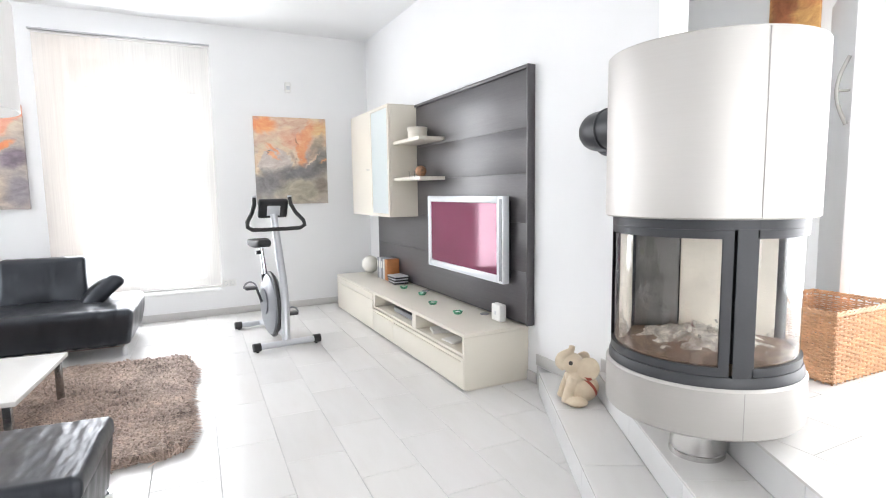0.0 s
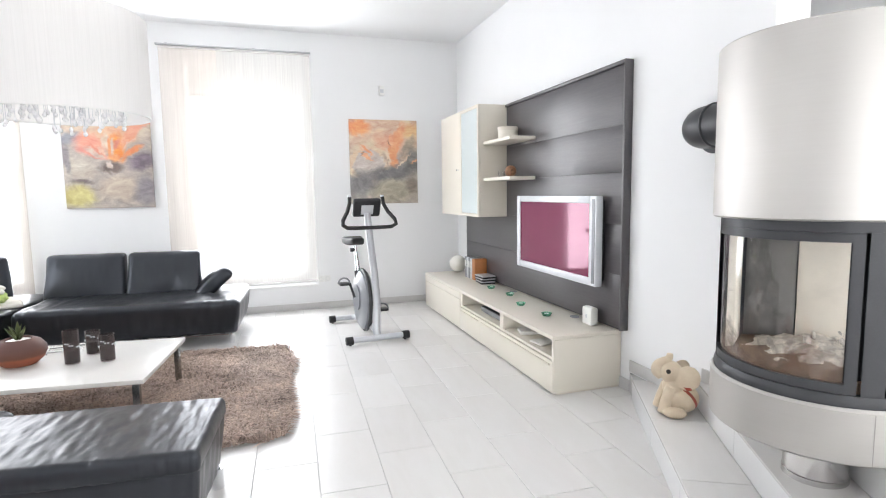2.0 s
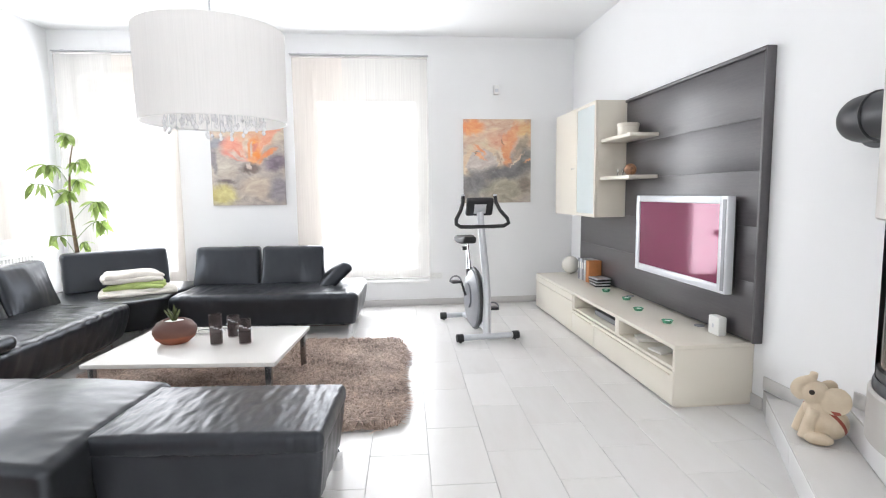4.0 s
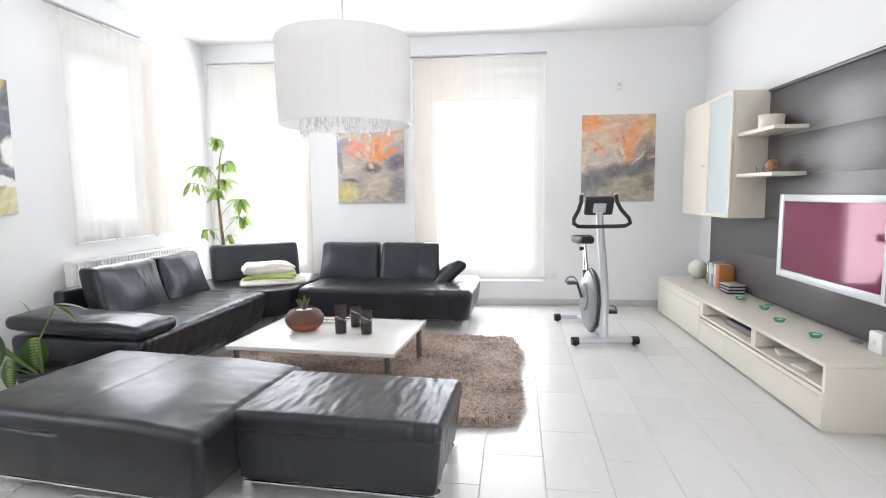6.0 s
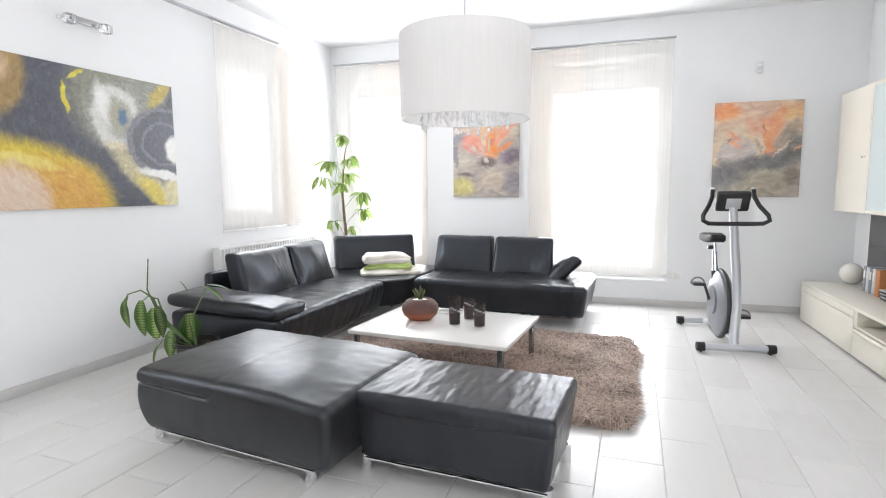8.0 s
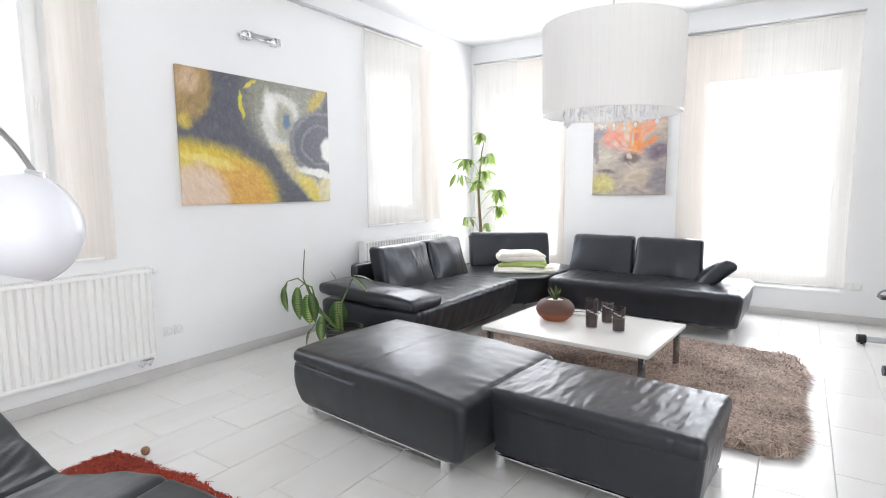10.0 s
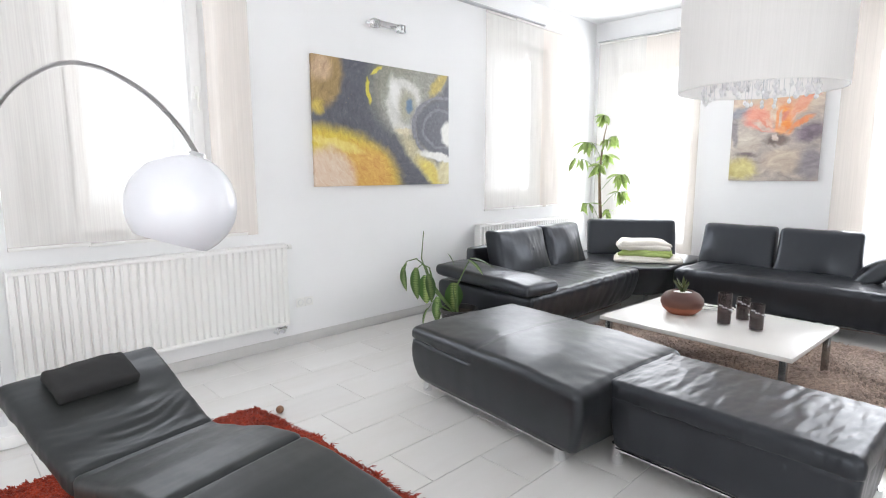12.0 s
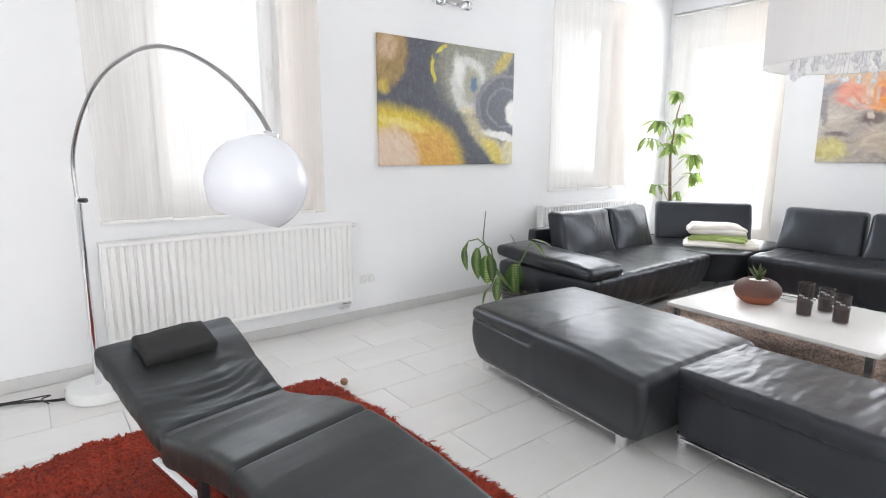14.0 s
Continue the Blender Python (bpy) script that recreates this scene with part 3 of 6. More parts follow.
def lathe(bm, profile, seg=32, at=(0, 0, 0), arc=(0, 360)):
    """Turns a profile of (radius, height) about the upright axis through at."""
    full = abs(arc[1] - arc[0]) >= 360
    steps = seg if full else seg + 1
    rings = []
    for r, z in profile:
        if r < 1e-5 and full:
            rings.append([bm.verts.new((at[0], at[1], at[2] + z))])
        else:
            rings.append([bm.verts.new((at[0] + r * math.cos(a), at[1] + r * math.sin(a), at[2] + z)) for a in (radians(arc[0] + (arc[1] - arc[0]) * k / seg) for k in range(steps))])
    for a, b in zip(rings, rings[1:]):
        for k in range(seg):
            k2 = (k + 1) % steps if full else k + 1
            if len(a) == 1 and len(b) == 1:
                continue
            if len(a) == 1:
                bm.faces.new((a[0], b[k2], b[k]))
            elif len(b) == 1:
                bm.faces.new((a[k], a[k2], b[0]))
            else:
                bm.faces.new((a[k], a[k2], b[k2], b[k]))
    return bm


def cushion(sx, sy, sz, r, n=(14, 12, 6), puff=0.0, crumple=0.0, shape=None, seed=0.0, freq=(9, 9, 9)):
    """A padded block with rounded edges, standing on z = 0 and centred in x and y, with slight wrinkles."""
    bm = bmesh.new()
    half = Vector((sx / 2, sy / 2, sz / 2))
    seen = {}

    def vert(i, j, k):
        key = (i, j, k)
        if key not in seen:
            def ease(t):
                return 0.5 - 0.5 * math.cos(math.pi * t)
            p = Vector(((2 * ease(i / n[0]) - 1) * half.x, (2 * ease(j / n[1]) - 1) * half.y, (2 * ease(k / n[2]) - 1) * half.z))
            q = Vector([max(-h + r, min(h - r, c)) for c, h in zip(p, half)])
            d = p - q
            p = q + d.normalized() * r if d.length > 1e-9 else p
            fx, fy = 1 - (p.x / half.x) ** 2, 1 - (p.y / half.y) ** 2
            if p.z > 0:
                p.z += puff * max(0, fx) ** 0.5 * max(0, fy) ** 0.5 * (p.z / half.z)
            if crumple:
                w = noise.noise(Vector((p.x * freq[0] + seed, p.y * freq[1] - seed, p.z * freq[2] + 2 * seed)))
                w2 = noise.noise(Vector((p.x * freq[0] * 2.7 - seed, p.y * freq[1] * 2.7 + seed, p.z * 6)))
                p += (d.normalized() if d.length > 1e-9 else Vector((0, 0, 1))) * crumple * (w + 0.4 * w2)
            p.z += half.z
            if shape:
                p = Vector(shape(p))
            seen[key] = bm.verts.new(p)
        return seen[key]

    nx, ny, nz = n
    for i in range(nx):
        for j in range(ny):
            bm.faces.new((vert(i, j, 0), vert(i, j + 1, 0), vert(i + 1, j + 1, 0), vert(i + 1, j, 0)))
            bm.faces.new((vert(i, j, nz), vert(i + 1, j, nz), vert(i + 1, j + 1, nz), vert(i, j + 1, nz)))
    for k in range(nz):
        for i in range(nx):
            bm.faces.new((vert(i, 0, k), vert(i + 1, 0, k), vert(i + 1, 0, k + 1), vert(i, 0, k + 1)))
            bm.faces.new((vert(i, ny, k), vert(i, ny, k + 1), vert(i + 1, ny, k + 1), vert(i + 1, ny, k)))
        for j in range(ny):
            bm.faces.new((vert(0, j, k), vert(0, j, k + 1), vert(0, j + 1, k + 1), vert(0, j + 1, k)))
            bm.faces.new((vert(nx, j, k), vert(nx, j + 1, k), vert(nx, j + 1, k + 1), vert(nx, j, k + 1)))
    return bm


def prism(outline, z0, z1, bevel=0.0, seg=3, flare=None):
    """An upright block over a polygon; flare moves each point at the bottom."""
    bm = bmesh.new()
    low = [bm.verts.new((*(flare(x, y) if flare else (x, y)), z0)) for x, y in outline]
    top = [bm.verts.new((x, y, z1)) for x, y in outline]
    bm.faces.new(low[::-1])
    bm.faces.new(top)
    for i in range(len(outline)):
        j = (i + 1) % len(outline)
        bm.faces.new((low[i], low[j], top[j], top[i]))
    if bevel:
        bmesh.ops.bevel(bm, geom=list(bm.edges), offset=bevel, segments=seg, profile=0.5, affect="EDGES")
    return bm


def wall_mesh(length, height, thick, holes):
    """A wall along +y from 0 to length, room face at x = 0, body towards -x, with openings (y0, y1, z0, z1)."""
    ys = sorted({0.0, length, *[h[0] for h in holes], *[h[1] for h in holes]})
    zs = sorted({0.0, height, *[h[2] for h in holes], *[h[3] for h in holes]})
    bm = bmesh.new()
    for y0, y1 in zip(ys, ys[1:]):
        for z0, z1 in zip(zs, zs[1:]):
            cy, cz = (y0 + y1) / 2, (z0 + z1) / 2
            if not any(h[0] < cy < h[1] and h[2] < cz < h[3] for h in holes):
                box(bm, -thick, 0, y0, y1, z0, z1)
    bmesh.ops.remove_doubles(bm, verts=list(bm.verts), dist=1e-4)
    inner = [f for f in bm.faces if all(len(e.link_faces) > 2 for e in f.edges)]
    bmesh.ops.delete(bm, geom=inner, context="FACES_ONLY")
    return bm


# ---- the room ----
CEIL, FAR, TV_X, SPLAY = 3.12, 6.347, 2.175, -2.18
LEFT = pose(-3.87, 0.3, 0, 0, 0, SPLAY)          # local y runs along the left wall, local x into the room
FARW = pose(0, FAR, 0, 0, 0, -90)                # local y runs along +x, local x points into the room
WIN_A, WIN_B = (4.02, 5.12, 1.0, 2.68), (0.42, 1.30, 1.0, 2.68)
WIN_C, WIN_D = (-0.96, 0.42, 0.30, 2.82), (-3.47, -2.35, 0.34, 2.75)
BACK_Y, HALL_X = -3.2, 4.6
LEFT0 = -3.6


def left_hole(h):
    return (h[0] - LEFT0, h[1] - LEFT0, h[2], h[3])


structure("wall_west", wall_mesh(9.75, CEIL, 0.3, [left_hole(WIN_A), left_hole(WIN_B)]), PLASTER, "white painted plaster wall with two windows", "wall", LEFT @ pose(0, LEFT0, 0))
structure("wall_north", wall_mesh(9.2, CEIL, 0.3, [(w[0] + 4.3, w[1] + 4.3, w[2], w[3]) for w in (WIN_C, WIN_D)]), PLASTER, "white painted plaster wall with two tall windows", "wall", FARW @ pose(0, -4.3, 0))
structure("wall_east", wall_mesh(FAR - 1.95, CEIL, 0.2, []), PLASTER, "white painted wall behind the media unit", "wall", pose(TV_X, FAR, 0, 0, 0, 180))
structure("wall_hall", wall_mesh(FAR - BACK_Y, CEIL, 0.25, [(FAR - 1.98, FAR + 1.2, 0.42, 2.6)]), PLASTER, "white painted wall of the raised floor", "wall", pose(HALL_X, FAR, 0, 0, 0, 180))
# Unseen closing wall; its opening is made up to let light in from behind.
structure("wall_south", wall_mesh(9.2, CEIL, 0.25, [(2.2, 6.4, 0.5, 2.5)]), PLASTER, "unseen white wall closing the room behind the camera, with an added window", "wall", pose(5.0, BACK_Y, 0, 0, 0, 90))
structure("ceiling", boxes((-4.4, 5.0, BACK_Y - 0.3, FAR + 0.35, CEIL, CEIL + 0.2)), CEILING, "plain white painted ceiling", "ceiling")


def ground_mesh():
    bm = bmesh.new()
    bmesh.ops.create_grid(bm, x_segments=2, y_segments=2, size=900, matrix=pose(0, 0, -0.32))
    return bm


structure("ground", ground_mesh(), surface("summer_lawn", (0.07, 0.10, 0.035), 0.95, vary=0.4, scale=0.6, grain=8, relief=0.3), "green lawn outside the house", "ground")


def window_unit(name, matrix, hole, label, sashes=1):
    """A white window set into its opening: fixed frame, sash, panes and a sill; local y along the wall."""
    y0, y1, z0, z1 = hole
    w = thing(name, label, "window", "", "structure", matrix)
    f = 0.055
    part("window_frame", boxes((-0.20, -0.13, y0, y0 + f, z0, z1), (-0.20, -0.13, y1 - f, y1, z0, z1), (-0.20, -0.13, y0 + f, y1 - f, z0, z0 + f), (-0.20, -0.13, y0 + f, y1 - f, z1 - f, z1), bevel=0.006), FRAME_WHITE, w)
    step = (y1 - y0 - 2 * f) / sashes
    for k in range(sashes):
        a, b = y0 + f + k * step + 0.004, y0 + f + (k + 1) * step - 0.004
        s = part("sash", boxes((-0.175, -0.105, a, a + 0.07, z0 + f, z1 - f), (-0.175, -0.105, b - 0.07, b, z0 + f, z1 - f), (-0.175, -0.105, a + 0.07, b - 0.07, z0 + f, z0 + f + 0.07), (-0.175, -0.105, a + 0.07, b - 0.07, z1 - f - 0.07, z1 - f), bevel=0.008), FRAME_WHITE, w)
        pane = part("pane", boxes((-0.145, -0.139, a + 0.065, b - 0.065, z0 + f + 0.065, z1 - f - 0.065)), PANE, s, "clear glass pane")
        pane.visible_shadow = False
        part("handle", tube(box(bmesh.new(), -0.105, -0.088, b - 0.05, b - 0.02, (z0 + z1) / 2 - 0.04, (z0 + z1) / 2 + 0.04, 0.004), [(-0.075, b - 0.035, (z0 + z1) / 2), (-0.075, b - 0.035, (z0 + z1) / 2 - 0.12)], 0.009), WHITE_PLASTIC, s, "white lever handle")
    part("window_sill", boxes((-0.12, 0.02, y0 - 0.02, y1 + 0.02, z0 - 0.03, z0 - 0.003), bevel=0.006), FRAME_WHITE, w)
    return w


window_unit("window_1", LEFT, WIN_A, "white framed window behind sheer panel curtains", 1)
window_unit("window_2", LEFT, WIN_B, "white framed window above the radiator", 1)
window_unit("window_3", FARW, WIN_C, "tall white framed window blown out by daylight", 1)
window_unit("window_4", FARW, WIN_D, "tall white framed corner window", 1)
for hole, low in ((WIN_C, 2.47), (WIN_D, 2.55)):
    shutter = thing("roller_shutter", "pale grey roller shutter drawn up outside the window", "shutter", "roller shutters", "", FARW)
    z = hole[3] - 0.05
    while z > low:
        part("slat", boxes((-0.262, -0.250, hole[0] + 0.01, hole[1] - 0.01, z - 0.047, z), bevel=0.003), SHUTTER, shutter)
        z -= 0.05
    for y in (hole[0] + 0.004, hole[1] - 0.034):
        part("guide", boxes((-0.275, -0.235, y, y + 0.03, hole[2], hole[3])), SHUTTER, shutter)
# Added window behind the camera, never in view.
window_unit("unseen_window", pose(5.0, BACK_Y, 0, 0, 0, 90), (2.2, 6.4, 0.5, 2.5), "wide window added unseen behind the camera to light the room", 3)


def lamp_at(name, matrix, hole, radiance, out=-0.10, tint=(0.93, 0.95, 1.0)):
    y0, y1, z0, z1 = hole
    m = matrix @ pose(-out, (y0 + y1) / 2, (z0 + z1) / 2) @ Matrix(((0, 0, -1, 0), (1, 0, 0, 0), (0, -1, 0, 0), (0, 0, 0, 1)))
    daylight(name, m, y1 - y0, z1 - z0, radiance, tint)


# Main lamps stand 10 cm inside the room, in front of the curtains.
lamp_at("daylight_a", LEFT, WIN_A, SKY["left_a"])
# Lamps at 0.02 are weak extras behind the cloth, added so curtains glow.
lamp_at("curtain_glow_a", LEFT, WIN_A, 0.3, 0.02)
lamp_at("daylight_b", LEFT, WIN_B, SKY["left_b"])
lamp_at("curtain_glow_b", LEFT, WIN_B, 0.72, 0.02)
lamp_at("daylight_c", FARW, WIN_C, SKY["far_a"])
lamp_at("curtain_glow_c", FARW, WIN_C, 0.65, 0.02)
lamp_at("daylight_d", FARW, WIN_D, SKY["far_b"])
lamp_at("curtain_glow_d", FARW, WIN_D, 0.5, 0.02)
lamp_at("daylight_e", pose(HALL_X, FAR, 0, 0, 0, 180), (FAR - 1.98, FAR + 1.2, 0.42, 2.6), SKY["upper"], tint=(0.95, 0.96, 0.985))
# Fill from the made-up rear window.
lamp_at("unseen_window_lamp", pose(5.0, BACK_Y, 0, 0, 0, 90), (2.2, 6.4, 0.5, 2.5), SKY["back"], tint=(0.98, 0.98, 0.985))


def backdrop(name, x0, x1, y0, y1, material):
    """A plain white sheet outside a window that glows in place of overexposed daylight."""
    bm = bmesh.new()
    a, b = bm.verts.new((x0, y0, -0.3)), bm.verts.new((x1, y1, -0.3))
    c, d = bm.verts.new((x1, y1, 9)), bm.verts.new((x0, y0, 9))
    bm.faces.new((a, b, c, d))
    structure(name, bm, material, "plain glowing sheet outside the windows in place of overexposed daylight", "backdrop")


def sheet_glow(name, strength):
    m, nt, b = mat(name)
    em = nt.nodes.new("ShaderNodeEmission")
    em.inputs["Strength"].default_value, em.inputs["Color"].default_value = strength, (0.97, 0.985, 1.0, 1)
    link(nt, em.outputs[0], nt.nodes["Material Output"].inputs["Surface"])
    return m


# Glowing sheets added to blow the windows out white; they also light the room.
BRIGHT, PALE, SOFT = sheet_glow("bright_sheet_glow", 1.2), sheet_glow("pale_sheet_glow", 0.60), sheet_glow("soft_sheet_glow", 0.8)
backdrop("backdrop", -14, 9, 8.8, 8.8, BRIGHT)
backdrop("backdrop", -6.4, -6.4, -6, 8.7, PALE)
backdrop("backdrop", 7.0, 7.0, 12, -6, SOFT)
backdrop("backdrop", 9, -9, -5.6, -5.6, SOFT)

# skirting
H = 0.075
structure("baseboard", boxes((0.0, 0.012, -3.4, 6.04, 0.0, H), bevel=0.002), SKIRT, "narrow grey tile skirting", "baseboard", LEFT)
structure("baseboard", boxes((0.0, 0.012, -3.6, TV_X, 0.0, H), bevel=0.002), SKIRT, "narrow grey tile skirting", "baseboard", FARW)
structure("baseboard", boxes((TV_X - 0.012, TV_X, 1.955, 2.30, 0.28, 0.28 + H), (TV_X - 0.012, TV_X, 2.30, 2.92, 0.14, 0.14 + H), (TV_X - 0.012, TV_X, 2.92, FAR - 0.02, 0, H), bevel=0.002), SKIRT, "narrow grey tile skirting stepping up with the stairs", "baseboard")


def panel_curtain(name, matrix, y0, y1, z0, z1, off, material, label, seed):
    """A flat hanging cloth panel with slight waves, a top carrier and a weighted hem bar."""
    c = thing(name, label, "curtain", "panel curtains", "", matrix)
    bm = bmesh.new()
    nx, nz = 26, 22
    grid = []
    for i in range(nx + 1):
        col = []
        for k in range(nz + 1):
            y, z = y0 + (y1 - y0) * i / nx, z0 + (z1 - z0) * k / nz
            w = 0.010 * (1 - 0.7 * k / nz) * noise.noise(Vector((y * 7, z * 0.8, seed))) + 0.003 * noise.noise(Vector((y * 30, z * 1.5, seed)))
            col.append(bm.verts.new((off + w, y, z)))
        grid.append(col)
    for i in range(nx):
        for k in range(nz):
            bm.faces.new((grid[i][k], grid[i + 1][k], grid[i + 1][k + 1], grid[i][k + 1]))
    part("cloth", bm, material, c)
    part("carrier", boxes((off - 0.006, off + 0.006, y0, y1, z1 - 0.003, z1 + 0.016), bevel=0.002), CARRIER, c, "slim white carrier")
    part("hem_bar", boxes((off - 0.004, off + 0.004, y0 + 0.003, y1 - 0.003, z0, z0 + 0.02), bevel=0.0015), WHITE_PLASTIC, c, "white hem bar")
    return c


def rail(matrix, y0, y1, z, off, name="curtain_rail"):
    r = thing(name, "thin aluminium curtain track under the ceiling", "curtain rail", "", "", matrix)
    part("track", boxes((off - 0.03, off + 0.03, y0, y1, z, z + 0.012), bevel=0.003), RAIL, r)
    k = y0 + 0.1
    while k < y1:
        part("bracket", boxes((0.0, off, k - 0.012, k + 0.012, z + 0.012, z + 0.024)), RAIL, r)
        k += 0.85
    return r


TOP = 2.852
rail(LEFT, -0.30, 4.85, TOP + 0.02, 0.07)
rail(FARW, -1.10, 0.44, TOP + 0.02, 0.07)
rail(FARW, -3.56, -2.30, TOP + 0.02, 0.07)
panel_curtain("curtain", LEFT, 3.92, 4.39, 0.92, TOP, 0.055, SHEER, "white sheer curtain panel", 1)
panel_curtain("curtain", LEFT, 4.36, 4.84, 0.92, TOP, 0.075, SHEER, "white sheer curtain panel", 2)
panel_curtain("curtain", LEFT, 4.80, 5.36, 0.92, TOP, 0.058, SHEER_TAN, "sand coloured sheer curtain panel", 3)
panel_curtain("curtain", LEFT, 0.12, 0.50, 0.90, TOP, 0.075, SHEER, "white sheer curtain panel", 4)
panel_curtain("curtain", LEFT, 0.49, 0.98, 0.89, TOP, 0.055, SHEER, "white sheer curtain panel", 5)
panel_curtain("curtain", LEFT, 1.21, 1.50, 0.885, TOP, 0.075, SHEER_TAN, "sand coloured sheer curtain panel", 6)
panel_curtain("curtain", FARW, -1.08, -0.50, 0.33, TOP, 0.058, SHEER_TAN, "sand coloured sheer curtain panel", 7)
panel_curtain("curtain", FARW, -0.53, 0.43, 0.33, TOP, 0.078, SHEER, "wide white sheer curtain panel", 8)
panel_curtain("curtain", FARW, -3.55, -2.96, 0.33, TOP, 0.078, SHEER, "white sheer curtain panel", 9)
panel_curtain("curtain", FARW, -2.98, -2.33, 0.33, TOP, 0.058, SHEER_TAN, "sand coloured sheer curtain panel", 10)

# ---- stairs and raised floor ----
STEP = pose(0, 0, 0, 0, 0, -28)                  # local y along the step edges, local x up the stairs
C1, C2, C3, RISE = 0.534, 0.81, 1.074, 0.14
structure("step_1", boxes((C1 + 0.012, C3, -4.6, 3.9, 0.0, RISE - 0.012)), GROUT, "lower of two pale tiled steps", "step", STEP)
structure("step_2", boxes((C2 + 0.012, C3 + 0.01, -4.6, 3.4, 0.0, 2 * RISE - 0.012)), GROUT, "upper of two pale tiled steps", "step", STEP)
structure("raised_floor", boxes((C3 + 0.012, 6.5, -4.6, 3.4, 0.0, 3 * RISE - 0.012)), GROUT, "raised floor beyond the steps", "floor", STEP)
step_1, step_2, raised_floor = bpy.data.objects["step_1"], bpy.data.objects["step_2"], bpy.data.objects["raised_floor"]


# ---- stove ----
SX, SY = 1.825, 1.39
stove = thing("wood_stove", "round free-standing wood stove with brushed steel casing and curved glass doors", "stove", "", "", pose(SX, SY, 0))
FACE = math.degrees(math.atan2(-SY, -SX))         # towards the room
part("foot", lathe(bmesh.new(), [(0, 0.28), (0.105, 0.28), (0.105, 0.30), (0.102, 0.303), (0.102, 0.49), (0, 0.49)], 40), FOOT_STEEL, stove, "polished steel pedestal")
part("base_ring", lathe(bmesh.new(), [(0, 0.485), (0.348, 0.485), (0.356, 0.493), (0.356, 0.655), (0.348, 0.664), (0, 0.664)], 72), STEEL, stove, "brushed steel base drum")
part("upper_casing", lathe(bmesh.new(), [(0, 1.228), (0.361, 1.228), (0.367, 1.234), (0.367, 1.822), (0.361, 1.828), (0, 1.828)], 72), STEEL, stove, "brushed steel upper drum")


def seam(angle, r, z0, z1):
    bm = bmesh.new()
    lathe(bm, [(r - 0.004, z0), (r + 0.0012, z0), (r + 0.0012, z1), (r - 0.004, z1)], 2, arc=(angle - 0.22, angle + 0.22))
    return bm


part("casing_joint", seam(FACE + 26.0, 0.367, 1.236, 1.82), JOINT, stove)
part("casing_joint", seam(FACE + 22.5, 0.356, 0.495, 0.653), JOINT, stove)
part("top_rim", lathe(bmesh.new(), [(0.325, 1.195), (0.338, 1.195), (0.338, 1.227), (0.325, 1.227), (0.325, 1.195)], 72), IRON, stove, "dark iron rim over the doors")
part("bottom_rim", lathe(bmesh.new(), [(0.318, 0.664), (0.345, 0.664), (0.345, 0.682), (0.338, 0.70), (0.318, 0.70), (0.318, 0.664)], 72), IRON, stove, "dark iron sill under the doors")


def curved(r0, r1, z0, z1, a0, a1, seg=24):
    bm = bmesh.new()
    lathe(bm, [(r0, z0), (r1, z0), (r1, z1), (r0, z1), (r0, z0)], seg, arc=(a0, a1))
    bmesh.ops.holes_fill(bm, edges=[e for e in bm.edges if e.is_boundary], sides=8)
    bmesh.ops.recalc_face_normals(bm, faces=list(bm.faces))
    return bm


def stove_door(name, a0, a1, label):
    d = part(name, curved(0.318, 0.336, 0.702, 0.732, a0, a1), IRON, stove, label)
    part("top_bar", curved(0.318, 0.336, 1.165, 1.194, a0, a1), IRON, d)
    w = 5.5
    part("side_bar", curved(0.318, 0.336, 0.732, 1.165, a1 - w, a1, 6), IRON, d)
    part("side_bar", curved(0.318, 0.336, 0.732, 1.165, a0, a0 + 1.2, 3), IRON, d)
    g = part("door_glass", curved(0.322, 0.326, 0.732, 1.165, a0 + 1.2, a1 - w, 28), STOVE_GLASS, d, "curved glass stained brown with soot")
    g.visible_shadow = False
    return d


stove_door("glass_door", FACE - 88, FACE + 15, "curved glass stove door in a dark iron frame")
part("door_post", curved(0.30, 0.342, 0.70, 1.196, FACE + 16.5, FACE + 27, 6), IRON, stove, "dark iron post between the doors")
stove_door("glass_door", FACE + 118, FACE + 28.5, "narrow curved side door in a dark iron frame")
part("back_shell", curved(0.30, 0.34, 0.664, 1.228, FACE + 118, FACE + 272, 40), IRON, stove)
FB = pose(0, 0, 0, 0, 0, FACE)
part("fire_floor", lathe(bmesh.new(), [(0, 0.664), (0.315, 0.664), (0.315, 0.735), (0.18, 0.755), (0, 0.76)], 32), CINDER, stove)
part("fire_back", boxes((-0.17, -0.14, -0.265, -0.092, 0.70, 1.2), bevel=0.004), BRICK_GREY, stove, "soot-black rear firebrick", FB)
part("fire_back", boxes((-0.17, -0.14, -0.088, 0.088, 0.70, 1.2), bevel=0.004), CLAY, stove, "clean cream firebrick", FB)
part("fire_back", boxes((-0.17, -0.14, 0.092, 0.155, 0.70, 1.2), bevel=0.004), SOOT, stove, "soot-black firebrick", FB)
part("fire_back", boxes((-0.17, -0.14, 0.159, 0.26, 0.70, 1.2), bevel=0.004), CLAY, stove, "clean cream firebrick", FB)
part("fire_side", boxes((-0.10, 0.08, -0.30, -0.272, 0.70, 1.2), bevel=0.004), CLAY, stove, "", FB)


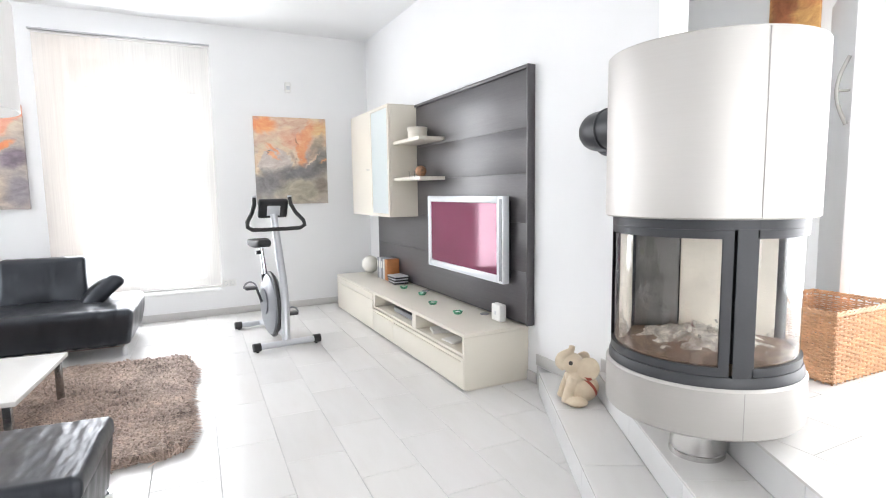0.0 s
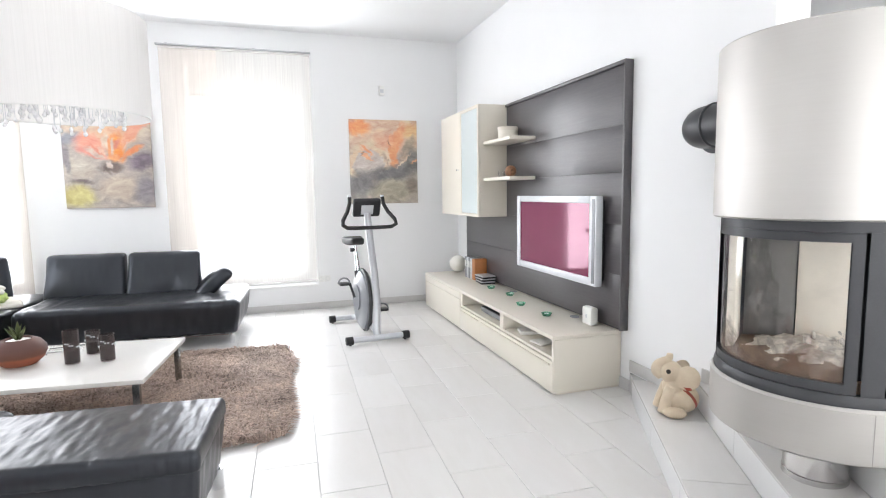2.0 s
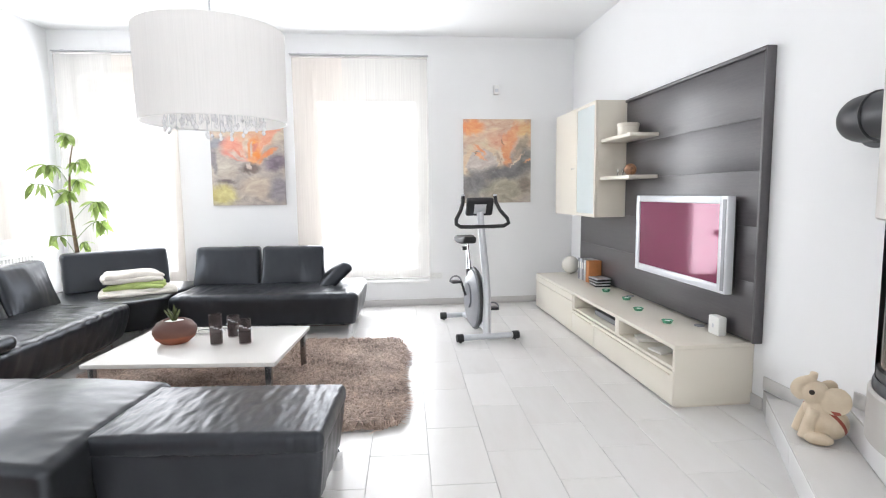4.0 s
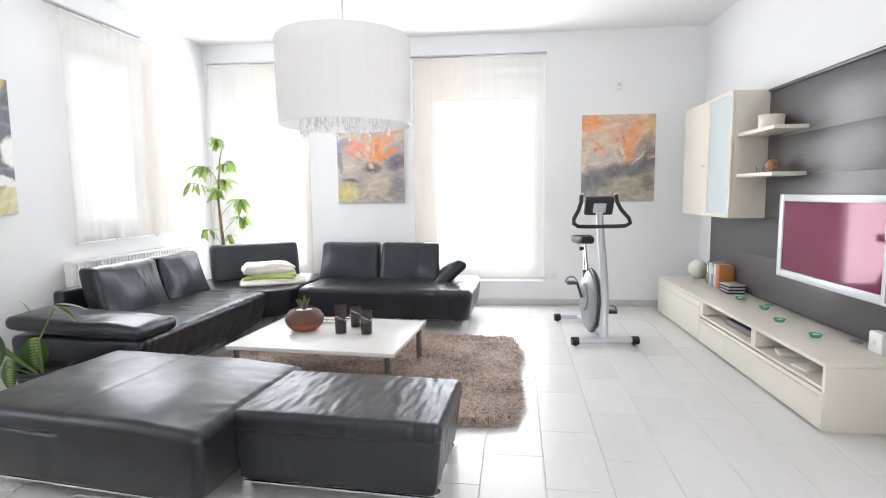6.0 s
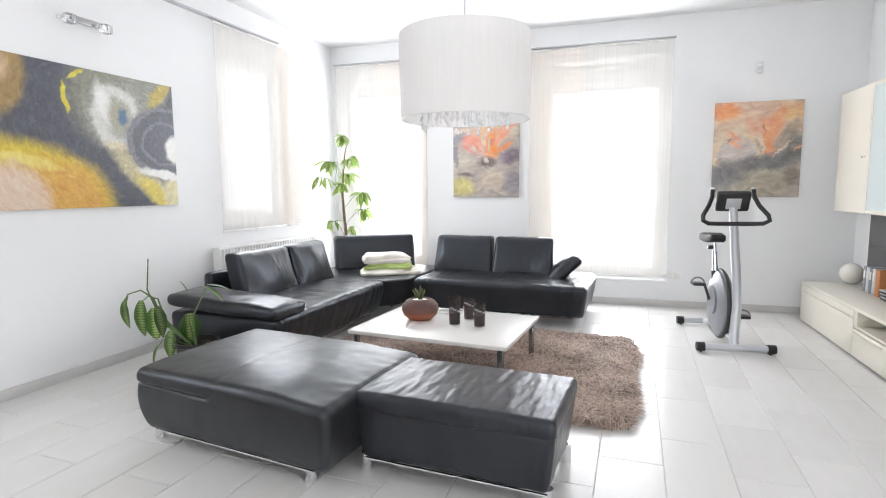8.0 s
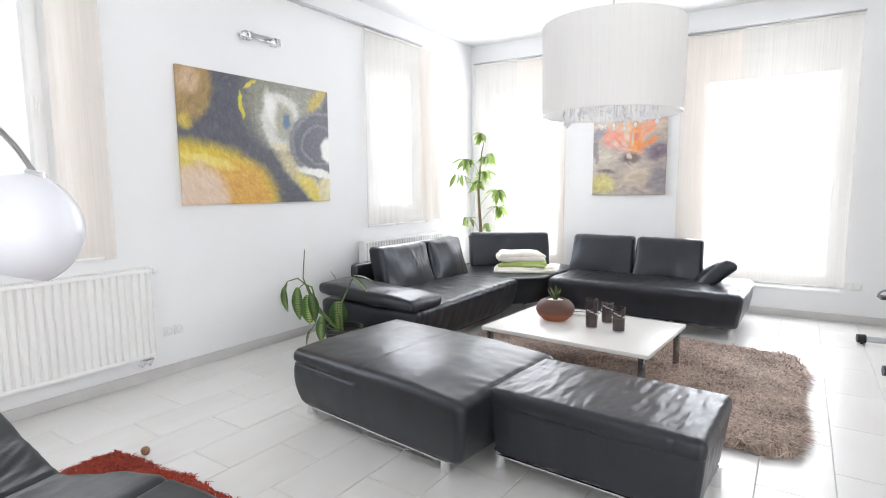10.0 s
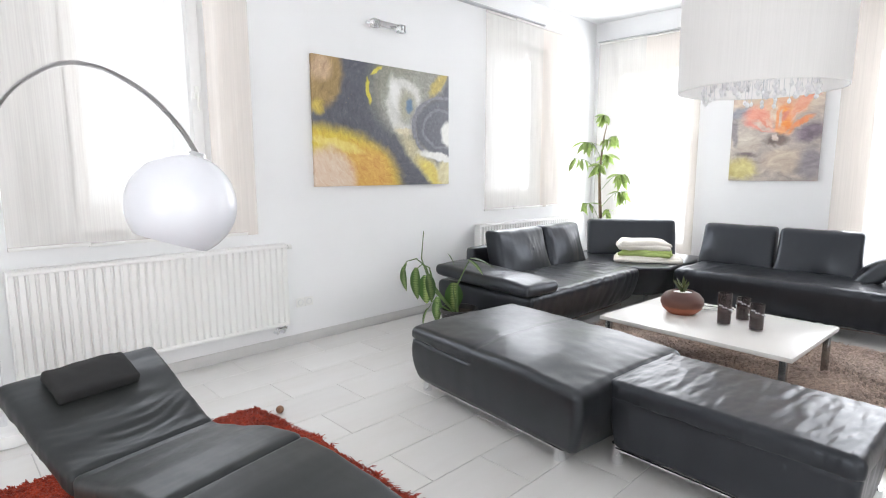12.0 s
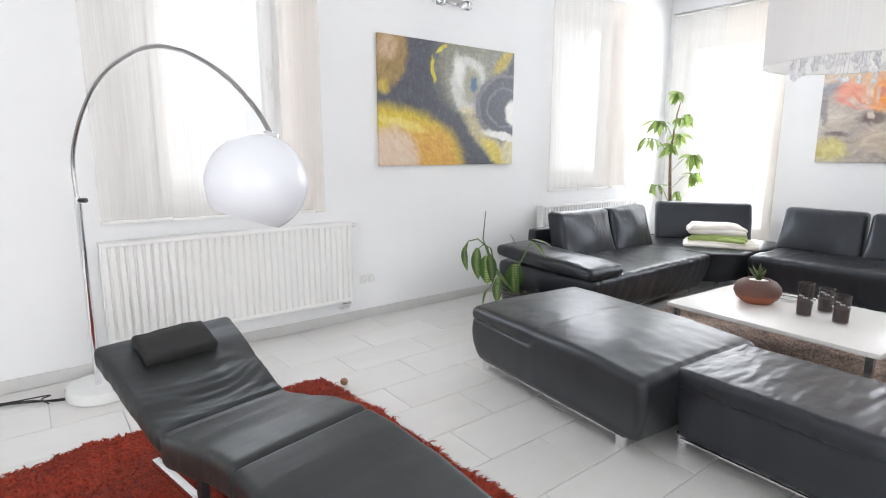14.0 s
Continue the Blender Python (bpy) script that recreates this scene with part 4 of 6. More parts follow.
def ash_heap():
    bm = bmesh.new()
    rng = random.Random(4)
    n = 30
    rows = []
    for i in range(n + 1):
        row = []
        for k in range(n + 1):
            x, y = -0.26 + 0.52 * i / n, -0.26 + 0.52 * k / n
            q = min(1.0, math.hypot(x, y) / 0.26)
            row.append(bm.verts.new((x * 0.95, y * 0.95, 0.738 + 0.040 * (1 - q * q) + 0.022 * noise.noise(Vector((x * 16, y * 16, 1))) + 0.008 * noise.noise(Vector((x * 50, y * 50, 2))))))
        rows.append(row)
    for i in range(n):
        for k in range(n):
            if math.hypot(rows[i][k].co.x, rows[i][k].co.y) < 0.25:
                bm.faces.new((rows[i][k], rows[i + 1][k], rows[i + 1][k + 1], rows[i][k + 1]))
    for k in range(9):
        a, r = rng.uniform(0, 6.28), 0.2 * rng.random() ** 0.5
        bmesh.ops.create_icosphere(bm, subdivisions=1, radius=rng.uniform(0.01, 0.02), matrix=pose(r * math.cos(a), r * math.sin(a), 0.785, rng.uniform(0, 90), rng.uniform(0, 90), 0) @ Matrix.Diagonal((rng.uniform(0.8, 2.0), 1, 0.6, 1)))
    return bm


part("ash", ash_heap(), ASH, stove, "heap of pale ash and cinders")

flue = thing("flue_elbow", "black flue pipe bend entering the white wall", "flue pipe", "", "", pose(TV_X, 2.27, 1.635))
bend = [(0.0, 0.0, 0.0), (-0.03, 0, 0)] + [(-0.03 - 0.13 * math.sin(radians(a)), -0.13 + 0.13 * math.cos(radians(a)), 0) for a in range(15, 91, 15)] + [(-0.16, -0.5, 0)]
part("pipe", tube(bmesh.new(), bend, 0.10, 32), IRON, flue)
part("collar", lathe(bmesh.new(), [(0.098, 0), (0.122, 0), (0.122, 0.012), (0.098, 0.016)], 32), IRON, flue, "", pose(0, 0, 0, 0, -90, 0))
part("seam_band", tube(bmesh.new(), [(-0.16 + 0.102 * math.cos(k * math.pi / 12), -0.16, 0.102 * math.sin(k * math.pi / 12)) for k in range(24)], 0.006, 6, closed=True), IRON, flue)

# ---- raised floor things ----
def wicker_basket():
    b = thing("wicker_basket", "orange-brown woven wicker log basket on the raised floor", "basket", "", "", pose(2.652, 1.332, 0.42, 0, 0, -1))
    L, W, HT = 0.52, 0.40, 0.335
    corners = [(0, 0), (L, 0), (L, W), (0, W)]
    for s in range(4):
        (x0, y0), (x1, y1) = corners[s], corners[(s + 1) % 4]
        length = math.hypot(x1 - x0, y1 - y0)
        ux, uy = (x1 - x0) / length, (y1 - y0) / length
        bm = bmesh.new()
        n_st = int(length / 0.034)
        for i in range(n_st + 1):
            t = length * i / n_st
            tube(bm, [(x0 + ux * t, y0 + uy * t, 0.0), (x0 + ux * t, y0 + uy * t, HT)], 0.005, 5)
        rows = 27
        for k in range(rows):
            z = 0.012 + k * (HT - 0.03) / rows
            hole = s == 2 and 20 <= k <= 23
            pts = []
            for i in range(n_st * 2 + 1):
                t = length * i / (n_st * 2)
                if hole and 0.36 * length < t < 0.64 * length:
                    if len(pts) > 2:
                        tube(bm, pts, 0.0050, 5)
                    pts = []
                    continue
                w = 0.0070 * math.cos(math.pi * (i / 2.0 + k))
                pts.append((x0 + ux * t + uy * w, y0 + uy * t - ux * w, z))
            if len(pts) > 2:
                tube(bm, pts, 0.0050, 5)
        tagged(part("woven_side", bm, WICKER, b), "woven willow rods", kind="stuff")
    rim = bmesh.new()
    for j in range(3):
        pts = []
        for s in range(4):
            (x0, y0), (x1, y1) = corners[s], corners[(s + 1) % 4]
            for i in range(16):
                t = i / 16
                pts.append((x0 + (x1 - x0) * t + 0.005 * math.cos(i * 1.6 + j * 2.1), y0 + (y1 - y0) * t + 0.005 * math.sin(i * 1.6 + j * 2.1), HT - 0.006 + 0.009 * math.sin(i * 1.6 + j * 2.1 + 1)))
        tube(rim, pts, 0.0055, 6, closed=True)
    part("plaited_rim", rim, WICKER, b)
    part("bottom", boxes((0.004, L - 0.004, 0.004, W - 0.004, 0.004, 0.014)), WICKER, b)


wicker_basket()


def picture(name, matrix, w, h, material, label, depth=0.03):
    """A stretched canvas; local x along its width, z up, painted front at y = -depth."""
    p = thing(name, label, "painting", "", "", matrix)
    part("canvas", boxes((0, w, -depth, -0.002, 0, h), bevel=0.003), material, p)
    part("stretcher", boxes((0.03, w - 0.03, -0.002, 0.0, 0.03, h - 0.03)), IVORY_EDGE, p)
    return p


picture("painting", pose(HALL_X, 2.95, 2.55, 0, 0, -90), 0.40, 0.56, SUNSET, "orange and ochre painting in the hall", 0.03)
hall_door = thing("door_1", "white glazed terrace door with a long bowed steel handle", "door", "", "structure", pose(HALL_X, 1.98, 0.42, 0, 0, -90))
part("door_frame", boxes((0.0, 0.09, 0.02, 0.12, 0, 2.18), (3.09, 3.18, 0.02, 0.12, 0, 2.18), (0.09, 3.09, 0.02, 0.12, 2.09, 2.18), (1.0, 1.1, 0.02, 0.12, 0, 2.09), (2.05, 2.15, 0.02, 0.12, 0, 2.09), bevel=0.006), FRAME_WHITE, hall_door)
for k in range(3):
    g = part("pane", boxes((0.09 + k * 1.05, 1.0 + k * 1.05 - 0.02 * (k == 2), 0.06, 0.07, 0.0, 2.09)), PANE, hall_door, "clear glass pane")
    g.visible_shadow = False
leaf = thing("door_2", "white door leaf standing open with a bowed steel pull handle", "door", "", "structure", pose(3.24, 1.60, 0.42, 0, 0, 36))
part("door_leaf", boxes((0, 0.80, -0.02, 0.02, 0.005, 2.05), bevel=0.003), FRAME_WHITE, leaf)
part("pull_handle", tube(bmesh.new(), [(0.06, 0.03 + 0.05 * math.sin(math.pi * k / 10), 1.24 + 0.036 * k) for k in range(11)], 0.010, 10), STEEL, leaf, "bowed steel pull handle")
part("handle_stud", tube(bmesh.new(), [(0.06, 0.02, 1.42), (0.06, 0.08, 1.42)], 0.007, 8), STEEL, leaf)
for s in range(2):
    panel_curtain("curtain", pose(HALL_X, 0, 0, 0, 0, 180), -1.86 + s * 0.62, -1.28 + s * 0.62, 0.44, 2.75, 0.07, SHEER_TAN, "sand coloured sheer curtain panel by the terrace door", 20 + s)

# ---- media wall ----
PX = TV_X - 0.045                                  # face of the dark panel
panel = thing("wall_panel", "dark wenge veneered back panel with grooved boards", "wall panel", "", "", pose(0, 0, 0))
PANEL_Y0, PANEL_Y1, PANEL_T = 2.955, 5.92, 2.15
levels = [0.405, 0.77, 1.107, 1.445, 1.749, 2.125]
for a, b in zip(levels, levels[1:]):
    part("board", boxes((PX, TV_X - 0.012, PANEL_Y0 + 0.017, PANEL_Y1, a + 0.0006, b - 0.0006), bevel=0.0008), WENGE, panel)
part("backing", boxes((TV_X - 0.012, TV_X - 0.001, PANEL_Y0 + 0.002, PANEL_Y1 - 0.01, 0.405, PANEL_T - 0.005)), BLACK, panel)
part("edge_trim", boxes((PX - 0.018, TV_X - 0.002, PANEL_Y0 - 0.002, PANEL_Y0 + 0.016, 0.405, PANEL_T), bevel=0.003), WENGE, panel, "dark upright edge trim")
part("edge_trim", boxes((PX - 0.018, TV_X - 0.002, PANEL_Y0 + 0.017, PANEL_Y1, 2.126, PANEL_T), bevel=0.003), WENGE, panel, "dark top edge trim")

SB_X0, SB_Y0, SB_Y1, SB_H = 1.655, 3.02, 6.055, 0.395
sb = thing("media_sideboard", "long low ivory lacquered media sideboard with open niches", "sideboard", "", "", pose(0, 0, 0))
part("top", boxes((SB_X0, TV_X - 0.002, SB_Y0, SB_Y1, SB_H - 0.026, SB_H), bevel=0.003), IVORY, sb)
part("side_panel", boxes((SB_X0 + 0.004, TV_X - 0.003, SB_Y0 + 0.002, SB_Y0 + 0.028, 0.012, SB_H - 0.027), bevel=0.002), IVORY, sb)
part("side_panel", boxes((SB_X0 + 0.004, TV_X - 0.003, SB_Y1 - 0.028, SB_Y1 - 0.002, 0.012, SB_H - 0.027), bevel=0.002), IVORY, sb)
part("plinth", boxes((SB_X0 + 0.03, TV_X - 0.004, SB_Y0 + 0.01, SB_Y1 - 0.01, 0.0, 0.011)), IVORY_EDGE, sb)
part("back", boxes((TV_X - 0.02, TV_X - 0.004, SB_Y0 + 0.03, SB_Y1 - 0.03, 0.02, SB_H - 0.03)), IVORY_EDGE, sb)
part("niche_floor", boxes((SB_X0 + 0.012, TV_X - 0.022, SB_Y0 + 0.03, 4.84, 0.232, 0.25)), IVORY, sb)
for y in (3.86, 4.82):
    part("divider", boxes((SB_X0 + 0.006, TV_X - 0.022, y - 0.04, y + 0.03, 0.252, SB_H - 0.028), bevel=0.002), IVORY, sb)
for a, b in ((SB_Y0 + 0.006, 4.30), (4.304, 4.83)):
    d = part("drawer_front", boxes((SB_X0 - 0.002, SB_X0 + 0.018, a, b, 0.016, 0.226), bevel=0.0025), IVORY, sb)
    part("grip_lip", boxes((SB_X0 - 0.018, SB_X0 - 0.0025, a + 0.03, b - 0.03, 0.198, 0.207), bevel=0.0015), IVORY_EDGE, d)
for a, b in ((4.835, SB_Y1 - 0.006),):
    part("flap_door", boxes((SB_X0 - 0.002, SB_X0 + 0.018, a, b, 0.016, 0.30), bevel=0.0025), IVORY, sb)
    part("flap_door", boxes((SB_X0 - 0.002, SB_X0 + 0.018, a, b, 0.304, SB_H - 0.029), bevel=0.0025), IVORY, sb)


def wall_cabinet():
    c = thing("wall_cabinet", "ivory hanging cabinet with one plain and one frosted glass door", "cabinet", "", "", pose(0, 0, 0))
    x0, y0, y1, z0, z1 = 1.835, 4.785, 5.925, 1.092, 2.15
    part("body", boxes((x0 + 0.022, TV_X - 0.002, y0, y0 + 0.022, z0, z1), (x0 + 0.022, TV_X - 0.002, y1 - 0.022, y1, z0, z1), (x0 + 0.022, TV_X - 0.002, y0 + 0.022, y1 - 0.022, z0, z0 + 0.022), (x0 + 0.022, TV_X - 0.002, y0 + 0.022, y1 - 0.022, z1 - 0.022, z1), (TV_X - 0.02, TV_X - 0.004, y0 + 0.022, y1 - 0.022, z0 + 0.022, z1 - 0.022)), IVORY, c)
    part("inner_shelf", boxes((x0 + 0.05, TV_X - 0.022, y0 + 0.024, y1 - 0.024, 1.50, 1.515), (x0 + 0.05, TV_X - 0.022, y0 + 0.024, y1 - 0.024, 1.82, 1.835)), IVORY, c)
    ym = 5.30
    d = part("plain_door", boxes((x0, x0 + 0.02, ym + 0.002, y1, z0, z1), bevel=0.003), IVORY, c)
    part("handle", tube(bmesh.new(), [(x0 - 0.002, ym + 0.03, 1.56), (x0 - 0.028, ym + 0.03, 1.56)], 0.008, 12), CHROME, d, "small chrome knob")
    f = part("glass_door", boxes((x0, x0 + 0.02, y0, y0 + 0.032, z0, z1), (x0, x0 + 0.02, ym - 0.034, ym - 0.002, z0, z1), (x0, x0 + 0.02, y0 + 0.032, ym - 0.034, z0, z0 + 0.032), (x0, x0 + 0.02, y0 + 0.032, ym - 0.034, z1 - 0.032, z1), bevel=0.002), IVORY, c)
    part("frosted_pane", boxes((x0 + 0.006, x0 + 0.012, y0 + 0.03, ym - 0.032, z0 + 0.03, z1 - 0.03)), FROST, f, "pale frosted glass")


wall_cabinet()
for z, nm in ((1.800, "upper"), (1.462, "lower")):
    s = thing("wall_shelf", "thin ivory floating shelf on the dark panel", "shelf", "floating shelves", "", pose(0, 0, 0))
    part("board", boxes((1.885, PX - 0.001, 4.19, 4.784, z - 0.030, z), bevel=0.003), IVORY, s)
tin = thing("round_box", "round cream lidded box on the upper shelf", "box", "", "", pose(2.02, 4.52, 1.80))
part("body", lathe(bmesh.new(), [(0, 0), (0.085, 0), (0.088, 0.004), (0.088, 0.075), (0, 0.075)], 40), IVORY, tin)
part("lid", lathe(bmesh.new(), [(0.0, 0.075), (0.092, 0.075), (0.092, 0.104), (0.089, 0.108), (0, 0.109)], 40), IVORY_EDGE, tin)
ball = thing("ornament_ball", "brown and gold patterned ornament ball on the lower shelf", "ornament", "", "", pose(2.02, 4.46, 1.462))
part("ball", lathe(bmesh.new(), [(0.052 * math.sin(radians(a)), 0.052 - 0.052 * math.cos(radians(a))) for a in range(0, 181, 12)], 24), SHELL, ball)
cup = thing("tealight_glass", "small clear tealight glass on the lower shelf", "glass", "", "", pose(2.02, 4.66, 1.462))
part("cup", lathe(bmesh.new(), [(0, 0), (0.026, 0), (0.030, 0.06), (0.027, 0.06), (0.023, 0.006), (0, 0.006)], 20), GLASS, cup)

tv = thing("television", "silver framed flat television with a magenta tinted screen", "television", "", "", pose(2.034, 3.133, 0.675))
TW, TH = 1.228, 0.618
part("frame", boxes((0, 0.055, 0, 0.085, 0, TH), (0, 0.055, TW - 0.055, TW, 0, TH), (0, 0.055, 0.085, TW - 0.055, 0, 0.055), (0, 0.055, 0.085, TW - 0.055, TH - 0.05, TH), bevel=0.006), TV_SILVER, tv)
part("speaker_strip", boxes((-0.003, 0.0, 0.012, 0.045, 0.02, TH - 0.02)), GREY_PLASTIC, tv, "grey speaker cloth strip")
part("screen", boxes((0.012, 0.05, 0.085, TW - 0.055, 0.055, TH - 0.05)), SCREEN, tv)
part("housing", boxes((0.056, 0.092, 0.03, TW - 0.03, 0.03, TH - 0.03), bevel=0.01), BLACK, tv)

recv = thing("disc_player", "flat dark disc player in the sideboard niche", "disc player", "", "", pose(1.74, 4.05, 0.25))
part("case", boxes((0, 0.28, 0, 0.43, 0.006, 0.05), bevel=0.004), BLACK, recv)
part("front_plate", boxes((-0.005, 0.0, 0.005, 0.425, 0.008, 0.048), bevel=0.001), GREY_PLASTIC, recv)
for k, (y, rz) in enumerate(((3.30, 8), (3.62, -14))):
    pp = thing("magazine", "white and grey magazine lying in the niche", "magazine", "", "", pose(1.72, y, 0.25, 0, 0, rz))
    part("page_block", boxes((0, 0.2, 0, 0.14, 0.0, 0.012 + 0.01 * k), bevel=0.001), PAPER, pp)
for k in range(4):
    bk = thing("book", "upright grey bound folder on the sideboard", "book", "folders", "", pose(1.985, 5.375 + k * 0.058, SB_H))
    part("cover", boxes((0, 0.14, 0, 0.05, 0, 0.225), bevel=0.004), GREY_PLASTIC if k % 2 else SILVER, bk)
    part("label", boxes((-0.002, -0.0005, 0.010, 0.040, 0.12, 0.19)), PAPER, bk, "white spine label")
ob_ = thing("storage_box", "orange-brown box beside the folders", "box", "", "", pose(1.985, 5.29, SB_H))
part("box", boxes((0, 0.14, 0, 0.078, 0, 0.225), bevel=0.004), ORANGE_BOX, ob_)
for k in range(3):
    cd = thing("disc_case", "flat black and clear disc case in a small stack", "disc case", "disc cases", "", pose(1.955 + 0.006 * k, 5.02 - 0.006 * k, SB_H + 0.028 * k, 0, 0, 4 * k - 4))
    part("case", boxes((0, 0.15, 0, 0.20, 0, 0.016), bevel=0.002), BLACK, cd)
    part("tray", boxes((0.003, 0.147, 0.003, 0.197, 0.0165, 0.027)), SILVER, cd)
gl = thing("globe_lamp", "pale ribbed glass ball lamp on the sideboard", "lamp", "", "", pose(2.03, 5.96, SB_H))
part("ball", lathe(bmesh.new(), [(0.10 * math.sin(radians(a)), 0.10 - 0.10 * math.cos(radians(a))) for a in range(0, 181, 9)], 36), GLOBE_W, gl)
for x, y in ((1.964, 4.785), (1.984, 4.398), (1.89, 3.979), (1.905, 3.567)):
    tl = thing("tealight_holder", "small green glass tealight dish on the sideboard", "tealight holder", "green tealights", "", pose(x, y, SB_H))
    part("dish", lathe(bmesh.new(), [(0, 0), (0.028, 0), (0.040, 0.022), (0.037, 0.023), (0.025, 0.006), (0, 0.006)], 24), GREEN_GLASS, tl)
    part("candle", lathe(bmesh.new(), [(0, 0.007), (0.019, 0.007), (0.019, 0.018), (0, 0.018)], 16), WHITE_PLASTIC, tl)
for x, y in ((2.08, 3.46), (2.09, 4.55)):
    dk = thing("cable_grommet", "flat dark round cable cover on the sideboard", "cable cover", "", "", pose(x, y, SB_H))
    part("disc", lathe(bmesh.new(), [(0, 0), (0.035, 0), (0.034, 0.005), (0, 0.005)], 20), GREY_PLASTIC, dk)
wb = thing("wireless_router", "small upright white plastic box on the sideboard", "router", "", "", pose(2.06, 3.17, SB_H))
part("case", boxes((-0.03, 0.03, 0, 0.115, 0, 0.125), bevel=0.012), WHITE_PLASTIC, wb)
part("slot", boxes((-0.032, -0.0305, 0.05, 0.065, 0.05, 0.075)), SILVER, wb)


# ---- exercise bike ----
def exercise_bike():
    b = thing("exercise_bike", "silver and grey home exercise bike with black grips", "exercise bike", "", "", pose(0.82, 4.67, 0, 0, 0, 6))
    fr = part("frame", tube(bmesh.new(), [(0.0, 0.03, 0.06), (0, 0.05, 0.12), (0.02, 0.09, 0.35), (0.01, 0.10, 0.6), (-0.02, 0.10, 0.9), (-0.045, 0.09, 1.16)], [0.035, 0.038, 0.036, 0.034, 0.032, 0.030], 16), SILVER, b)
    tube_b = bmesh.new()
    tube(tube_b, [(0, 0.05, 0.10), (-0.01, 0.45, 0.11), (0.0, 0.88, 0.05)], 0.026, 12)
    part("keel", tube_b, SILVER, b)
    for y, w, x in ((0.0, 0.235, 0.0), (0.90, 0.20, 0.005)):
        part("cross_foot", tube(bmesh.new(), [(x - w, y, 0.045), (x + w, y, 0.045)], 0.027, 14), SILVER, b)
        for s in (-1, 1):
            part("end_cap", tube(bmesh.new(), [(x + s * (w - 0.005), y, 0.045), (x + s * (w + 0.055), y, 0.045)], 0.036, 14), RUBBER, b, "black rubber end cap")
            part("levelling_foot", tube(bmesh.new(), [(x + s * (w + 0.02), y, 0.0), (x + s * (w + 0.02), y, 0.03)], 0.012, 8), RUBBER, b)
    hs = bmesh.new()
    for s in (-1, 1):
        lathe(hs, [(0.0, 0.06 * s), (0.17, 0.058 * s), (0.235, 0.046 * s), (0.262, 0.03 * s), (0.268, 0.0)], 44)
    part("flywheel_cover", hs, GREY_PLASTIC, b, "round grey plastic flywheel cover", pose(-0.03, 0.36, 0.33, 0, 90, 0) @ Matrix.Diagonal((1.05, 0.95, 1, 1)))
    rim = bmesh.new()
    tube(rim, [(-0.03, 0.36 + 0.262 * math.cos(k * math.pi / 20), 0.33 + 0.285 * math.sin(k * math.pi / 20)) for k in range(40)], 0.017, 8, closed=True)
    part("cover_rim", rim, BLACK, b)
    part("side_trim", lathe(bmesh.new(), [(0.0, 0.0), (0.12, 0.0), (0.12, 0.012), (0, 0.014)], 32), GREY_PLASTIC, b, "grey disc on the cover", pose(-0.09, 0.36, 0.36, 0, -90, 0))
    part("side_trim", lathe(bmesh.new(), [(0.0, 0.0), (0.12, 0.0), (0.12, 0.012), (0, 0.014)], 32), SILVER, b, "silver disc on the cover", pose(0.03, 0.36, 0.36, 0, 90, 0))
    for s, dz, dy in ((-1, 0.12, 0.09), (1, -0.12, -0.09)):
        part("crank", tube(bmesh.new(), [(-0.03 + s * 0.085, 0.36, 0.36), (-0.03 + s * 0.105, 0.36 + dy, 0.36 + dz)], 0.012, 8), BLACK, b)
        p = part("pedal", box(bmesh.new(), -0.03 + s * 0.11 - 0.045 + s * 0.05, -0.03 + s * 0.11 + 0.045 + s * 0.05, 0.36 + dy - 0.05, 0.36 + dy + 0.05, 0.36 + dz - 0.012, 0.36 + dz + 0.012, 0.005), BLACK, b)
        cx = -0.03 + s * 0.16
        part("strap", tube(bmesh.new(), [(cx + 0.055 * math.cos(radians(a)), 0.36 + dy, 0.36 + dz + 0.055 * math.sin(radians(a))) for a in range(0, 181, 20)], 0.008, 6), GREY_PLASTIC, p)
    part("seat_post", tube(bmesh.new(), [(-0.05, 0.44, 0.55), (-0.06, 0.45, 0.70), (-0.07, 0.46, 0.84)], [0.026, 0.019, 0.017], 14), CHROME, b, "chromed seat post")
    part("post_collar", tube(bmesh.new(), [(-0.05, 0.435, 0.53), (-0.052, 0.445, 0.60)], 0.036, 14), BLACK, b)
    part("seat_knob", tube(bmesh.new(), [(-0.12, 0.46, 0.80), (-0.06, 0.46, 0.80)], 0.018, 10), BLACK, b)

    def saddle(p):
        f = 0.55 + 0.45 * max(0.0, min(1.0, (p.y + 0.13) / 0.2))
        return (p.x * f, p.y, p.z + 0.02 * (p.y / 0.13) ** 2)
    part("saddle", cushion(0.21, 0.25, 0.062, 0.030, (12, 12, 5), 0.006, 0, saddle), RUBBER, b, "black padded saddle", pose(-0.07, 0.46, 0.845))
    bar = [(-0.20, 0.13, 1.30), (-0.205, 0.12, 1.24), (-0.235, 0.09, 1.17), (-0.285, 0.04, 1.10), (-0.29, 0.02, 1.06), (-0.25, 0.03, 1.035), (-0.15, 0.06, 1.03)]
    bar = bar + [(-0.05, 0.07, 1.03)] + [(-0.10 - x, y, z) for x, y, z in bar[::-1]]
    part("handlebar", tube(bmesh.new(), [(x + 0.01, y, z) for x, y, z in bar], 0.017, 12), RUBBER, b, "black foam-covered handlebar")
    for x in (-0.19, 0.11):
        part("bar_end", tube(bmesh.new(), [(x, 0.13, 1.30), (x, 0.132, 1.315)], 0.017, 12), SILVER, b)
    con = part("console", cushion(0.25, 0.05, 0.17, 0.02, (8, 4, 8)), BLACK, b, "black console turned away", pose(-0.045, 0.14, 1.13, 24, 0, 0))
    part("console_back", boxes((-0.055, 0.055, -0.032, -0.0255, 0.03, 0.12), bevel=0.003), SILVER, con)


exercise_bike()

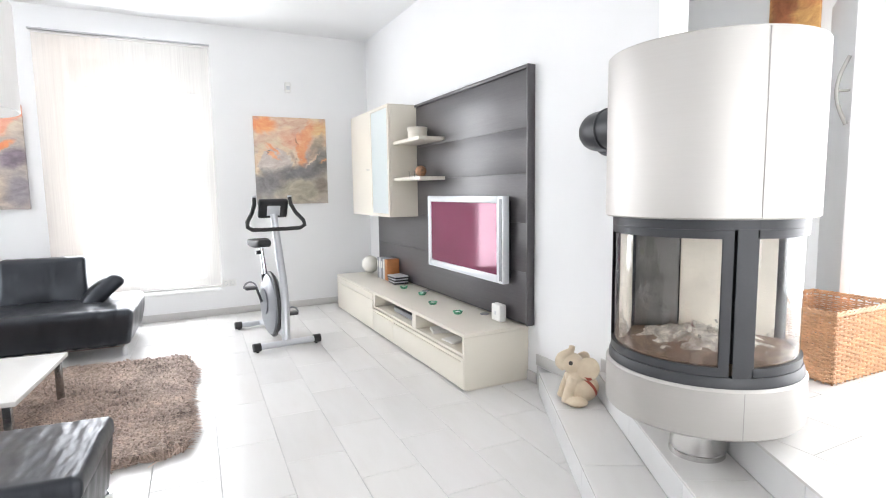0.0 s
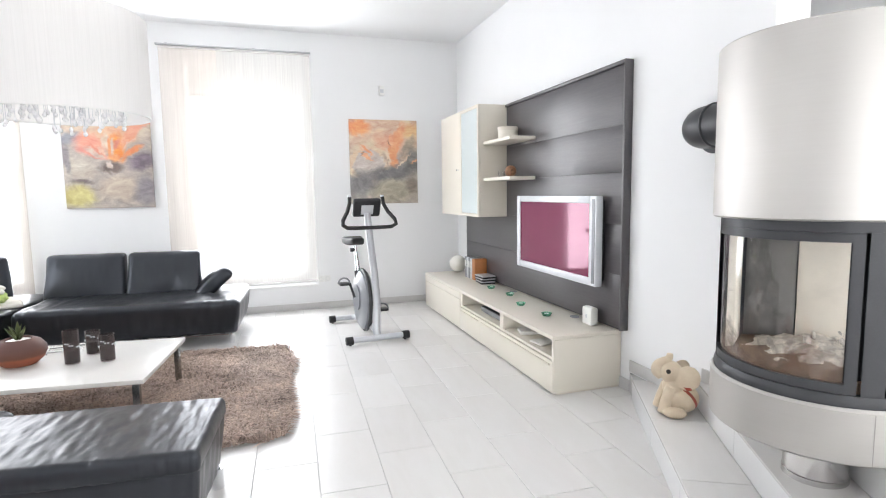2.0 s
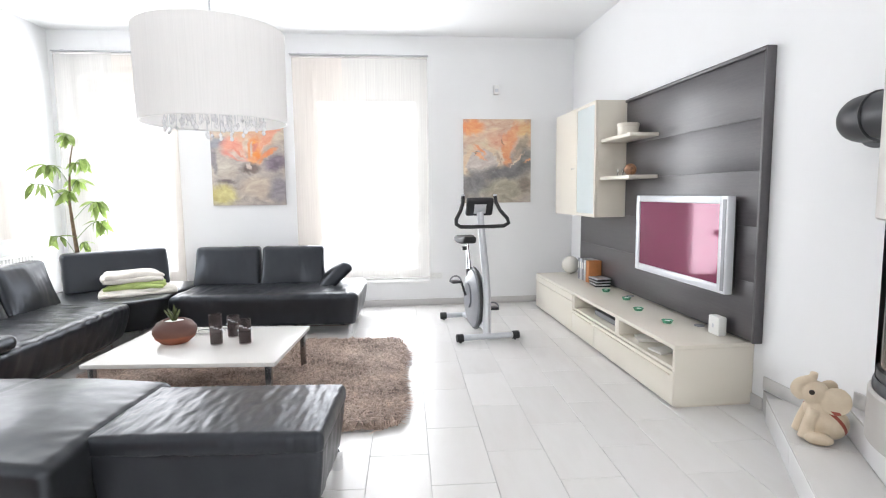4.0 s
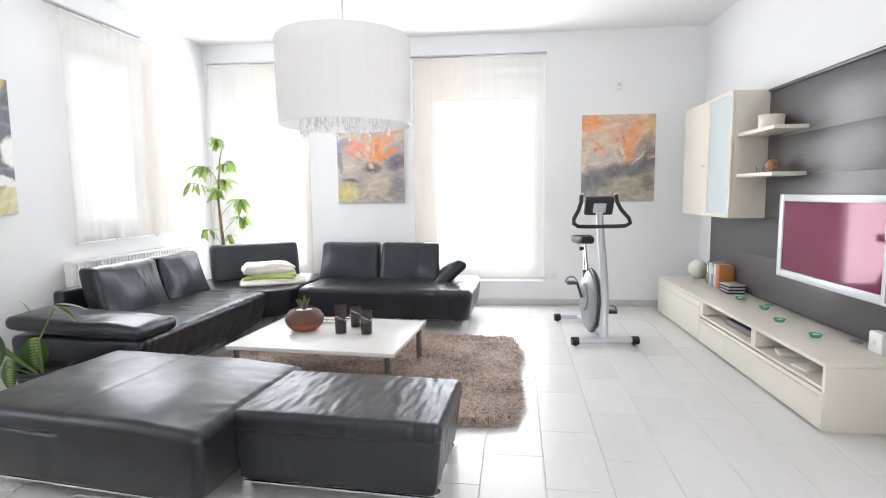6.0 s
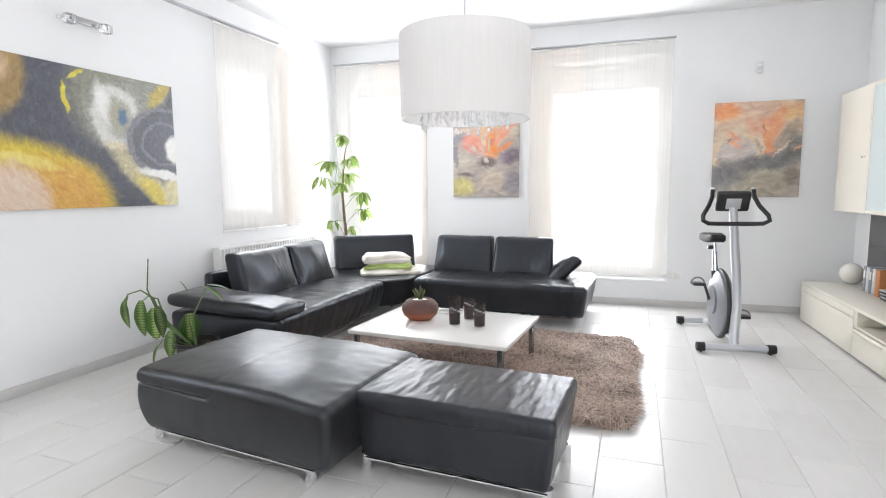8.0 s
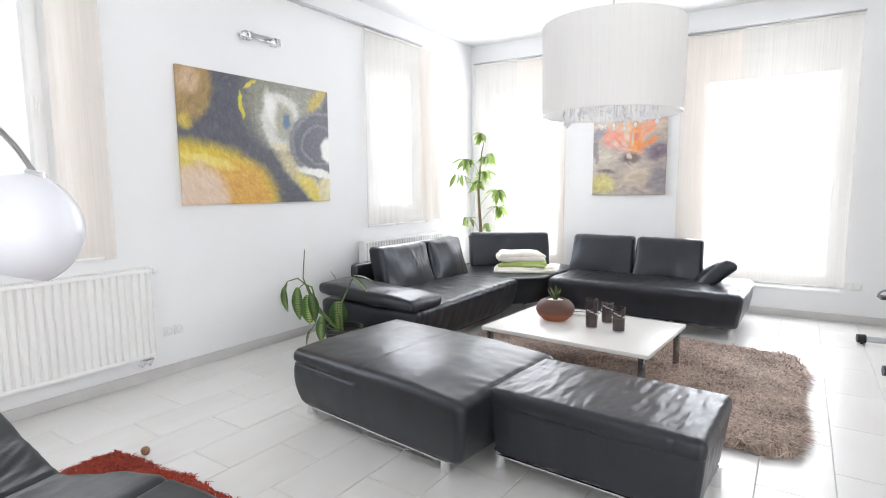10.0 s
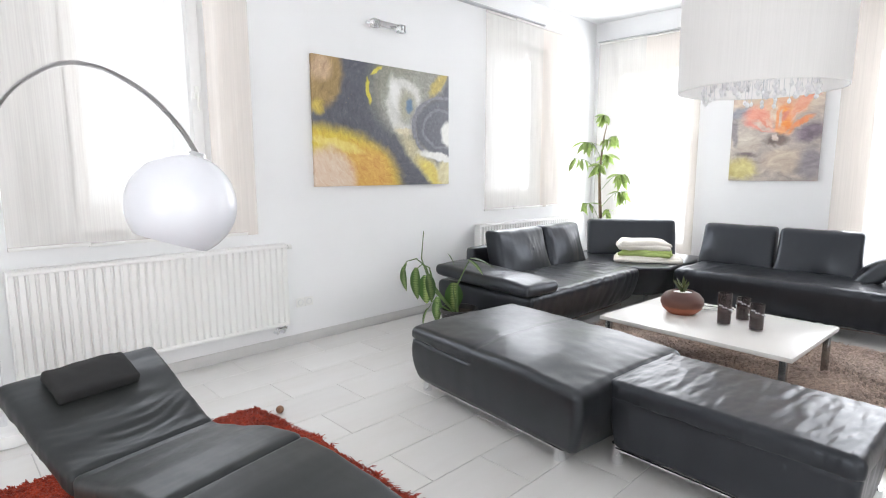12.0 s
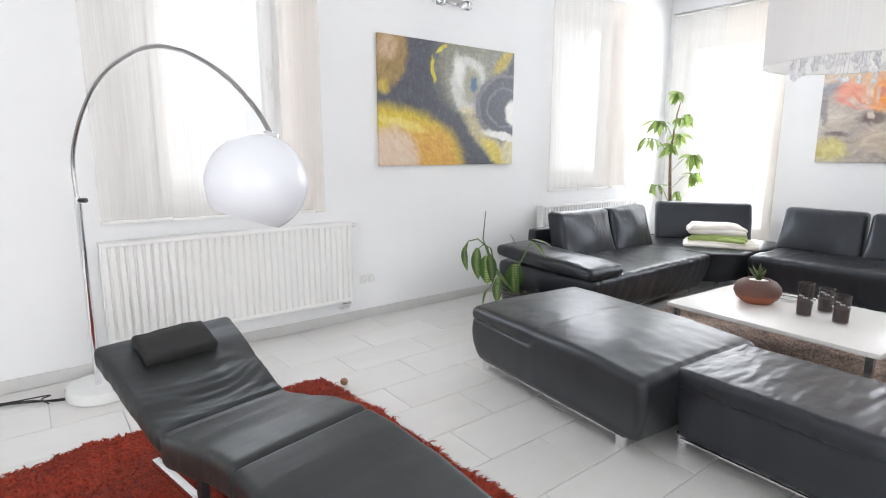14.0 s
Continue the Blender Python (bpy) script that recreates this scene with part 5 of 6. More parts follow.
# ---- paintings, fittings on the far wall ----
picture("painting", pose(0.846, FAR, 1.212, 0, 0, 0), 0.805, 0.974, EMBER, "abstract canvas with orange sky over grey and ochre")
picture("painting", pose(-2.005, FAR, 1.22, 0, 0, 0), 0.80, 0.97, BLOOM, "abstract canvas with an orange bloom over mauve and grey")
picture("painting", LEFT @ pose(0.0, 2.000, 1.205, 0, 0, 90), 1.435, 0.985, SWIRL, "large abstract canvas of grey swirls, white eyes and yellow")
al = thing("alarm_sensor", "small white alarm sensor high on the wall", "alarm sensor", "", "", pose(1.237, FAR, 2.52))
part("case", boxes((-0.032, 0.032, -0.045, -0.001, -0.055, 0.055), bevel=0.01), WHITE_PLASTIC, al)
part("lens", boxes((-0.02, 0.02, -0.049, -0.0455, -0.03, 0.01)), SILVER, al)


def sockets(matrix, n):
    s = thing("wall_socket", "double white wall socket near the floor", "socket", "wall sockets", "", matrix)
    for k in range(n):
        p = part("plate", boxes((k * 0.073, k * 0.073 + 0.071, -0.009, -0.001, -0.036, 0.036), bevel=0.003), WHITE_PLASTIC, s)
        part("insert", lathe(bmesh.new(), [(0.0, 0.003), (0.019, 0.003), (0.020, 0.011), (0.0225, 0.011), (0.0225, 0.0)], 20), SILVER, p, "", pose(k * 0.073 + 0.0355, 0, 0, 90, 0, 0))


sockets(pose(0.44, FAR, 0.35), 2)
sockets(LEFT @ pose(0, 1.81, 0.32, 0, 0, 90), 2)


def radiator(matrix, length, z0, z1, label):
    r = thing("radiator", label, "radiator", "radiators", "", matrix)
    n = int(length / 0.0435)
    bm = bmesh.new()
    prof = []
    for i in range(n):
        y = length * i / n
        w = length / n
        prof += [(0.092, y + 0.08 * w), (0.107, y + 0.24 * w), (0.107, y + 0.76 * w), (0.092, y + 0.92 * w)]
    front = [[bm.verts.new((x, y, z)) for x, y in prof] for z in (z0 + 0.028, z1 - 0.028)]
    for i in range(len(prof) - 1):
        bm.faces.new((front[0][i], front[0][i + 1], front[1][i + 1], front[1][i]))
    part("front_panel", bm, WHITE_METAL, r, "ribbed white front")
    part("body", boxes((0.035, 0.090, 0.004, length - 0.004, z0 + 0.01, z1 - 0.012), bevel=0.004), WHITE_METAL, r)
    part("edge_rail", boxes((0.03, 0.108, 0, length, z0, z0 + 0.028), bevel=0.006), WHITE_METAL, r)
    part("edge_rail", boxes((0.03, 0.108, 0, length, z1 - 0.028, z1 - 0.004), bevel=0.006), WHITE_METAL, r)
    for y in (0.0, length - 0.008):
        part("side_cover", boxes((0.03, 0.109, y, y + 0.008, z0, z1), bevel=0.002), WHITE_METAL, r)
    gr = bmesh.new()
    k = 0.03
    while k < length - 0.03:
        box(gr, 0.036, 0.102, k, k + 0.019, z1 - 0.0035, z1 + 0.001)
        k += 0.024
    part("top_grille", gr, WHITE_METAL, r)
    part("thermostat_head", tube(tube(bmesh.new(), [(0.075, length, z1 - 0.03), (0.075, length + 0.03, z1 - 0.03)], 0.009, 10), [(0.075, length + 0.022, z1 - 0.03), (0.075, length + 0.05, z1 - 0.03)], 0.017, 14), WHITE_PLASTIC, r)
    v = part("valve_block", boxes((0.05, 0.085, length - 0.09, length - 0.01, z0 - 0.035, z0 - 0.012), bevel=0.005), CHROME, r)
    for y in (length - 0.075, length - 0.025):
        part("pipe", tube(bmesh.new(), [(0.068, y, z0 - 0.002), (0.068, y, z0 - 0.045), (0.055, y, z0 - 0.062), (0.0, y, z0 - 0.066)], 0.009, 10), CHROME, v)
    for y in (0.2, length - 0.2):
        part("bracket", boxes((0.0, 0.035, y, y + 0.03, z0 + 0.05, z1 - 0.06)), WHITE_METAL, r)


radiator(LEFT @ pose(0, 0.094, 0), 1.605, 0.192, 0.80, "long white ribbed panel radiator under the window")
radiator(LEFT @ pose(0, 3.80, 0), 1.62, 0.192, 0.79, "white ribbed panel radiator behind the sofa")

wl = thing("wall_lamp", "chrome wall lamp with two square glass shades above the painting", "wall lamp", "", "", LEFT @ pose(0, 2.50, 2.46))
part("bar", boxes((0.0, 0.03, 0.02, 0.36, 0.03, 0.055), bevel=0.004), CHROME, wl)
for y in (0.02, 0.29):
    s = part("holder", boxes((0.03, 0.06, y + 0.02, y + 0.06, 0.03, 0.06), bevel=0.003), CHROME, wl)
    part("glass_shade", boxes((0.05, 0.105, y + 0.008, y + 0.072, 0.0, 0.062), bevel=0.004), LAMP_GLASS, s, "square clear glass shade")
# Chrome plate coloured dark in place of dark reflections.
part("centre_plate", boxes((0.03, 0.045, 0.06, 0.33, 0.030, 0.075), bevel=0.003), DARK_STEEL, wl)

# ---- pendant lamp ----
CX, CY, CR, CZ0, CZ1 = -0.998, 3.17, 0.383, 1.733, 2.215
ch = thing("pendant_lamp", "large white drum shade pendant with hanging crystals", "pendant lamp", "", "", pose(CX, CY, 0))
bm = bmesh.new()
PL = 180
for r, flip in ((CR, False), (CR - 0.004, True)):
    lo = [bm.verts.new(((r + 0.0012 * (k % 2)) * math.cos(2 * math.pi * k / PL), (r + 0.0012 * (k % 2)) * math.sin(2 * math.pi * k / PL), CZ0)) for k in range(PL)]
    hi = [bm.verts.new(((r + 0.0012 * (k % 2)) * 1.012 * math.cos(2 * math.pi * k / PL), (r + 0.0012 * (k % 2)) * 1.012 * math.sin(2 * math.pi * k / PL), CZ1)) for k in range(PL)]
    for k in range(PL):
        q = (lo[k], lo[(k + 1) % PL], hi[(k + 1) % PL], hi[k])
        bm.faces.new(q[::-1] if flip else q)
part("shade", bm, SHADE, ch, "white pleated cloth drum shade")
for z in (CZ0, CZ1):
    rr = CR * (1.012 if z == CZ1 else 1.0) - 0.002
    part("shade_ring", tube(bmesh.new(), [(rr * math.cos(k * math.pi / 32), rr * math.sin(k * math.pi / 32), z) for k in range(64)], 0.004, 6, closed=True), WHITE_METAL, ch)
part("cord", tube(bmesh.new(), [(0, 0, CZ1 - 0.05), (0, 0, CEIL - 0.03)], 0.005, 8), SILVER, ch)
part("canopy", lathe(bmesh.new(), [(0, CEIL - 0.045), (0.05, CEIL - 0.04), (0.055, CEIL - 0.001), (0, CEIL - 0.001)], 28), CHROME, ch)
part("spider", tube(tube(bmesh.new(), [(-CR, 0, CZ1 - 0.03), (CR, 0, CZ1 - 0.03)], 0.004, 6), [(0, -CR, CZ1 - 0.03), (0, CR, CZ1 - 0.03)], 0.004, 6), CHROME, ch)
for rr in (0.08, 0.17, 0.26):
    part("crystal_ring", tube(bmesh.new(), [(rr * math.cos(k * math.pi / 20), rr * math.sin(k * math.pi / 20), CZ0 + 0.10) for k in range(40)], 0.004, 6, closed=True), WHITE_METAL, ch, "white wire ring that carries crystals")
part("ring_spoke", tube(tube(bmesh.new(), [(-CR, 0, CZ0 + 0.105), (CR, 0, CZ0 + 0.105)], 0.003, 6), [(0, -CR, CZ0 + 0.105), (0, CR, CZ0 + 0.105)], 0.003, 6), WHITE_METAL, ch)
drop_bm = bmesh.new()
lathe(drop_bm, [(0, -0.032), (0.011, -0.024), (0.015, -0.012), (0.008, 0.002), (0, 0.010)], 8)
drop_me = bpy.data.meshes.new("crystal")
drop_bm.to_mesh(drop_me)
drop_bm.free()
drop_me.materials.append(CRYSTAL)
rng = random.Random(11)
strings = bmesh.new()
for k in range(80):
    a, r = rng.uniform(0, 2 * math.pi), rng.choice((0.08, 0.17, 0.17, 0.26, 0.26, 0.26))
    z = CZ0 + rng.uniform(-0.055, 0.06) - 0.02 * (1 - r / 0.26)
    c = new("crystal", drop_me)
    c.parent = ch
    s = rng.uniform(0.55, 0.95)
    c.matrix_basis = pose(r * math.cos(a), r * math.sin(a), z, 0, 0, rng.uniform(0, 90)) @ Matrix.Diagonal((s, s, s, 1))
    tube(strings, [(r * math.cos(a), r * math.sin(a), z), (r * math.cos(a), r * math.sin(a), CZ0 + 0.10)], 0.0012, 4, cap=False)
tagged(part("crystal_string", strings, SILVER, ch), "thin wires that hold the crystals", kind="stuff")

# ---- leather seating ----
def leg(parent, x, y, h=0.10, r=0.022):
    return part("leg", lathe(bmesh.new(), [(0, 0), (r, 0), (r * 1.02, 0.004), (r, h), (0, h)], 20, (x, y, 0)), CHROME, parent, "short chrome leg")


def sofa_straight(name, matrix, x0, x1, depth, label, backs, seed, free_end=True):
    """A sofa module: local x along its length, front at y = 0, back at y = depth; a free end leans in below."""
    s = thing(name, label, "sofa", "sectional sofa", "", matrix)
    L, cx = x1 - x0, (x0 + x1) / 2

    def under(p):
        f = max(0.0, 1 - p.z / 0.30)
        front = max(0.0, 1 - (p.y + depth / 2) / depth)
        sx = 0.075 * f ** 1.6 * max(0.0, 2 * p.x / L) if free_end else 0.0
        return (p.x - sx * 0.55, p.y + 0.09 * f ** 1.7 * front, p.z)
    part("seat", cushion(L, depth, 0.315, 0.05, (100, 30, 12), 0.012, 0.010, under, seed, (21, 5, 6)), LEATHER, s, "", pose(cx, depth / 2, 0.10))
    part("base_strip", boxes((x0 + 0.12, x1 - 0.12, 0.105, 0.117, 0.090, 0.098)), CHROME, s, "thin chrome strip under the seat")
    for x in (x0 + 0.12, x1 - 0.10):
        leg(s, x, 0.15)
        leg(s, x, depth - 0.08)
    for k, (a, b) in enumerate(backs):
        def lean(p):
            half = (b - a) / 2
            stuff = max(0.0, 1 - (p.x / half) ** 2) * math.sin(math.pi * min(1.0, max(0.0, p.z / 0.40)))
            crease = math.exp(-((p.x - 0.06) / 0.11) ** 2 - ((p.z - 0.23) / 0.09) ** 2) * noise.noise(Vector((p.x * 44 + p.z * 9, p.z * 4, seed + k)))
            y = p.y - (0.055 * stuff + folds * crease if p.y < 0 else -0.015 * stuff)
            return (p.x * (1 - 0.05 * p.z / 0.4), y + 0.30 * p.z + 0.02 * math.sin(p.z * 8), p.z)
        folds = 0.020 if (seed > 3 and k == 0) else 0.007
        c = part("back_cushion", cushion(b - a - 0.006, 0.15, 0.40, 0.036, (56, 8, 26), 0.0, 0.005, lean, seed + k * 3.1, (9, 5, 2.5)), LEATHER, s, "", pose((a + b) / 2, depth - 0.30, 0.395))
    return s


SA = pose(-2.08, 5.06, 0, 0, 0, -3.0)
sofa_a = sofa_straight("sofa_section", SA, 0.0, 1.74, 0.98, "black leather sofa section with two back cushions under the window", [(-0.02, 0.66), (0.66, 1.33)], 1.0)
SB = pose(-2.36, 3.16, 0, 0, 0, 87.5)
sofa_b = sofa_straight("sofa_section", SB, 0.0, 1.70, 1.0, "black leather sofa section with two back cushions by the radiator", [(0.46, 1.19), (1.19, 1.80)], 5.0, False)
part("back_shell", cushion(1.36, 0.10, 0.29, 0.04, (14, 4, 6)), LEATHER, sofa_b, "", pose(1.10, 1.02, 0.35))


def arm_shape(p):
    return (p.x, p.y, p.z + 0.07 * max(0, p.y + 0.1) - 0.06 * max(0.0, -p.y - 0.25))


part("armrest", cushion(0.40, 0.98, 0.088, 0.040, (20, 40, 6), 0.022, 0.005, arm_shape, 8.0), LEATHER, sofa_b, "padded black leather armrest", pose(0.13, 0.47, 0.425))
corner = thing("sofa_corner", "black leather corner section with an angled backrest", "sofa", "sectional sofa", "", pose(0, 0, 0))
outline = [(-2.30, 4.87), (-2.09, 5.06), (-2.06, 6.06), (-2.60, 6.12), (-3.37, 5.42), (-3.37, 4.86)]
cc = Vector((-2.75, 5.45))


def tuck(x, y):
    d = Vector((x, y)) - Vector((-2.0, 4.7))
    k = 0.22 if d.length < 0.6 else 0.0
    v = (cc - Vector((x, y))).normalized() * k
    return (x + v.x, y + v.y)


part("seat", prism(outline, 0.10, 0.412, 0.04, 4, tuck), LEATHER, corner)


def lean2(p):
    return (p.x, p.y + 0.22 * p.z, p.z)


part("back_cushion", cushion(0.95, 0.15, 0.40, 0.045, (20, 6, 14), 0, 0.004, lean2, 4.0), LEATHER, corner, "", pose(-2.78, 5.72, 0.39, 0, 0, 38.6))
for x, y in ((-2.35, 5.15), (-2.35, 5.9), (-3.2, 5.0)):
    leg(corner, x, y)

cushion_thing = thing("scatter_cushion", "black leather scatter cushion propped on the sofa", "cushion", "", "", pose(-0.70, 5.62, 0.405))

part("cover", cushion(0.43, 0.44, 0.10, 0.045, (20, 20, 6), 0.055, 0.005, None, 3.0), LEATHER, cushion_thing, "", pose(0.13, 0, 0.035, 0, -44, 4))
part("care_label", boxes((0.30, 0.302, -0.12, 0.06, 0.30, 0.40)), PAPER, cushion_thing, "white cloth label", pose(0.02, 0, 0.02, 0, 20, 0))


def ottoman():
    o = thing("ottoman", "large black leather ottoman with a split top flap and chrome legs", "ottoman", "", "", pose(-1.815, 2.405, 0, 0, 0, -8.0))
    L, W = 1.25, 0.86

    def shape(p):
        f = max(0.0, 1 - p.z / 0.24)
        x, y = p.x - 0.055 * f ** 2.0 * (2 * p.x / L), p.y - 0.045 * f ** 2.0 * (2 * p.y / W)
        up = max(0.0, p.z / 0.35)
        z = p.z - up * (0.06 * max(0.0, p.x - 0.30) + 0.05 * max(0.0, -p.y - 0.18))
        z += up * 0.014 * math.exp(-((p.x - 0.08) / 0.36) ** 2) * max(0.0, 1 - (p.y / 0.40) ** 2)
        z -= up * 0.005 * math.exp(-((p.x + 0.05) / 0.010) ** 2)
        if p.x < -0.04:
            line = 0.275 - 0.02 * (p.x + L / 2) + 0.05 * max(0.0, (p.x + 0.08) / 0.05)
            ends, fade = min(1.0, (-0.04 - p.x) / 0.05), min(1.0, (-0.04 - p.x) / 0.35)
            g = (0.013 * math.exp(-((p.z - line) / 0.008) ** 2) + (0.014 * fade * math.exp((p.z - line) / 0.12) if p.z < line else 0.0)) * ends
            if abs(p.y) > W / 2 - 0.06:
                y -= math.copysign(g, p.y)
            if p.x < -L / 2 + 0.06:
                x += g + (0.02 if p.z > line else 0.0)
        elif p.x > L / 2 - 0.16 and p.z > 0.25:
            edge = (p.x - L / 2 + 0.16) / 0.16
            z += 0.004 * edge * math.sin(p.y * 70 + 3 * noise.noise(Vector((p.x * 9, p.y * 6, 1)))) * max(0.0, noise.noise(Vector((p.y * 4, 2, 5))) + 0.4)
        return (x, y, z)
    part("body", cushion(L, W, 0.350, 0.042, (110, 60, 60), 0.010, 0.0035, shape, 2.0, (5, 6, 4)), LEATHER_DULL, o, "padded leather body", pose(0, 0, 0.080))
    part("base_strip", boxes((-0.54, 0.50, -0.368, -0.356, 0.073, 0.080)), CHROME, o, "thin chrome strip under the body")
    for x, y in ((-0.575, -0.315), (0.445, -0.315), (-0.52, 0.32), (0.45, 0.32)):
        leg(o, x, y, 0.09, 0.027)


ottoman()


def stool():
    o = thing("footstool", "rectangular black leather footstool with a creased top", "footstool", "", "", pose(-0.765, 2.365, 0, 0, 0, -5.0))
    L, W = 0.93, 0.57

    def under(p):
        f = max(0.0, 1 - p.z / 0.28)
        return (p.x - 0.03 * f ** 1.4 * (2 * p.x / L), p.y - 0.02 * f * (2 * p.y / W), p.z)
    part("body", cushion(L - 0.008, W - 0.008, 0.255, 0.022, (70, 36, 12), 0, 0.006, under, 12.0, (13, 13, 3)), LEATHER, o, "", pose(0, 0, 0.09))
    part("top_cushion", cushion(L, W, 0.088, 0.03, (150, 56, 6), 0.010, 0.0034, None, 13.0, (30, 8, 5)), LEATHER, o, "creased leather top", pose(0, 0, 0.318))
    part("base_strip", boxes((-0.42, 0.43, -0.262, -0.25, 0.083, 0.090)), CHROME, o, "thin chrome strip under the body")
    for x, y in ((-0.43, -0.215), (0.42, -0.215), (-0.42, 0.22), (0.42, 0.22)):
        leg(o, x, y, 0.095, 0.027)


stool()

# ---- coffee table ----
TBL = pose(-1.29, 3.735, 0, 0, 0, -5.5)
tb = thing("coffee_table", "low white topped coffee table on steel legs", "coffee table", "", "", TBL)
part("tabletop", boxes((-0.585, 0.585, -0.45, 0.45, 0.305, 0.332), bevel=0.004), TABLE_WHITE, tb)
for x in (-0.535, 0.535):
    for y in (-0.41, 0.41):
        part("leg", boxes((x - 0.018, x + 0.018, y - 0.018, y + 0.018, 0.03, 0.304), bevel=0.002), DARK_STEEL, tb)
TZ = 0.332
pot = thing("succulent_pot", "round terracotta and brown pot with a small spiky succulent", "potted plant", "", "", pose(-1.53, 3.80, TZ))


def two_tone():
    m, nt, b = mat("banded_terracotta")
    v = coords(nt, "Object")
    sep = nt.nodes.new("ShaderNodeSeparateXYZ")
    link(nt, v, sep.inputs[0])
    n = noise_tex(nt, v, 30, 5)
    z = maths(nt, "ADD", sep.outputs["Z"], maths(nt, "MULTIPLY", n, 0.02))
    link(nt, ramp(nt, maths(nt, "MULTIPLY", z, 5.0), [(0.28, (0.30, 0.09, 0.045)), (0.36, (0.15, 0.06, 0.04)), (0.62, (0.11, 0.05, 0.04))]), b.inputs["Base Color"])
    b.inputs["Roughness"].default_value = 0.6
    bump(nt, b, n, 0.3, 0.003)
    return m


part("pot", lathe(bmesh.new(), [(0, 0), (0.085, 0), (0.125, 0.035), (0.142, 0.075), (0.138, 0.105), (0.112, 0.14), (0.075, 0.158), (0.068, 0.152), (0.068, 0.13)], 40), two_tone(), pot)
part("white_gravel", lathe(bmesh.new(), [(0.0, 0.150), (0.06, 0.148), (0.0705, 0.142)], 28), WHITE_PLASTIC, pot, "white gravel")


def blade_mesh(length, width, droop, fold=0.25, n=8):
    """A pointed leaf along +y that arches down; built once and shared."""
    bm = bmesh.new()
    rows = []
    for i in range(n + 1):
        t = i / n
        w = width * math.sin(math.pi * min(1, 0.06 + t * 0.94)) ** 0.8 * (1.12 - 0.35 * t)
        y, z = length * t * (1 - 0.15 * droop * t), -droop * length * 0.5 * t * t
        rows.append([bm.verts.new((-w / 2, y, z + fold * w / 2)), bm.verts.new((0, y, z)), bm.verts.new((w / 2, y, z + fold * w / 2))])
    for a, b in zip(rows, rows[1:]):
        bm.faces.new((a[0], a[1], b[1], b[0]))
        bm.faces.new((a[1], a[2], b[2], b[1]))
    me = bpy.data.meshes.new("leaf")
    bm.to_mesh(me)
    bm.free()
    me.shade_smooth()
    return me


def put_leaf(me, parent, x, y, z, yaw, pitch, s=1.0, roll=0.0):
    o = new("leaf", me)
    o.parent = parent
    o.matrix_basis = pose(x, y, z, 0, 0, yaw) @ pose(0, 0, 0, pitch, roll, 0) @ Matrix.Diagonal((s, s, s, 1))
    return o


spike = blade_mesh(0.11, 0.022, 0.2)
spike.materials.append(LEAF_DARK)
rng = random.Random(3)
for k in range(13):
    put_leaf(spike, pot, 0.012 * math.cos(k), 0.012 * math.sin(k), 0.148, k * 137.5, 38 + 40 * rng.random(), 0.7 + 0.5 * rng.random())
for x, y, h in ((-1.226, 3.70, 0.205), (-1.165, 3.89, 0.15), (-1.037, 3.695, 0.165)):
    g = thing("candle_glass", "dark decorated glass with a brown candle on the table", "candle glass", "candle glasses", "", pose(x, y, TZ))
    part("cup", lathe(bmesh.new(), [(0, 0), (0.040, 0), (0.043, h), (0.040, h), (0.037, 0.008), (0, 0.008)], 28), SMOKE_GLASS, g, "smoky glass cup")
    part("candle", lathe(bmesh.new(), [(0, 0.009), (0.036, 0.009), (0.036, 0.085), (0.01, 0.087), (0, 0.083)], 20), LID_DARK, g)
    dec = bmesh.new()
    for k in range(16):
        a, zz = k * 2.4, 0.090 + (k % 4) * 0.012
        box(dec, 0.0425 * math.cos(a) - 0.004, 0.0425 * math.cos(a) + 0.004, 0.0425 * math.sin(a) - 0.004, 0.0425 * math.sin(a) + 0.004, zz, zz + 0.007)
    tagged(part("decoration", dec, SILVER, g), "pale speckled band", kind="stuff")
ash_t = thing("glass_tray", "small flat clear glass tray on the table", "tray", "", "", pose(-1.36, 4.02, TZ, 0, 0, 10))
part("dish", boxes((-0.1, 0.1, -0.06, 0.06, 0, 0.012), (-0.1, 0.1, -0.06, -0.05, 0.012, 0.03), (-0.1, 0.1, 0.05, 0.06, 0.012, 0.03), bevel=0.003), GLASS, ash_t)


def folded_towel(name, label, material, matrix, sx, sy, layers, t, seed, slump=0.0):
    """A loosely folded towel: soft rolled folds with drooping edges and broad rumples."""
    f = thing(name, label, "towel", "folded towels", "", matrix)
    for k in range(layers):
        def rumple(p, k=k):
            q = Vector((p.x * 5 + seed, p.y * 5 - k, seed))
            edge = max(abs(2 * p.x / sx), abs(2 * p.y / sy)) ** 4
            swell = 1 + 0.45 * noise.noise(q) - slump * (p.x / sx)
            return (p.x + 0.022 * noise.noise(q * 1.6), p.y + 0.022 * noise.noise(q * 1.5 + Vector((4, 1, 2))), p.z * swell - 0.014 * edge * (k + 1 if k else 0.3) + 0.010 * k * noise.noise(q * 0.8))
        part("fold", cushion(sx - 0.025 * k, sy - 0.02 * k, t, t * 0.48, (34, 24, 5), 0.012, 0.006, rumple, seed + k), material, f, "", pose(0.010 * k, 0.006 * k, k * t * 0.88, 0, 0, 5 * k - 2))


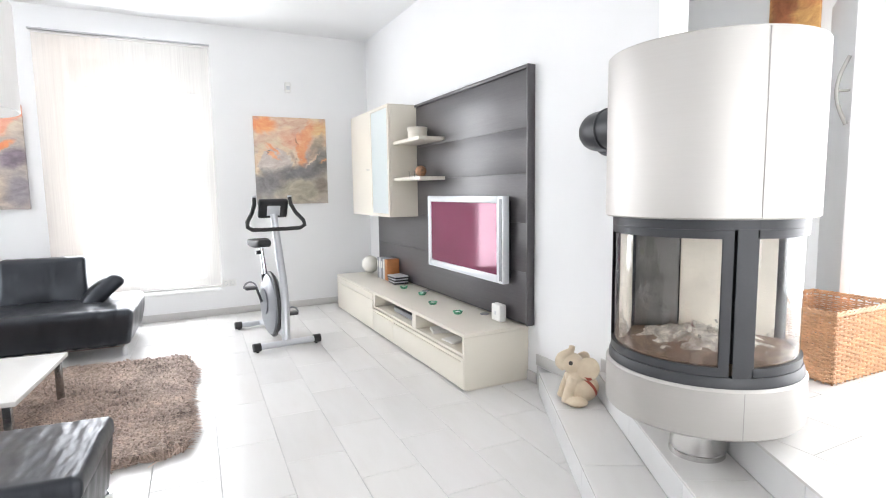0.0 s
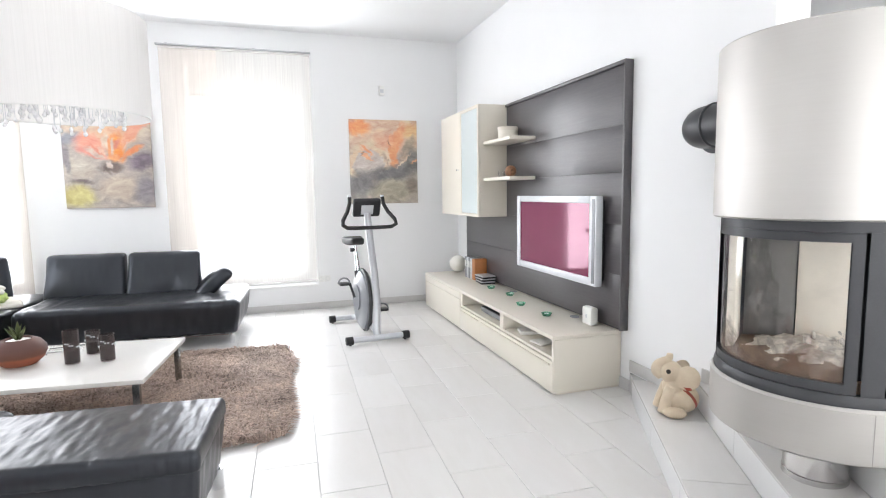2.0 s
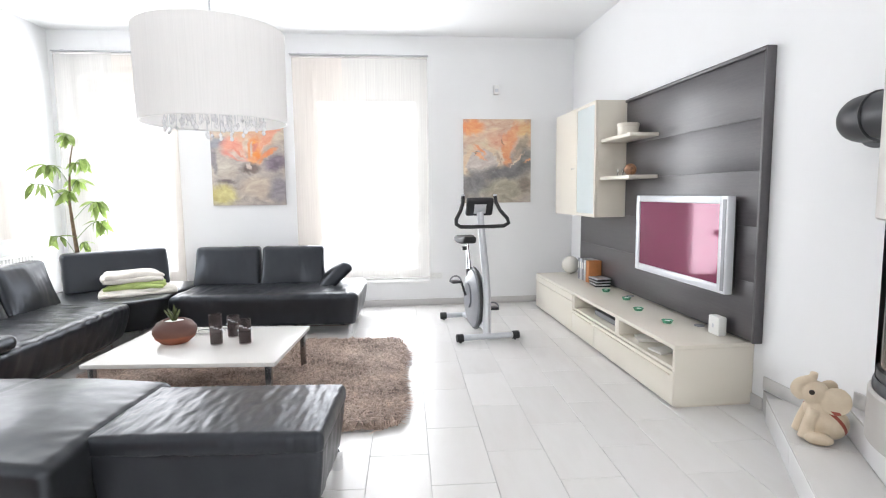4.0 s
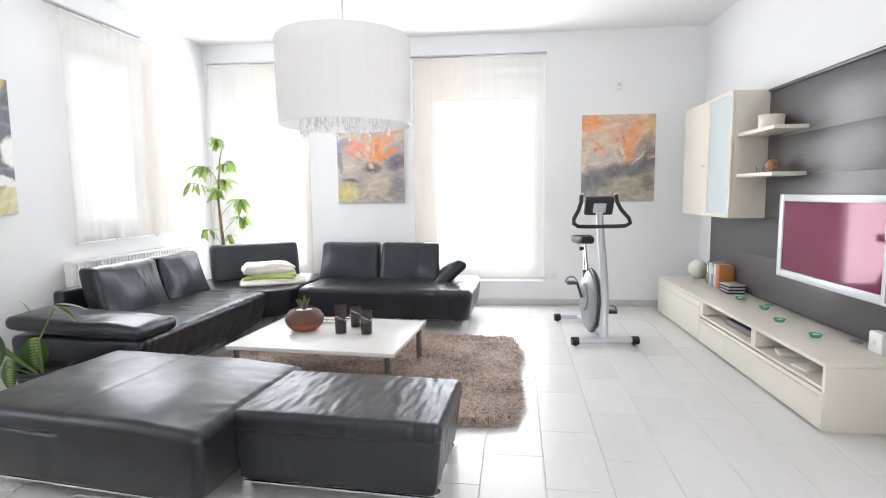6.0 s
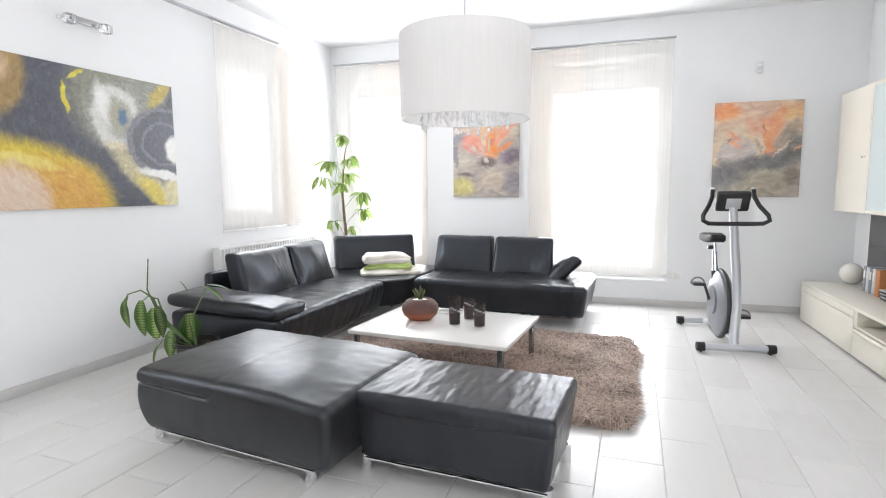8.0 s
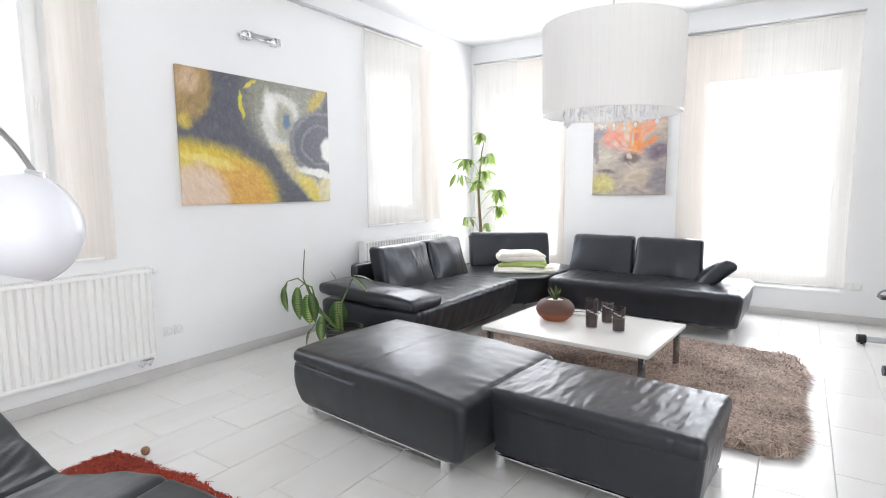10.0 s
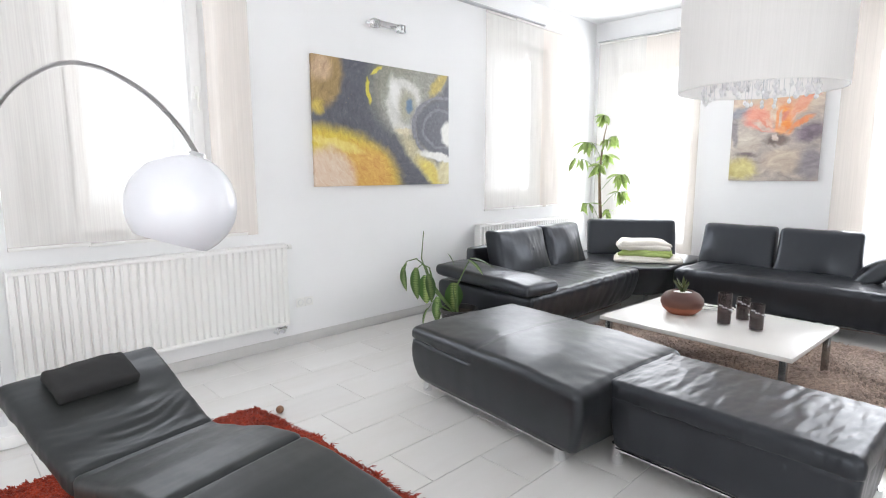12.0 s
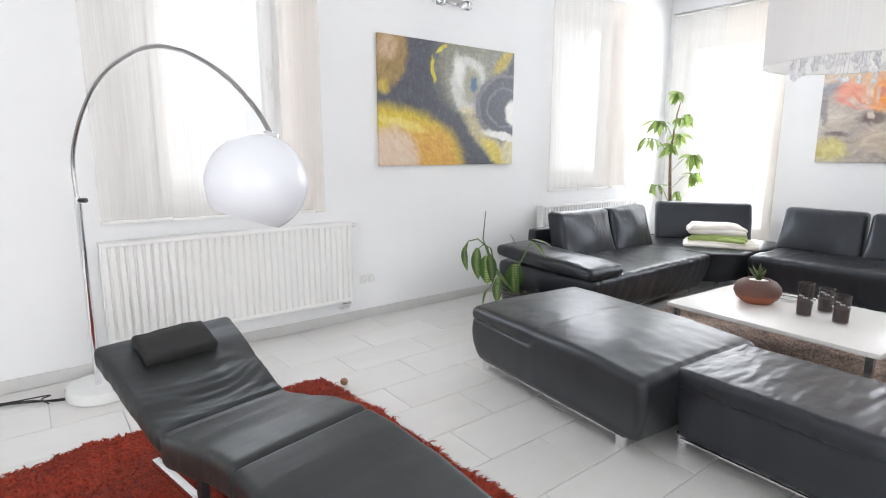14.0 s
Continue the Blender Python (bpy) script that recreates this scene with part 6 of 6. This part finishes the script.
TWL = pose(-2.47, 5.38, 0.415, 0, 0, 24)
folded_towel("towel", "folded white towel at the bottom of the pile", TOWEL_W, TWL @ pose(0.02, 0, 0, 0, 0, 3), 0.64, 0.40, 2, 0.030, 1)
folded_towel("towel", "folded green towel in the middle of the pile", TOWEL_G, TWL @ pose(0.0, 0.02, 0.054, 0, 0, -6), 0.50, 0.35, 2, 0.032, 4)
folded_towel("towel", "rumpled white towel on top of the pile", TOWEL_W, TWL @ pose(-0.03, 0.03, 0.112, 0, 0, 5), 0.52, 0.34, 2, 0.052, 8, 0.5)


# ---- rugs ----
def shag(name, label, matrix, sx, sy, material, count, length, seed, thick=0.0033, corner=1.25):
    """A deep-pile rug: a woven backing and one mesh of many bent fibres."""
    r = thing(name, label, "rug", "", "", matrix)
    part("backing", boxes((-sx / 2 + 0.09, sx / 2 - 0.09, -sy / 2 + 0.09, sy / 2 - 0.09, 0.0, 0.012), bevel=0.003), material, r)
    g = np.random.default_rng(seed)
    x, y = g.uniform(-sx / 2, sx / 2, count), g.uniform(-sy / 2, sy / 2, count)
    wob = 0.030 * np.sin(y * 7 + seed) + 0.022 * np.sin(y * 19) + 0.012 * np.sin(y * 47)
    x = x * (1 + wob / sx)
    y = y * (1 + (0.030 * np.sin(x * 6 + seed) + 0.020 * np.sin(x * 17 + 1)) / sy)
    cut = np.maximum(0, np.abs(x) * 2 / sx - 0.88) / 0.12 + np.maximum(0, np.abs(y) * 2 / sy - 0.88) / 0.12
    y = np.where(cut > corner, y * 0.93, y)
    swirl = 2.4 * np.sin(x * 3.1 + 1.7 * np.cos(y * 2.3 + seed)) + 1.6 * np.cos(y * 3.7 - x) + g.normal(0, 0.9, count)
    lean = g.uniform(0.45, 1.0, count) * length
    h = g.uniform(0.35, 0.85, count) * length * 0.62
    w = g.uniform(0.55, 1.45, count) * thick
    dx, dy = np.cos(swirl), np.sin(swirl)
    px_, py_ = -dy * w, dx * w
    z0 = np.full(count, 0.008)
    pts = np.stack([
        np.stack([x - px_, y - py_, z0], 1), np.stack([x + px_, y + py_, z0], 1),
        np.stack([x + dx * lean * 0.45 + px_, y + dy * lean * 0.45 + py_, h], 1), np.stack([x + dx * lean * 0.45 - px_, y + dy * lean * 0.45 - py_, h], 1),
        np.stack([x + dx * lean + px_ * 0.5, y + dy * lean + py_ * 0.5, h * 0.82], 1), np.stack([x + dx * lean - px_ * 0.5, y + dy * lean - py_ * 0.5, h * 0.82], 1)], 1)
    base = np.arange(count)[:, None] * 6
    faces = np.concatenate([base + np.array([[0, 1, 2, 3]]), base + np.array([[3, 2, 4, 5]])], 0)
    me = bpy.data.meshes.new("shag")
    me.from_pydata(pts.reshape(-1, 3).tolist(), [], faces.tolist())
    me.materials.append(material)
    ob = new("shag", me)
    ob.parent = r
    tagged(ob, "deep shaggy pile", kind="stuff")
    return r


shag("rug", "brown shaggy deep-pile rug under the coffee table", pose(-1.145, 3.90, 0, 0, 0, -3.0), 2.34, 1.86, SHAG_BROWN, 76000, 0.098, 5, 0.0042)
shag("rug", "orange-red shaggy rug under the lounger", pose(-2.0, 0.42, 0, 0, 0, 0.8), 1.84, 1.86, SHAG_RED, 95000, 0.045, 9, 0.0033, 2.0)


# ---- lounger ----
def lounger():
    l = thing("lounger", "black leather relax lounger with a loose head cushion", "lounger", "", "", pose(-2.69, 0.462, 0, 0, 0, 9.0))
    W = 0.50
    prof = [(0.0, 0.560), (0.12, 0.515), (0.30, 0.430), (0.46, 0.366), (0.54, 0.356), (0.68, 0.386), (0.86, 0.434), (1.00, 0.450), (1.15, 0.435), (1.30, 0.402), (1.60, 0.330), (1.72, 0.300)]

    def top(s):
        for (a, za), (b, zb) in zip(prof, prof[1:]):
            if a <= s <= b:
                t = (s - a) / (b - a)
                t = t * t * (3 - 2 * t) * 0.35 + t * 0.65
                return za + (zb - za) * t
        return prof[-1][1]

    def pad(name, s0, s1, thick, seed, label=""):
        n = max(8, int((s1 - s0) / 0.018))

        def bendit(p):
            s = (s0 + s1) / 2 + p.x
            wide = 1 + 0.14 * max(0.0, 1 - s / 0.5) + 0.07 * max(0.0, min(1.0, (s - 0.95) / 0.4))
            z = top(max(0, min(1.72, s))) - thick + p.z
            if s0 == 0 and p.z > thick * 0.6:
                arcs = s + 1.3 * (p.y + 0.03) ** 2 + 0.010 * noise.noise(Vector((s * 9, p.y * 9, 3)))
                where = max(0.0, 1 - ((s - 0.38) / 0.17) ** 2) * max(0.0, 1 - (p.y / 0.25) ** 4)
                ridge = 1 - 2 * abs(noise.noise(Vector((arcs * 24, p.y * 3.2, 7)))) - abs(noise.noise(Vector((arcs * 55, p.y * 5, 2))))
                z += 0.0065 * (ridge - 0.4) * where
            return (s, p.y * wide + 0.012, z)
        part(name, cushion(s1 - s0, W, thick, 0.024, (3 * n, 40, 8), 0.008, 0.003 if s0 == 0 else 0.001, bendit, seed, (22, 5.0, 5)), LEATHER_LOUNGE, l, label)
    pad("back_pad", 0.0, 0.505, 0.085, 21, "creased leather back pad")
    pad("seat_pad", 0.50, 1.03, 0.12, 22)
    pad("leg_pad", 1.025, 1.72, 0.11, 23)
    part("runner", boxes((0.20, 1.5, -0.165, -0.135, 0.075, 0.105), bevel=0.004), CHROME, l, "flat chrome base runner")
    part("runner", boxes((0.20, 1.5, 0.20, 0.235, 0.055, 0.085), bevel=0.004), CHROME, l, "flat chrome base runner")
    for x in (0.60, 1.10):
        for y in (-0.163, 0.205):
            part("post", boxes((x, x + 0.04, y, y + 0.027, 0.02, 0.25)), BLACK, l)
    return l


lounger()
hc = thing("head_cushion", "small black fabric head cushion on the lounger", "cushion", "", "", pose(-2.69, 0.462, 0, 0, 0, 9.0) @ pose(0.130, -0.008, 0.516, 0, 24, 0))
FABRIC = surface("black_woven_fabric", (0.016, 0.016, 0.017), 0.85, vary=0.12, scale=8, grain=300, relief=0.4)
part("cover", cushion(0.165, 0.285, 0.046, 0.014, (22, 30, 6), 0.012, 0.006, None, 31, (14, 11, 9)), FABRIC, hc)

# ---- arc lamp ----
arc = thing("arc_lamp", "chrome arc floor lamp with a white globe shade and marble base", "floor lamp", "", "", pose(-3.55, 0.27, 0))
part("base", lathe(bmesh.new(), [(0, 0), (0.172, 0), (0.178, 0.006), (0.178, 0.05), (0.17, 0.062), (0, 0.062)], 48, (-0.005, 0.045, 0)), MARBLE, arc, "round white marble base")
part("pole", tube(bmesh.new(), [(0.004, 0.022, 0.06), (0.048, 0.022, 1.09)], 0.016, 16), CHROME, arc)
part("pole_knob", tube(bmesh.new(), [(0.045, 0.02, 1.07), (0.085, 0.055, 1.07)], 0.012, 10), BLACK, arc)
u = Vector((0.91, 0.4147, 0))
path = [(0.052, 1.05), (0.048, 1.22), (0.068, 1.32), (0.112, 1.41), (0.175, 1.50), (0.28, 1.61), (0.42, 1.695), (0.60, 1.75), (0.70, 1.761), (0.80, 1.755), (0.955, 1.712), (1.138, 1.616), (1.28, 1.49), (1.365, 1.372)]


def smooth_line(pts, n=6):
    """A Catmull-Rom line through the points."""
    q = [Vector(p) for p in pts]
    q = [q[0] * 2 - q[1]] + q + [q[-1] * 2 - q[-2]]
    out = []
    for a, b, c, d in zip(q, q[1:], q[2:], q[3:]):
        for k in range(n):
            t = k / n
            out.append(0.5 * (2 * b + (c - a) * t + (2 * a - 5 * b + 4 * c - d) * t * t + (3 * b - a - 3 * c + d) * t ** 3))
    return out + [q[-2]]


# The rod's dark reflections are put into its base colour.
part("arc_rod", tube(bmesh.new(), smooth_line([(u.x * s, u.y * s, z) for s, z in path]), 0.0098, 12), DARK_STEEL, arc, "bent chrome rod, coloured dark to imitate its reflections")
sh = part("globe_shade", lathe(bmesh.new(), [(0.022, 0.0)] + [(0.195 * math.sin(radians(a)), 0.195 * (math.cos(radians(a)) - 1)) for a in range(7, 140, 6)] + [(0.189 * math.sin(radians(a)), -0.195 + 0.189 * math.cos(radians(a))) for a in range(139, 6, -8)], 48), MILK, arc, "white acrylic globe shade open below", pose(1.238, 0.562, 1.380, -19, 3, 0))
part("shade_cap", lathe(bmesh.new(), [(0, 0.014), (0.030, 0.010), (0.036, -0.004), (0, -0.004)], 24), CHROME, sh)
cab = thing("lamp_cable", "loose black cable on the floor beside the lamp base", "cable", "", "", pose(0, 0, 0))
for k in range(3):
    pts = smooth_line([(-3.56 - 0.05 * i + 0.02 * math.sin(i * 2.1 + k), 0.17 - 0.10 * i + (0.02 + 0.045 * k) * math.sin(i * (0.9 + 0.35 * k) + k * 2.2), 0.006 + 0.006 * k) for i in range(10)], 4)
    part("strand", tube(bmesh.new(), pts, 0.0038, 6), CABLE, cab)
tk = thing("wooden_toy", "tiny brown wooden trinket on the rug edge", "trinket", "", "", pose(-2.79, 1.384, 0.0))
part("ball", lathe(bmesh.new(), [(0.022 * math.sin(radians(a)), 0.022 - 0.022 * math.cos(radians(a))) for a in range(0, 181, 20)], 14), SHELL, tk)

# ---- plants ----
dv = thing("potted_plant", "drooping dieffenbachia in a dark pot behind the ottoman", "plant", "house plants", "", pose(-3.02, 2.92, 0))
part("pot", lathe(bmesh.new(), [(0, 0), (0.105, 0), (0.14, 0.25), (0.148, 0.255), (0.148, 0.28), (0.135, 0.28), (0.13, 0.24), (0, 0.24)], 36, (0.12, 0.06, 0)), POT_DARK, dv)
part("soil", lathe(bmesh.new(), [(0, 0.248), (0.1295, 0.242)], 24, (0.12, 0.06, 0)), SOIL, dv)
big = blade_mesh(0.29, 0.110, 0.45, 0.2, 12)
big.materials.append(LEAF_DEEP)
def rel(x, y, z):
    return (x + 3.02, y - 2.92, z)


broad = blade_mesh(0.25, 0.15, 0.35, 0.15, 12)
broad.materials.append(LEAF_STREAKED)
stems = [[(-3.02, 2.90, 0.26), (-3.07, 2.86, 0.45), (-3.10, 2.82, 0.60), (-3.15, 2.77, 0.66), (-3.20, 2.715, 0.64), (-3.215, 2.70, 0.60)],
         [(-3.02, 2.92, 0.26), (-3.05, 2.87, 0.42), (-3.08, 2.84, 0.59), (-3.12, 2.80, 0.615), (-3.15, 2.77, 0.58)],
         [(-3.00, 2.92, 0.26), (-3.05, 2.87, 0.40), (-3.09, 2.835, 0.54), (-3.10, 2.827, 0.51)],
         [(-2.99, 2.95, 0.26), (-2.95, 2.97, 0.40), (-2.95, 2.975, 0.46)],
         [(-3.04, 2.90, 0.26), (-3.09, 2.84, 0.50), (-3.125, 2.80, 0.66), (-3.115, 2.815, 0.87)],
         [(-2.98, 2.96, 0.26), (-2.93, 2.99, 0.45), (-2.88, 3.04, 0.60), (-2.86, 3.06, 0.65)],
         [(-3.03, 2.89, 0.26), (-3.06, 2.86, 0.33), (-3.09, 2.83, 0.26)]]
for st in stems:
    part("stem", tube(bmesh.new(), [(0.11 + 0.1 * (st[0][0] + 3.02), 0.05 + 0.1 * (st[0][1] - 2.92), 0.22)] + [rel(*p) for p in st[1:]], [0.0075 - 0.0045 * i / (len(st) - 1) for i in range(len(st))], 8), STEM, dv)
for x, y, z, yaw, pitch, s in ((-3.215, 2.70, 0.60, 180, -84, 0.72), (-3.20, 2.715, 0.63, 160, -66, 0.6), (-3.15, 2.77, 0.59, 192, -80, 0.92), (-3.10, 2.827, 0.53, 220, -82, 0.95), (-3.09, 2.835, 0.54, 250, -60, 0.8),
                               (-2.95, 2.975, 0.47, 225, -84, 0.98), (-2.86, 3.06, 0.66, 315, -10, 0.75), (-2.87, 3.05, 0.65, 285, -28, 0.6), (-2.985, 2.94, 0.70, 310, -50, 0.42), (-3.09, 2.83, 0.27, 150, -62, 0.55), (-3.04, 2.89, 0.36, 210, -70, 0.75)):
    put_leaf(broad if s > 0.93 else big, dv, *rel(x, y, z), yaw, pitch, s)

tp = thing("potted_tree", "tall slender indoor tree with fresh green leaves in the corner", "plant", "house plants", "", pose(-3.215, 5.81, 0))
part("pot", lathe(bmesh.new(), [(0, 0), (0.15, 0), (0.19, 0.34), (0.20, 0.345), (0.20, 0.37), (0.18, 0.37), (0.175, 0.33), (0, 0.33)], 36), POT_DARK, tp)
part("soil", lathe(bmesh.new(), [(0, 0.338), (0.174, 0.332)], 24), SOIL, tp)
part("trunk", tube(bmesh.new(), [(0, 0, 0.33), (0.01, 0.0, 0.7), (-0.02, 0.01, 1.0), (-0.03, 0.0, 1.25), (-0.02, 0.01, 1.5), (0.01, 0, 1.72), (0.03, 0.02, 1.85)], [0.024, 0.021, 0.018, 0.014, 0.010, 0.007, 0.005], 10), BARK, tp)
small = blade_mesh(0.20, 0.062, 0.5, 0.25, 8)
small.materials.append(LEAF_GREEN)
rng = random.Random(21)
for across, z1, count in ((0.0, 1.98, 9), (0.13, 1.74, 5), (-0.21, 1.68, 9), (0.08, 1.54, 8), (-0.04, 1.42, 11), (0.26, 1.32, 6), (0.29, 1.12, 7), (-0.20, 0.98, 6), (0.10, 0.90, 5), (-0.33, 1.50, 3), (0.05, 1.70, 5)):
    deep = rng.uniform(-0.14, 0.14)
    tip = Vector((across * 0.877 - deep * 0.48, across * 0.48 + deep * 0.877, z1 - 0.03))
    z0 = max(0.75, min(1.82, z1 - 0.14 - 0.35 * abs(across)))
    line = smooth_line([(-0.02, 0, z0), (tip.x * 0.5, tip.y * 0.5, z0 + 0.7 * (tip.z - z0) + 0.03), tip], 5)
    part("twig", tube(bmesh.new(), line, 0.0035, 6), STEM, tp)
    for j in range(count + 4):
        root = line[-1 - rng.randrange(0, 5)]
        put_leaf(small, tp, root.x, root.y, root.z, rng.uniform(0, 360), rng.choice((-85, -70, -60, -35, -5)) + rng.uniform(-12, 12), rng.uniform(0.5, 1.05), rng.uniform(-40, 40))


# ---- elephant ----
def elephant():
    bm = bmesh.new()

    def ball_at(x, y, z, rx, ry, rz, rot=(0, 0, 0)):
        bmesh.ops.create_uvsphere(bm, u_segments=20, v_segments=14, radius=1, matrix=pose(x, y, z, *rot) @ Matrix.Diagonal((rx, ry, rz, 1)))
    ball_at(0.025, 0, 0.082, 0.092, 0.085, 0.082)
    ball_at(-0.005, 0, 0.145, 0.066, 0.064, 0.075)
    ball_at(-0.032, 0, 0.222, 0.062, 0.060, 0.058)
    for s in (-1, 1):
        ball_at(0.036, 0.068 * s, 0.208, 0.062, 0.011, 0.066, (14 * s, 20, 24 * s))
        tube(bm, [(-0.035, 0.035 * s, 0.15), (-0.062, 0.042 * s, 0.08), (-0.078, 0.046 * s, 0.012)], [0.030, 0.028, 0.031], 12)
        ball_at(-0.030, 0.088 * s, 0.028, 0.060, 0.034, 0.028, (0, 0, 10 * s))
    tube(bm, smooth_line([(-0.078, 0, 0.205), (-0.106, 0, 0.226), (-0.098, 0, 0.262), (-0.066, 0, 0.280), (-0.042, 0, 0.294), (-0.036, 0, 0.322)], 3), [0.030 - 0.0009 * k for k in range(16)], 14)
    return bm


def elephant_mat():
    m, nt, b = mat("cream_glazed_pottery")
    v = coords(nt, "Object")
    n = noise_tex(nt, v, 14, 4)
    base = ramp(nt, n, [(0.3, (0.62, 0.50, 0.36)), (0.7, (0.72, 0.61, 0.46))])
    sep = nt.nodes.new("ShaderNodeSeparateXYZ")
    link(nt, v, sep.inputs[0])
    d = maths(nt, "ABSOLUTE", maths(nt, "ADD", maths(nt, "ADD", maths(nt, "MULTIPLY", sep.outputs["X"], 0.8), maths(nt, "MULTIPLY", sep.outputs["Y"], 0.55)), maths(nt, "SUBTRACT", maths(nt, "MULTIPLY", sep.outputs["Z"], 0.6), 0.075)))
    band = maths(nt, "LESS_THAN", d, 0.010)
    toes = maths(nt, "LESS_THAN", maths(nt, "ADD", sep.outputs["Z"], maths(nt, "MULTIPLY", n, 0.02)), 0.022)
    eye = nt.nodes.new("ShaderNodeVectorMath")
    eye.operation = "DISTANCE"
    link(nt, v, eye.inputs[0])
    eye.inputs[1].default_value = (-0.058, -0.052, 0.238)
    c = mixc(nt, maths(nt, "MULTIPLY", band, maths(nt, "LESS_THAN", sep.outputs["Z"], 0.165)), base, (0.36, 0.07, 0.04))
    c = mixc(nt, maths(nt, "LESS_THAN", eye.outputs["Value"], 0.012), c, (0.03, 0.02, 0.015))
    c = mixc(nt, maths(nt, "MULTIPLY", toes, 0.6), c, (0.35, 0.22, 0.10))
    link(nt, c, b.inputs["Base Color"])
    b.inputs["Roughness"].default_value = 0.35
    bump(nt, b, n, 0.15, 0.003)
    return m


el = part("elephant_figurine", elephant(), elephant_mat(), None, "", pose(1.985, 2.285, RISE, 0, 0, -24))
tagged(el, "cream pottery elephant figurine with a red strap on the step", "figurine")
rm = el.modifiers.new("shape", "REMESH")
rm.mode, rm.voxel_size, rm.use_smooth_shade = "VOXEL", 0.004, True
sm = el.modifiers.new("soften", "SMOOTH")
sm.iterations = 4

# ---- tiles ----
def slab_mesh(name, sx, sy, t, material, bevel=0.0018):
    bm = box(bmesh.new(), -sx / 2, sx / 2, -sy / 2, sy / 2, -t, 0, 0)
    top = [e for e in bm.edges if all(v.co.z > -t / 2 for v in e.verts)]
    bmesh.ops.bevel(bm, geom=top, offset=bevel, segments=1, profile=0.5, affect="EDGES")
    me = bpy.data.meshes.new(name)
    bm.to_mesh(me)
    bm.free()
    me.materials.append(material)
    return me


floor = structure("floor", boxes((-4.2, 2.4, BACK_Y - 0.2, FAR + 0.25, -0.30, -0.004)), GROUT, "pale grey tiled floor laid in half bond", "floor")
tile, half_tile = slab_mesh("tile", 0.2976, 0.5976, 0.003, TILE), slab_mesh("half_tile", 0.2976, 0.2976, 0.003, TILE)
GRID = pose(0.415, 2.325, 0, 0, 0, -2.0)         # the joints run with the west wall
rest = []
for i in range(-17, 8):
    for j in range(-11, 9):
        p = GRID @ Vector((0.3 * i + 0.15, 0.6 * j + (0.0 if i % 2 == 0 else 0.3), 0))
        if p.y < BACK_Y + 0.1 or p.y > FAR + 0.28 or p.x < -4.0 + 0.038 * (p.y - 0.3) or p.x * 0.883 - p.y * 0.469 > C1 + 0.35:
            continue
        if -0.2 < p.y and p.x < 1.95:
            cut = p.y > FAR - 0.05
            t = new("tile", half_tile if cut else tile)
            t.parent = floor
            t.matrix_basis = GRID @ pose(0.3 * i + 0.15, 0.6 * j + (0.0 if i % 2 == 0 else 0.3) - (0.15 if cut else 0.0), 0)
        elif p.y < FAR - 0.05:
            rest.append((0.3 * i + 0.15, 0.6 * j + (0.0 if i % 2 == 0 else 0.3)))
bm = bmesh.new()
for x, y in rest:
    box(bm, x - 0.1488, x + 0.1488, y - 0.2988, y + 0.2988, -0.003, 0)
tagged(part("far_tiles", bm, TILE, floor, "", GRID), "floor tiles", kind="stuff")
tread1, riser_me = slab_mesh("step_tile", C2 - C1 - 0.001, 0.597, 0.011, TILE), slab_mesh("riser_tile", RISE - 0.0115, 0.597, 0.011, RISER, 0.0008)
tread2 = slab_mesh("step_tile", C3 - C2 - 0.001, 0.597, 0.011, TILE)
for base, me, c0, c1, k, shift in ((step_1, tread1, C1, C2, 1, 0.13), (step_2, tread2, C2, C3, 2, 0.36)):
    for j in range(-6, 6):
        u0 = shift + 0.6 * j
        t = new("step_tile", me)
        t.parent = base
        t.location = ((c0 + c1) / 2, u0, k * RISE)
        r = new("riser_tile", riser_me)
        r.parent = base
        r.matrix_basis = pose(c0, u0, (k - 0.5) * RISE - 0.0055, 0, -90, 0)
for j in range(-6, 6):
    r = new("riser_tile", riser_me)
    r.parent = raised_floor
    r.matrix_basis = pose(C3, 0.1 + 0.6 * j, 2.5 * RISE - 0.0055, 0, -90, 0)
BACKM = STEP.inverted()
for i in range(0, 12):
    for j in range(-6, 6):
        x, y = 1.0 + 0.3 * i + 0.15, 0.996 + 0.6 * j + 0.3 * (i % 2)
        corners = [(x + a * 0.1486, y + b * 0.2986) for a, b in ((-1, -1), (1, -1), (1, 1), (-1, 1))]
        loc = [(BACKM @ Vector((cx, cy, 0))) for cx, cy in corners]
        if max(p.x for p in loc) < C3 + 0.02 or x > 4.5 or (y > 2.0 and x < 2.3):
            continue
        bm = bmesh.new()
        poly = [Vector((p.x, p.y)) for p in loc]
        clipped = []
        for a, b in zip(poly, poly[1:] + poly[:1]):
            if a.x >= C3:
                clipped.append(a)
            if (a.x - C3) * (b.x - C3) < 0:
                clipped.append(a + (b - a) * ((C3 - a.x) / (b.x - a.x)))
        if len(clipped) < 3:
            bm.free()
            continue
        top = [bm.verts.new((p.x, p.y, 3 * RISE)) for p in clipped]
        low = [bm.verts.new((p.x, p.y, 3 * RISE - 0.011)) for p in clipped]
        bm.faces.new(top)
        for a in range(len(top)):
            b = (a + 1) % len(top)
            bm.faces.new((low[a], low[b], top[b], top[a]))
        part("raised_tile", bm, TILE, raised_floor, smooth=False)
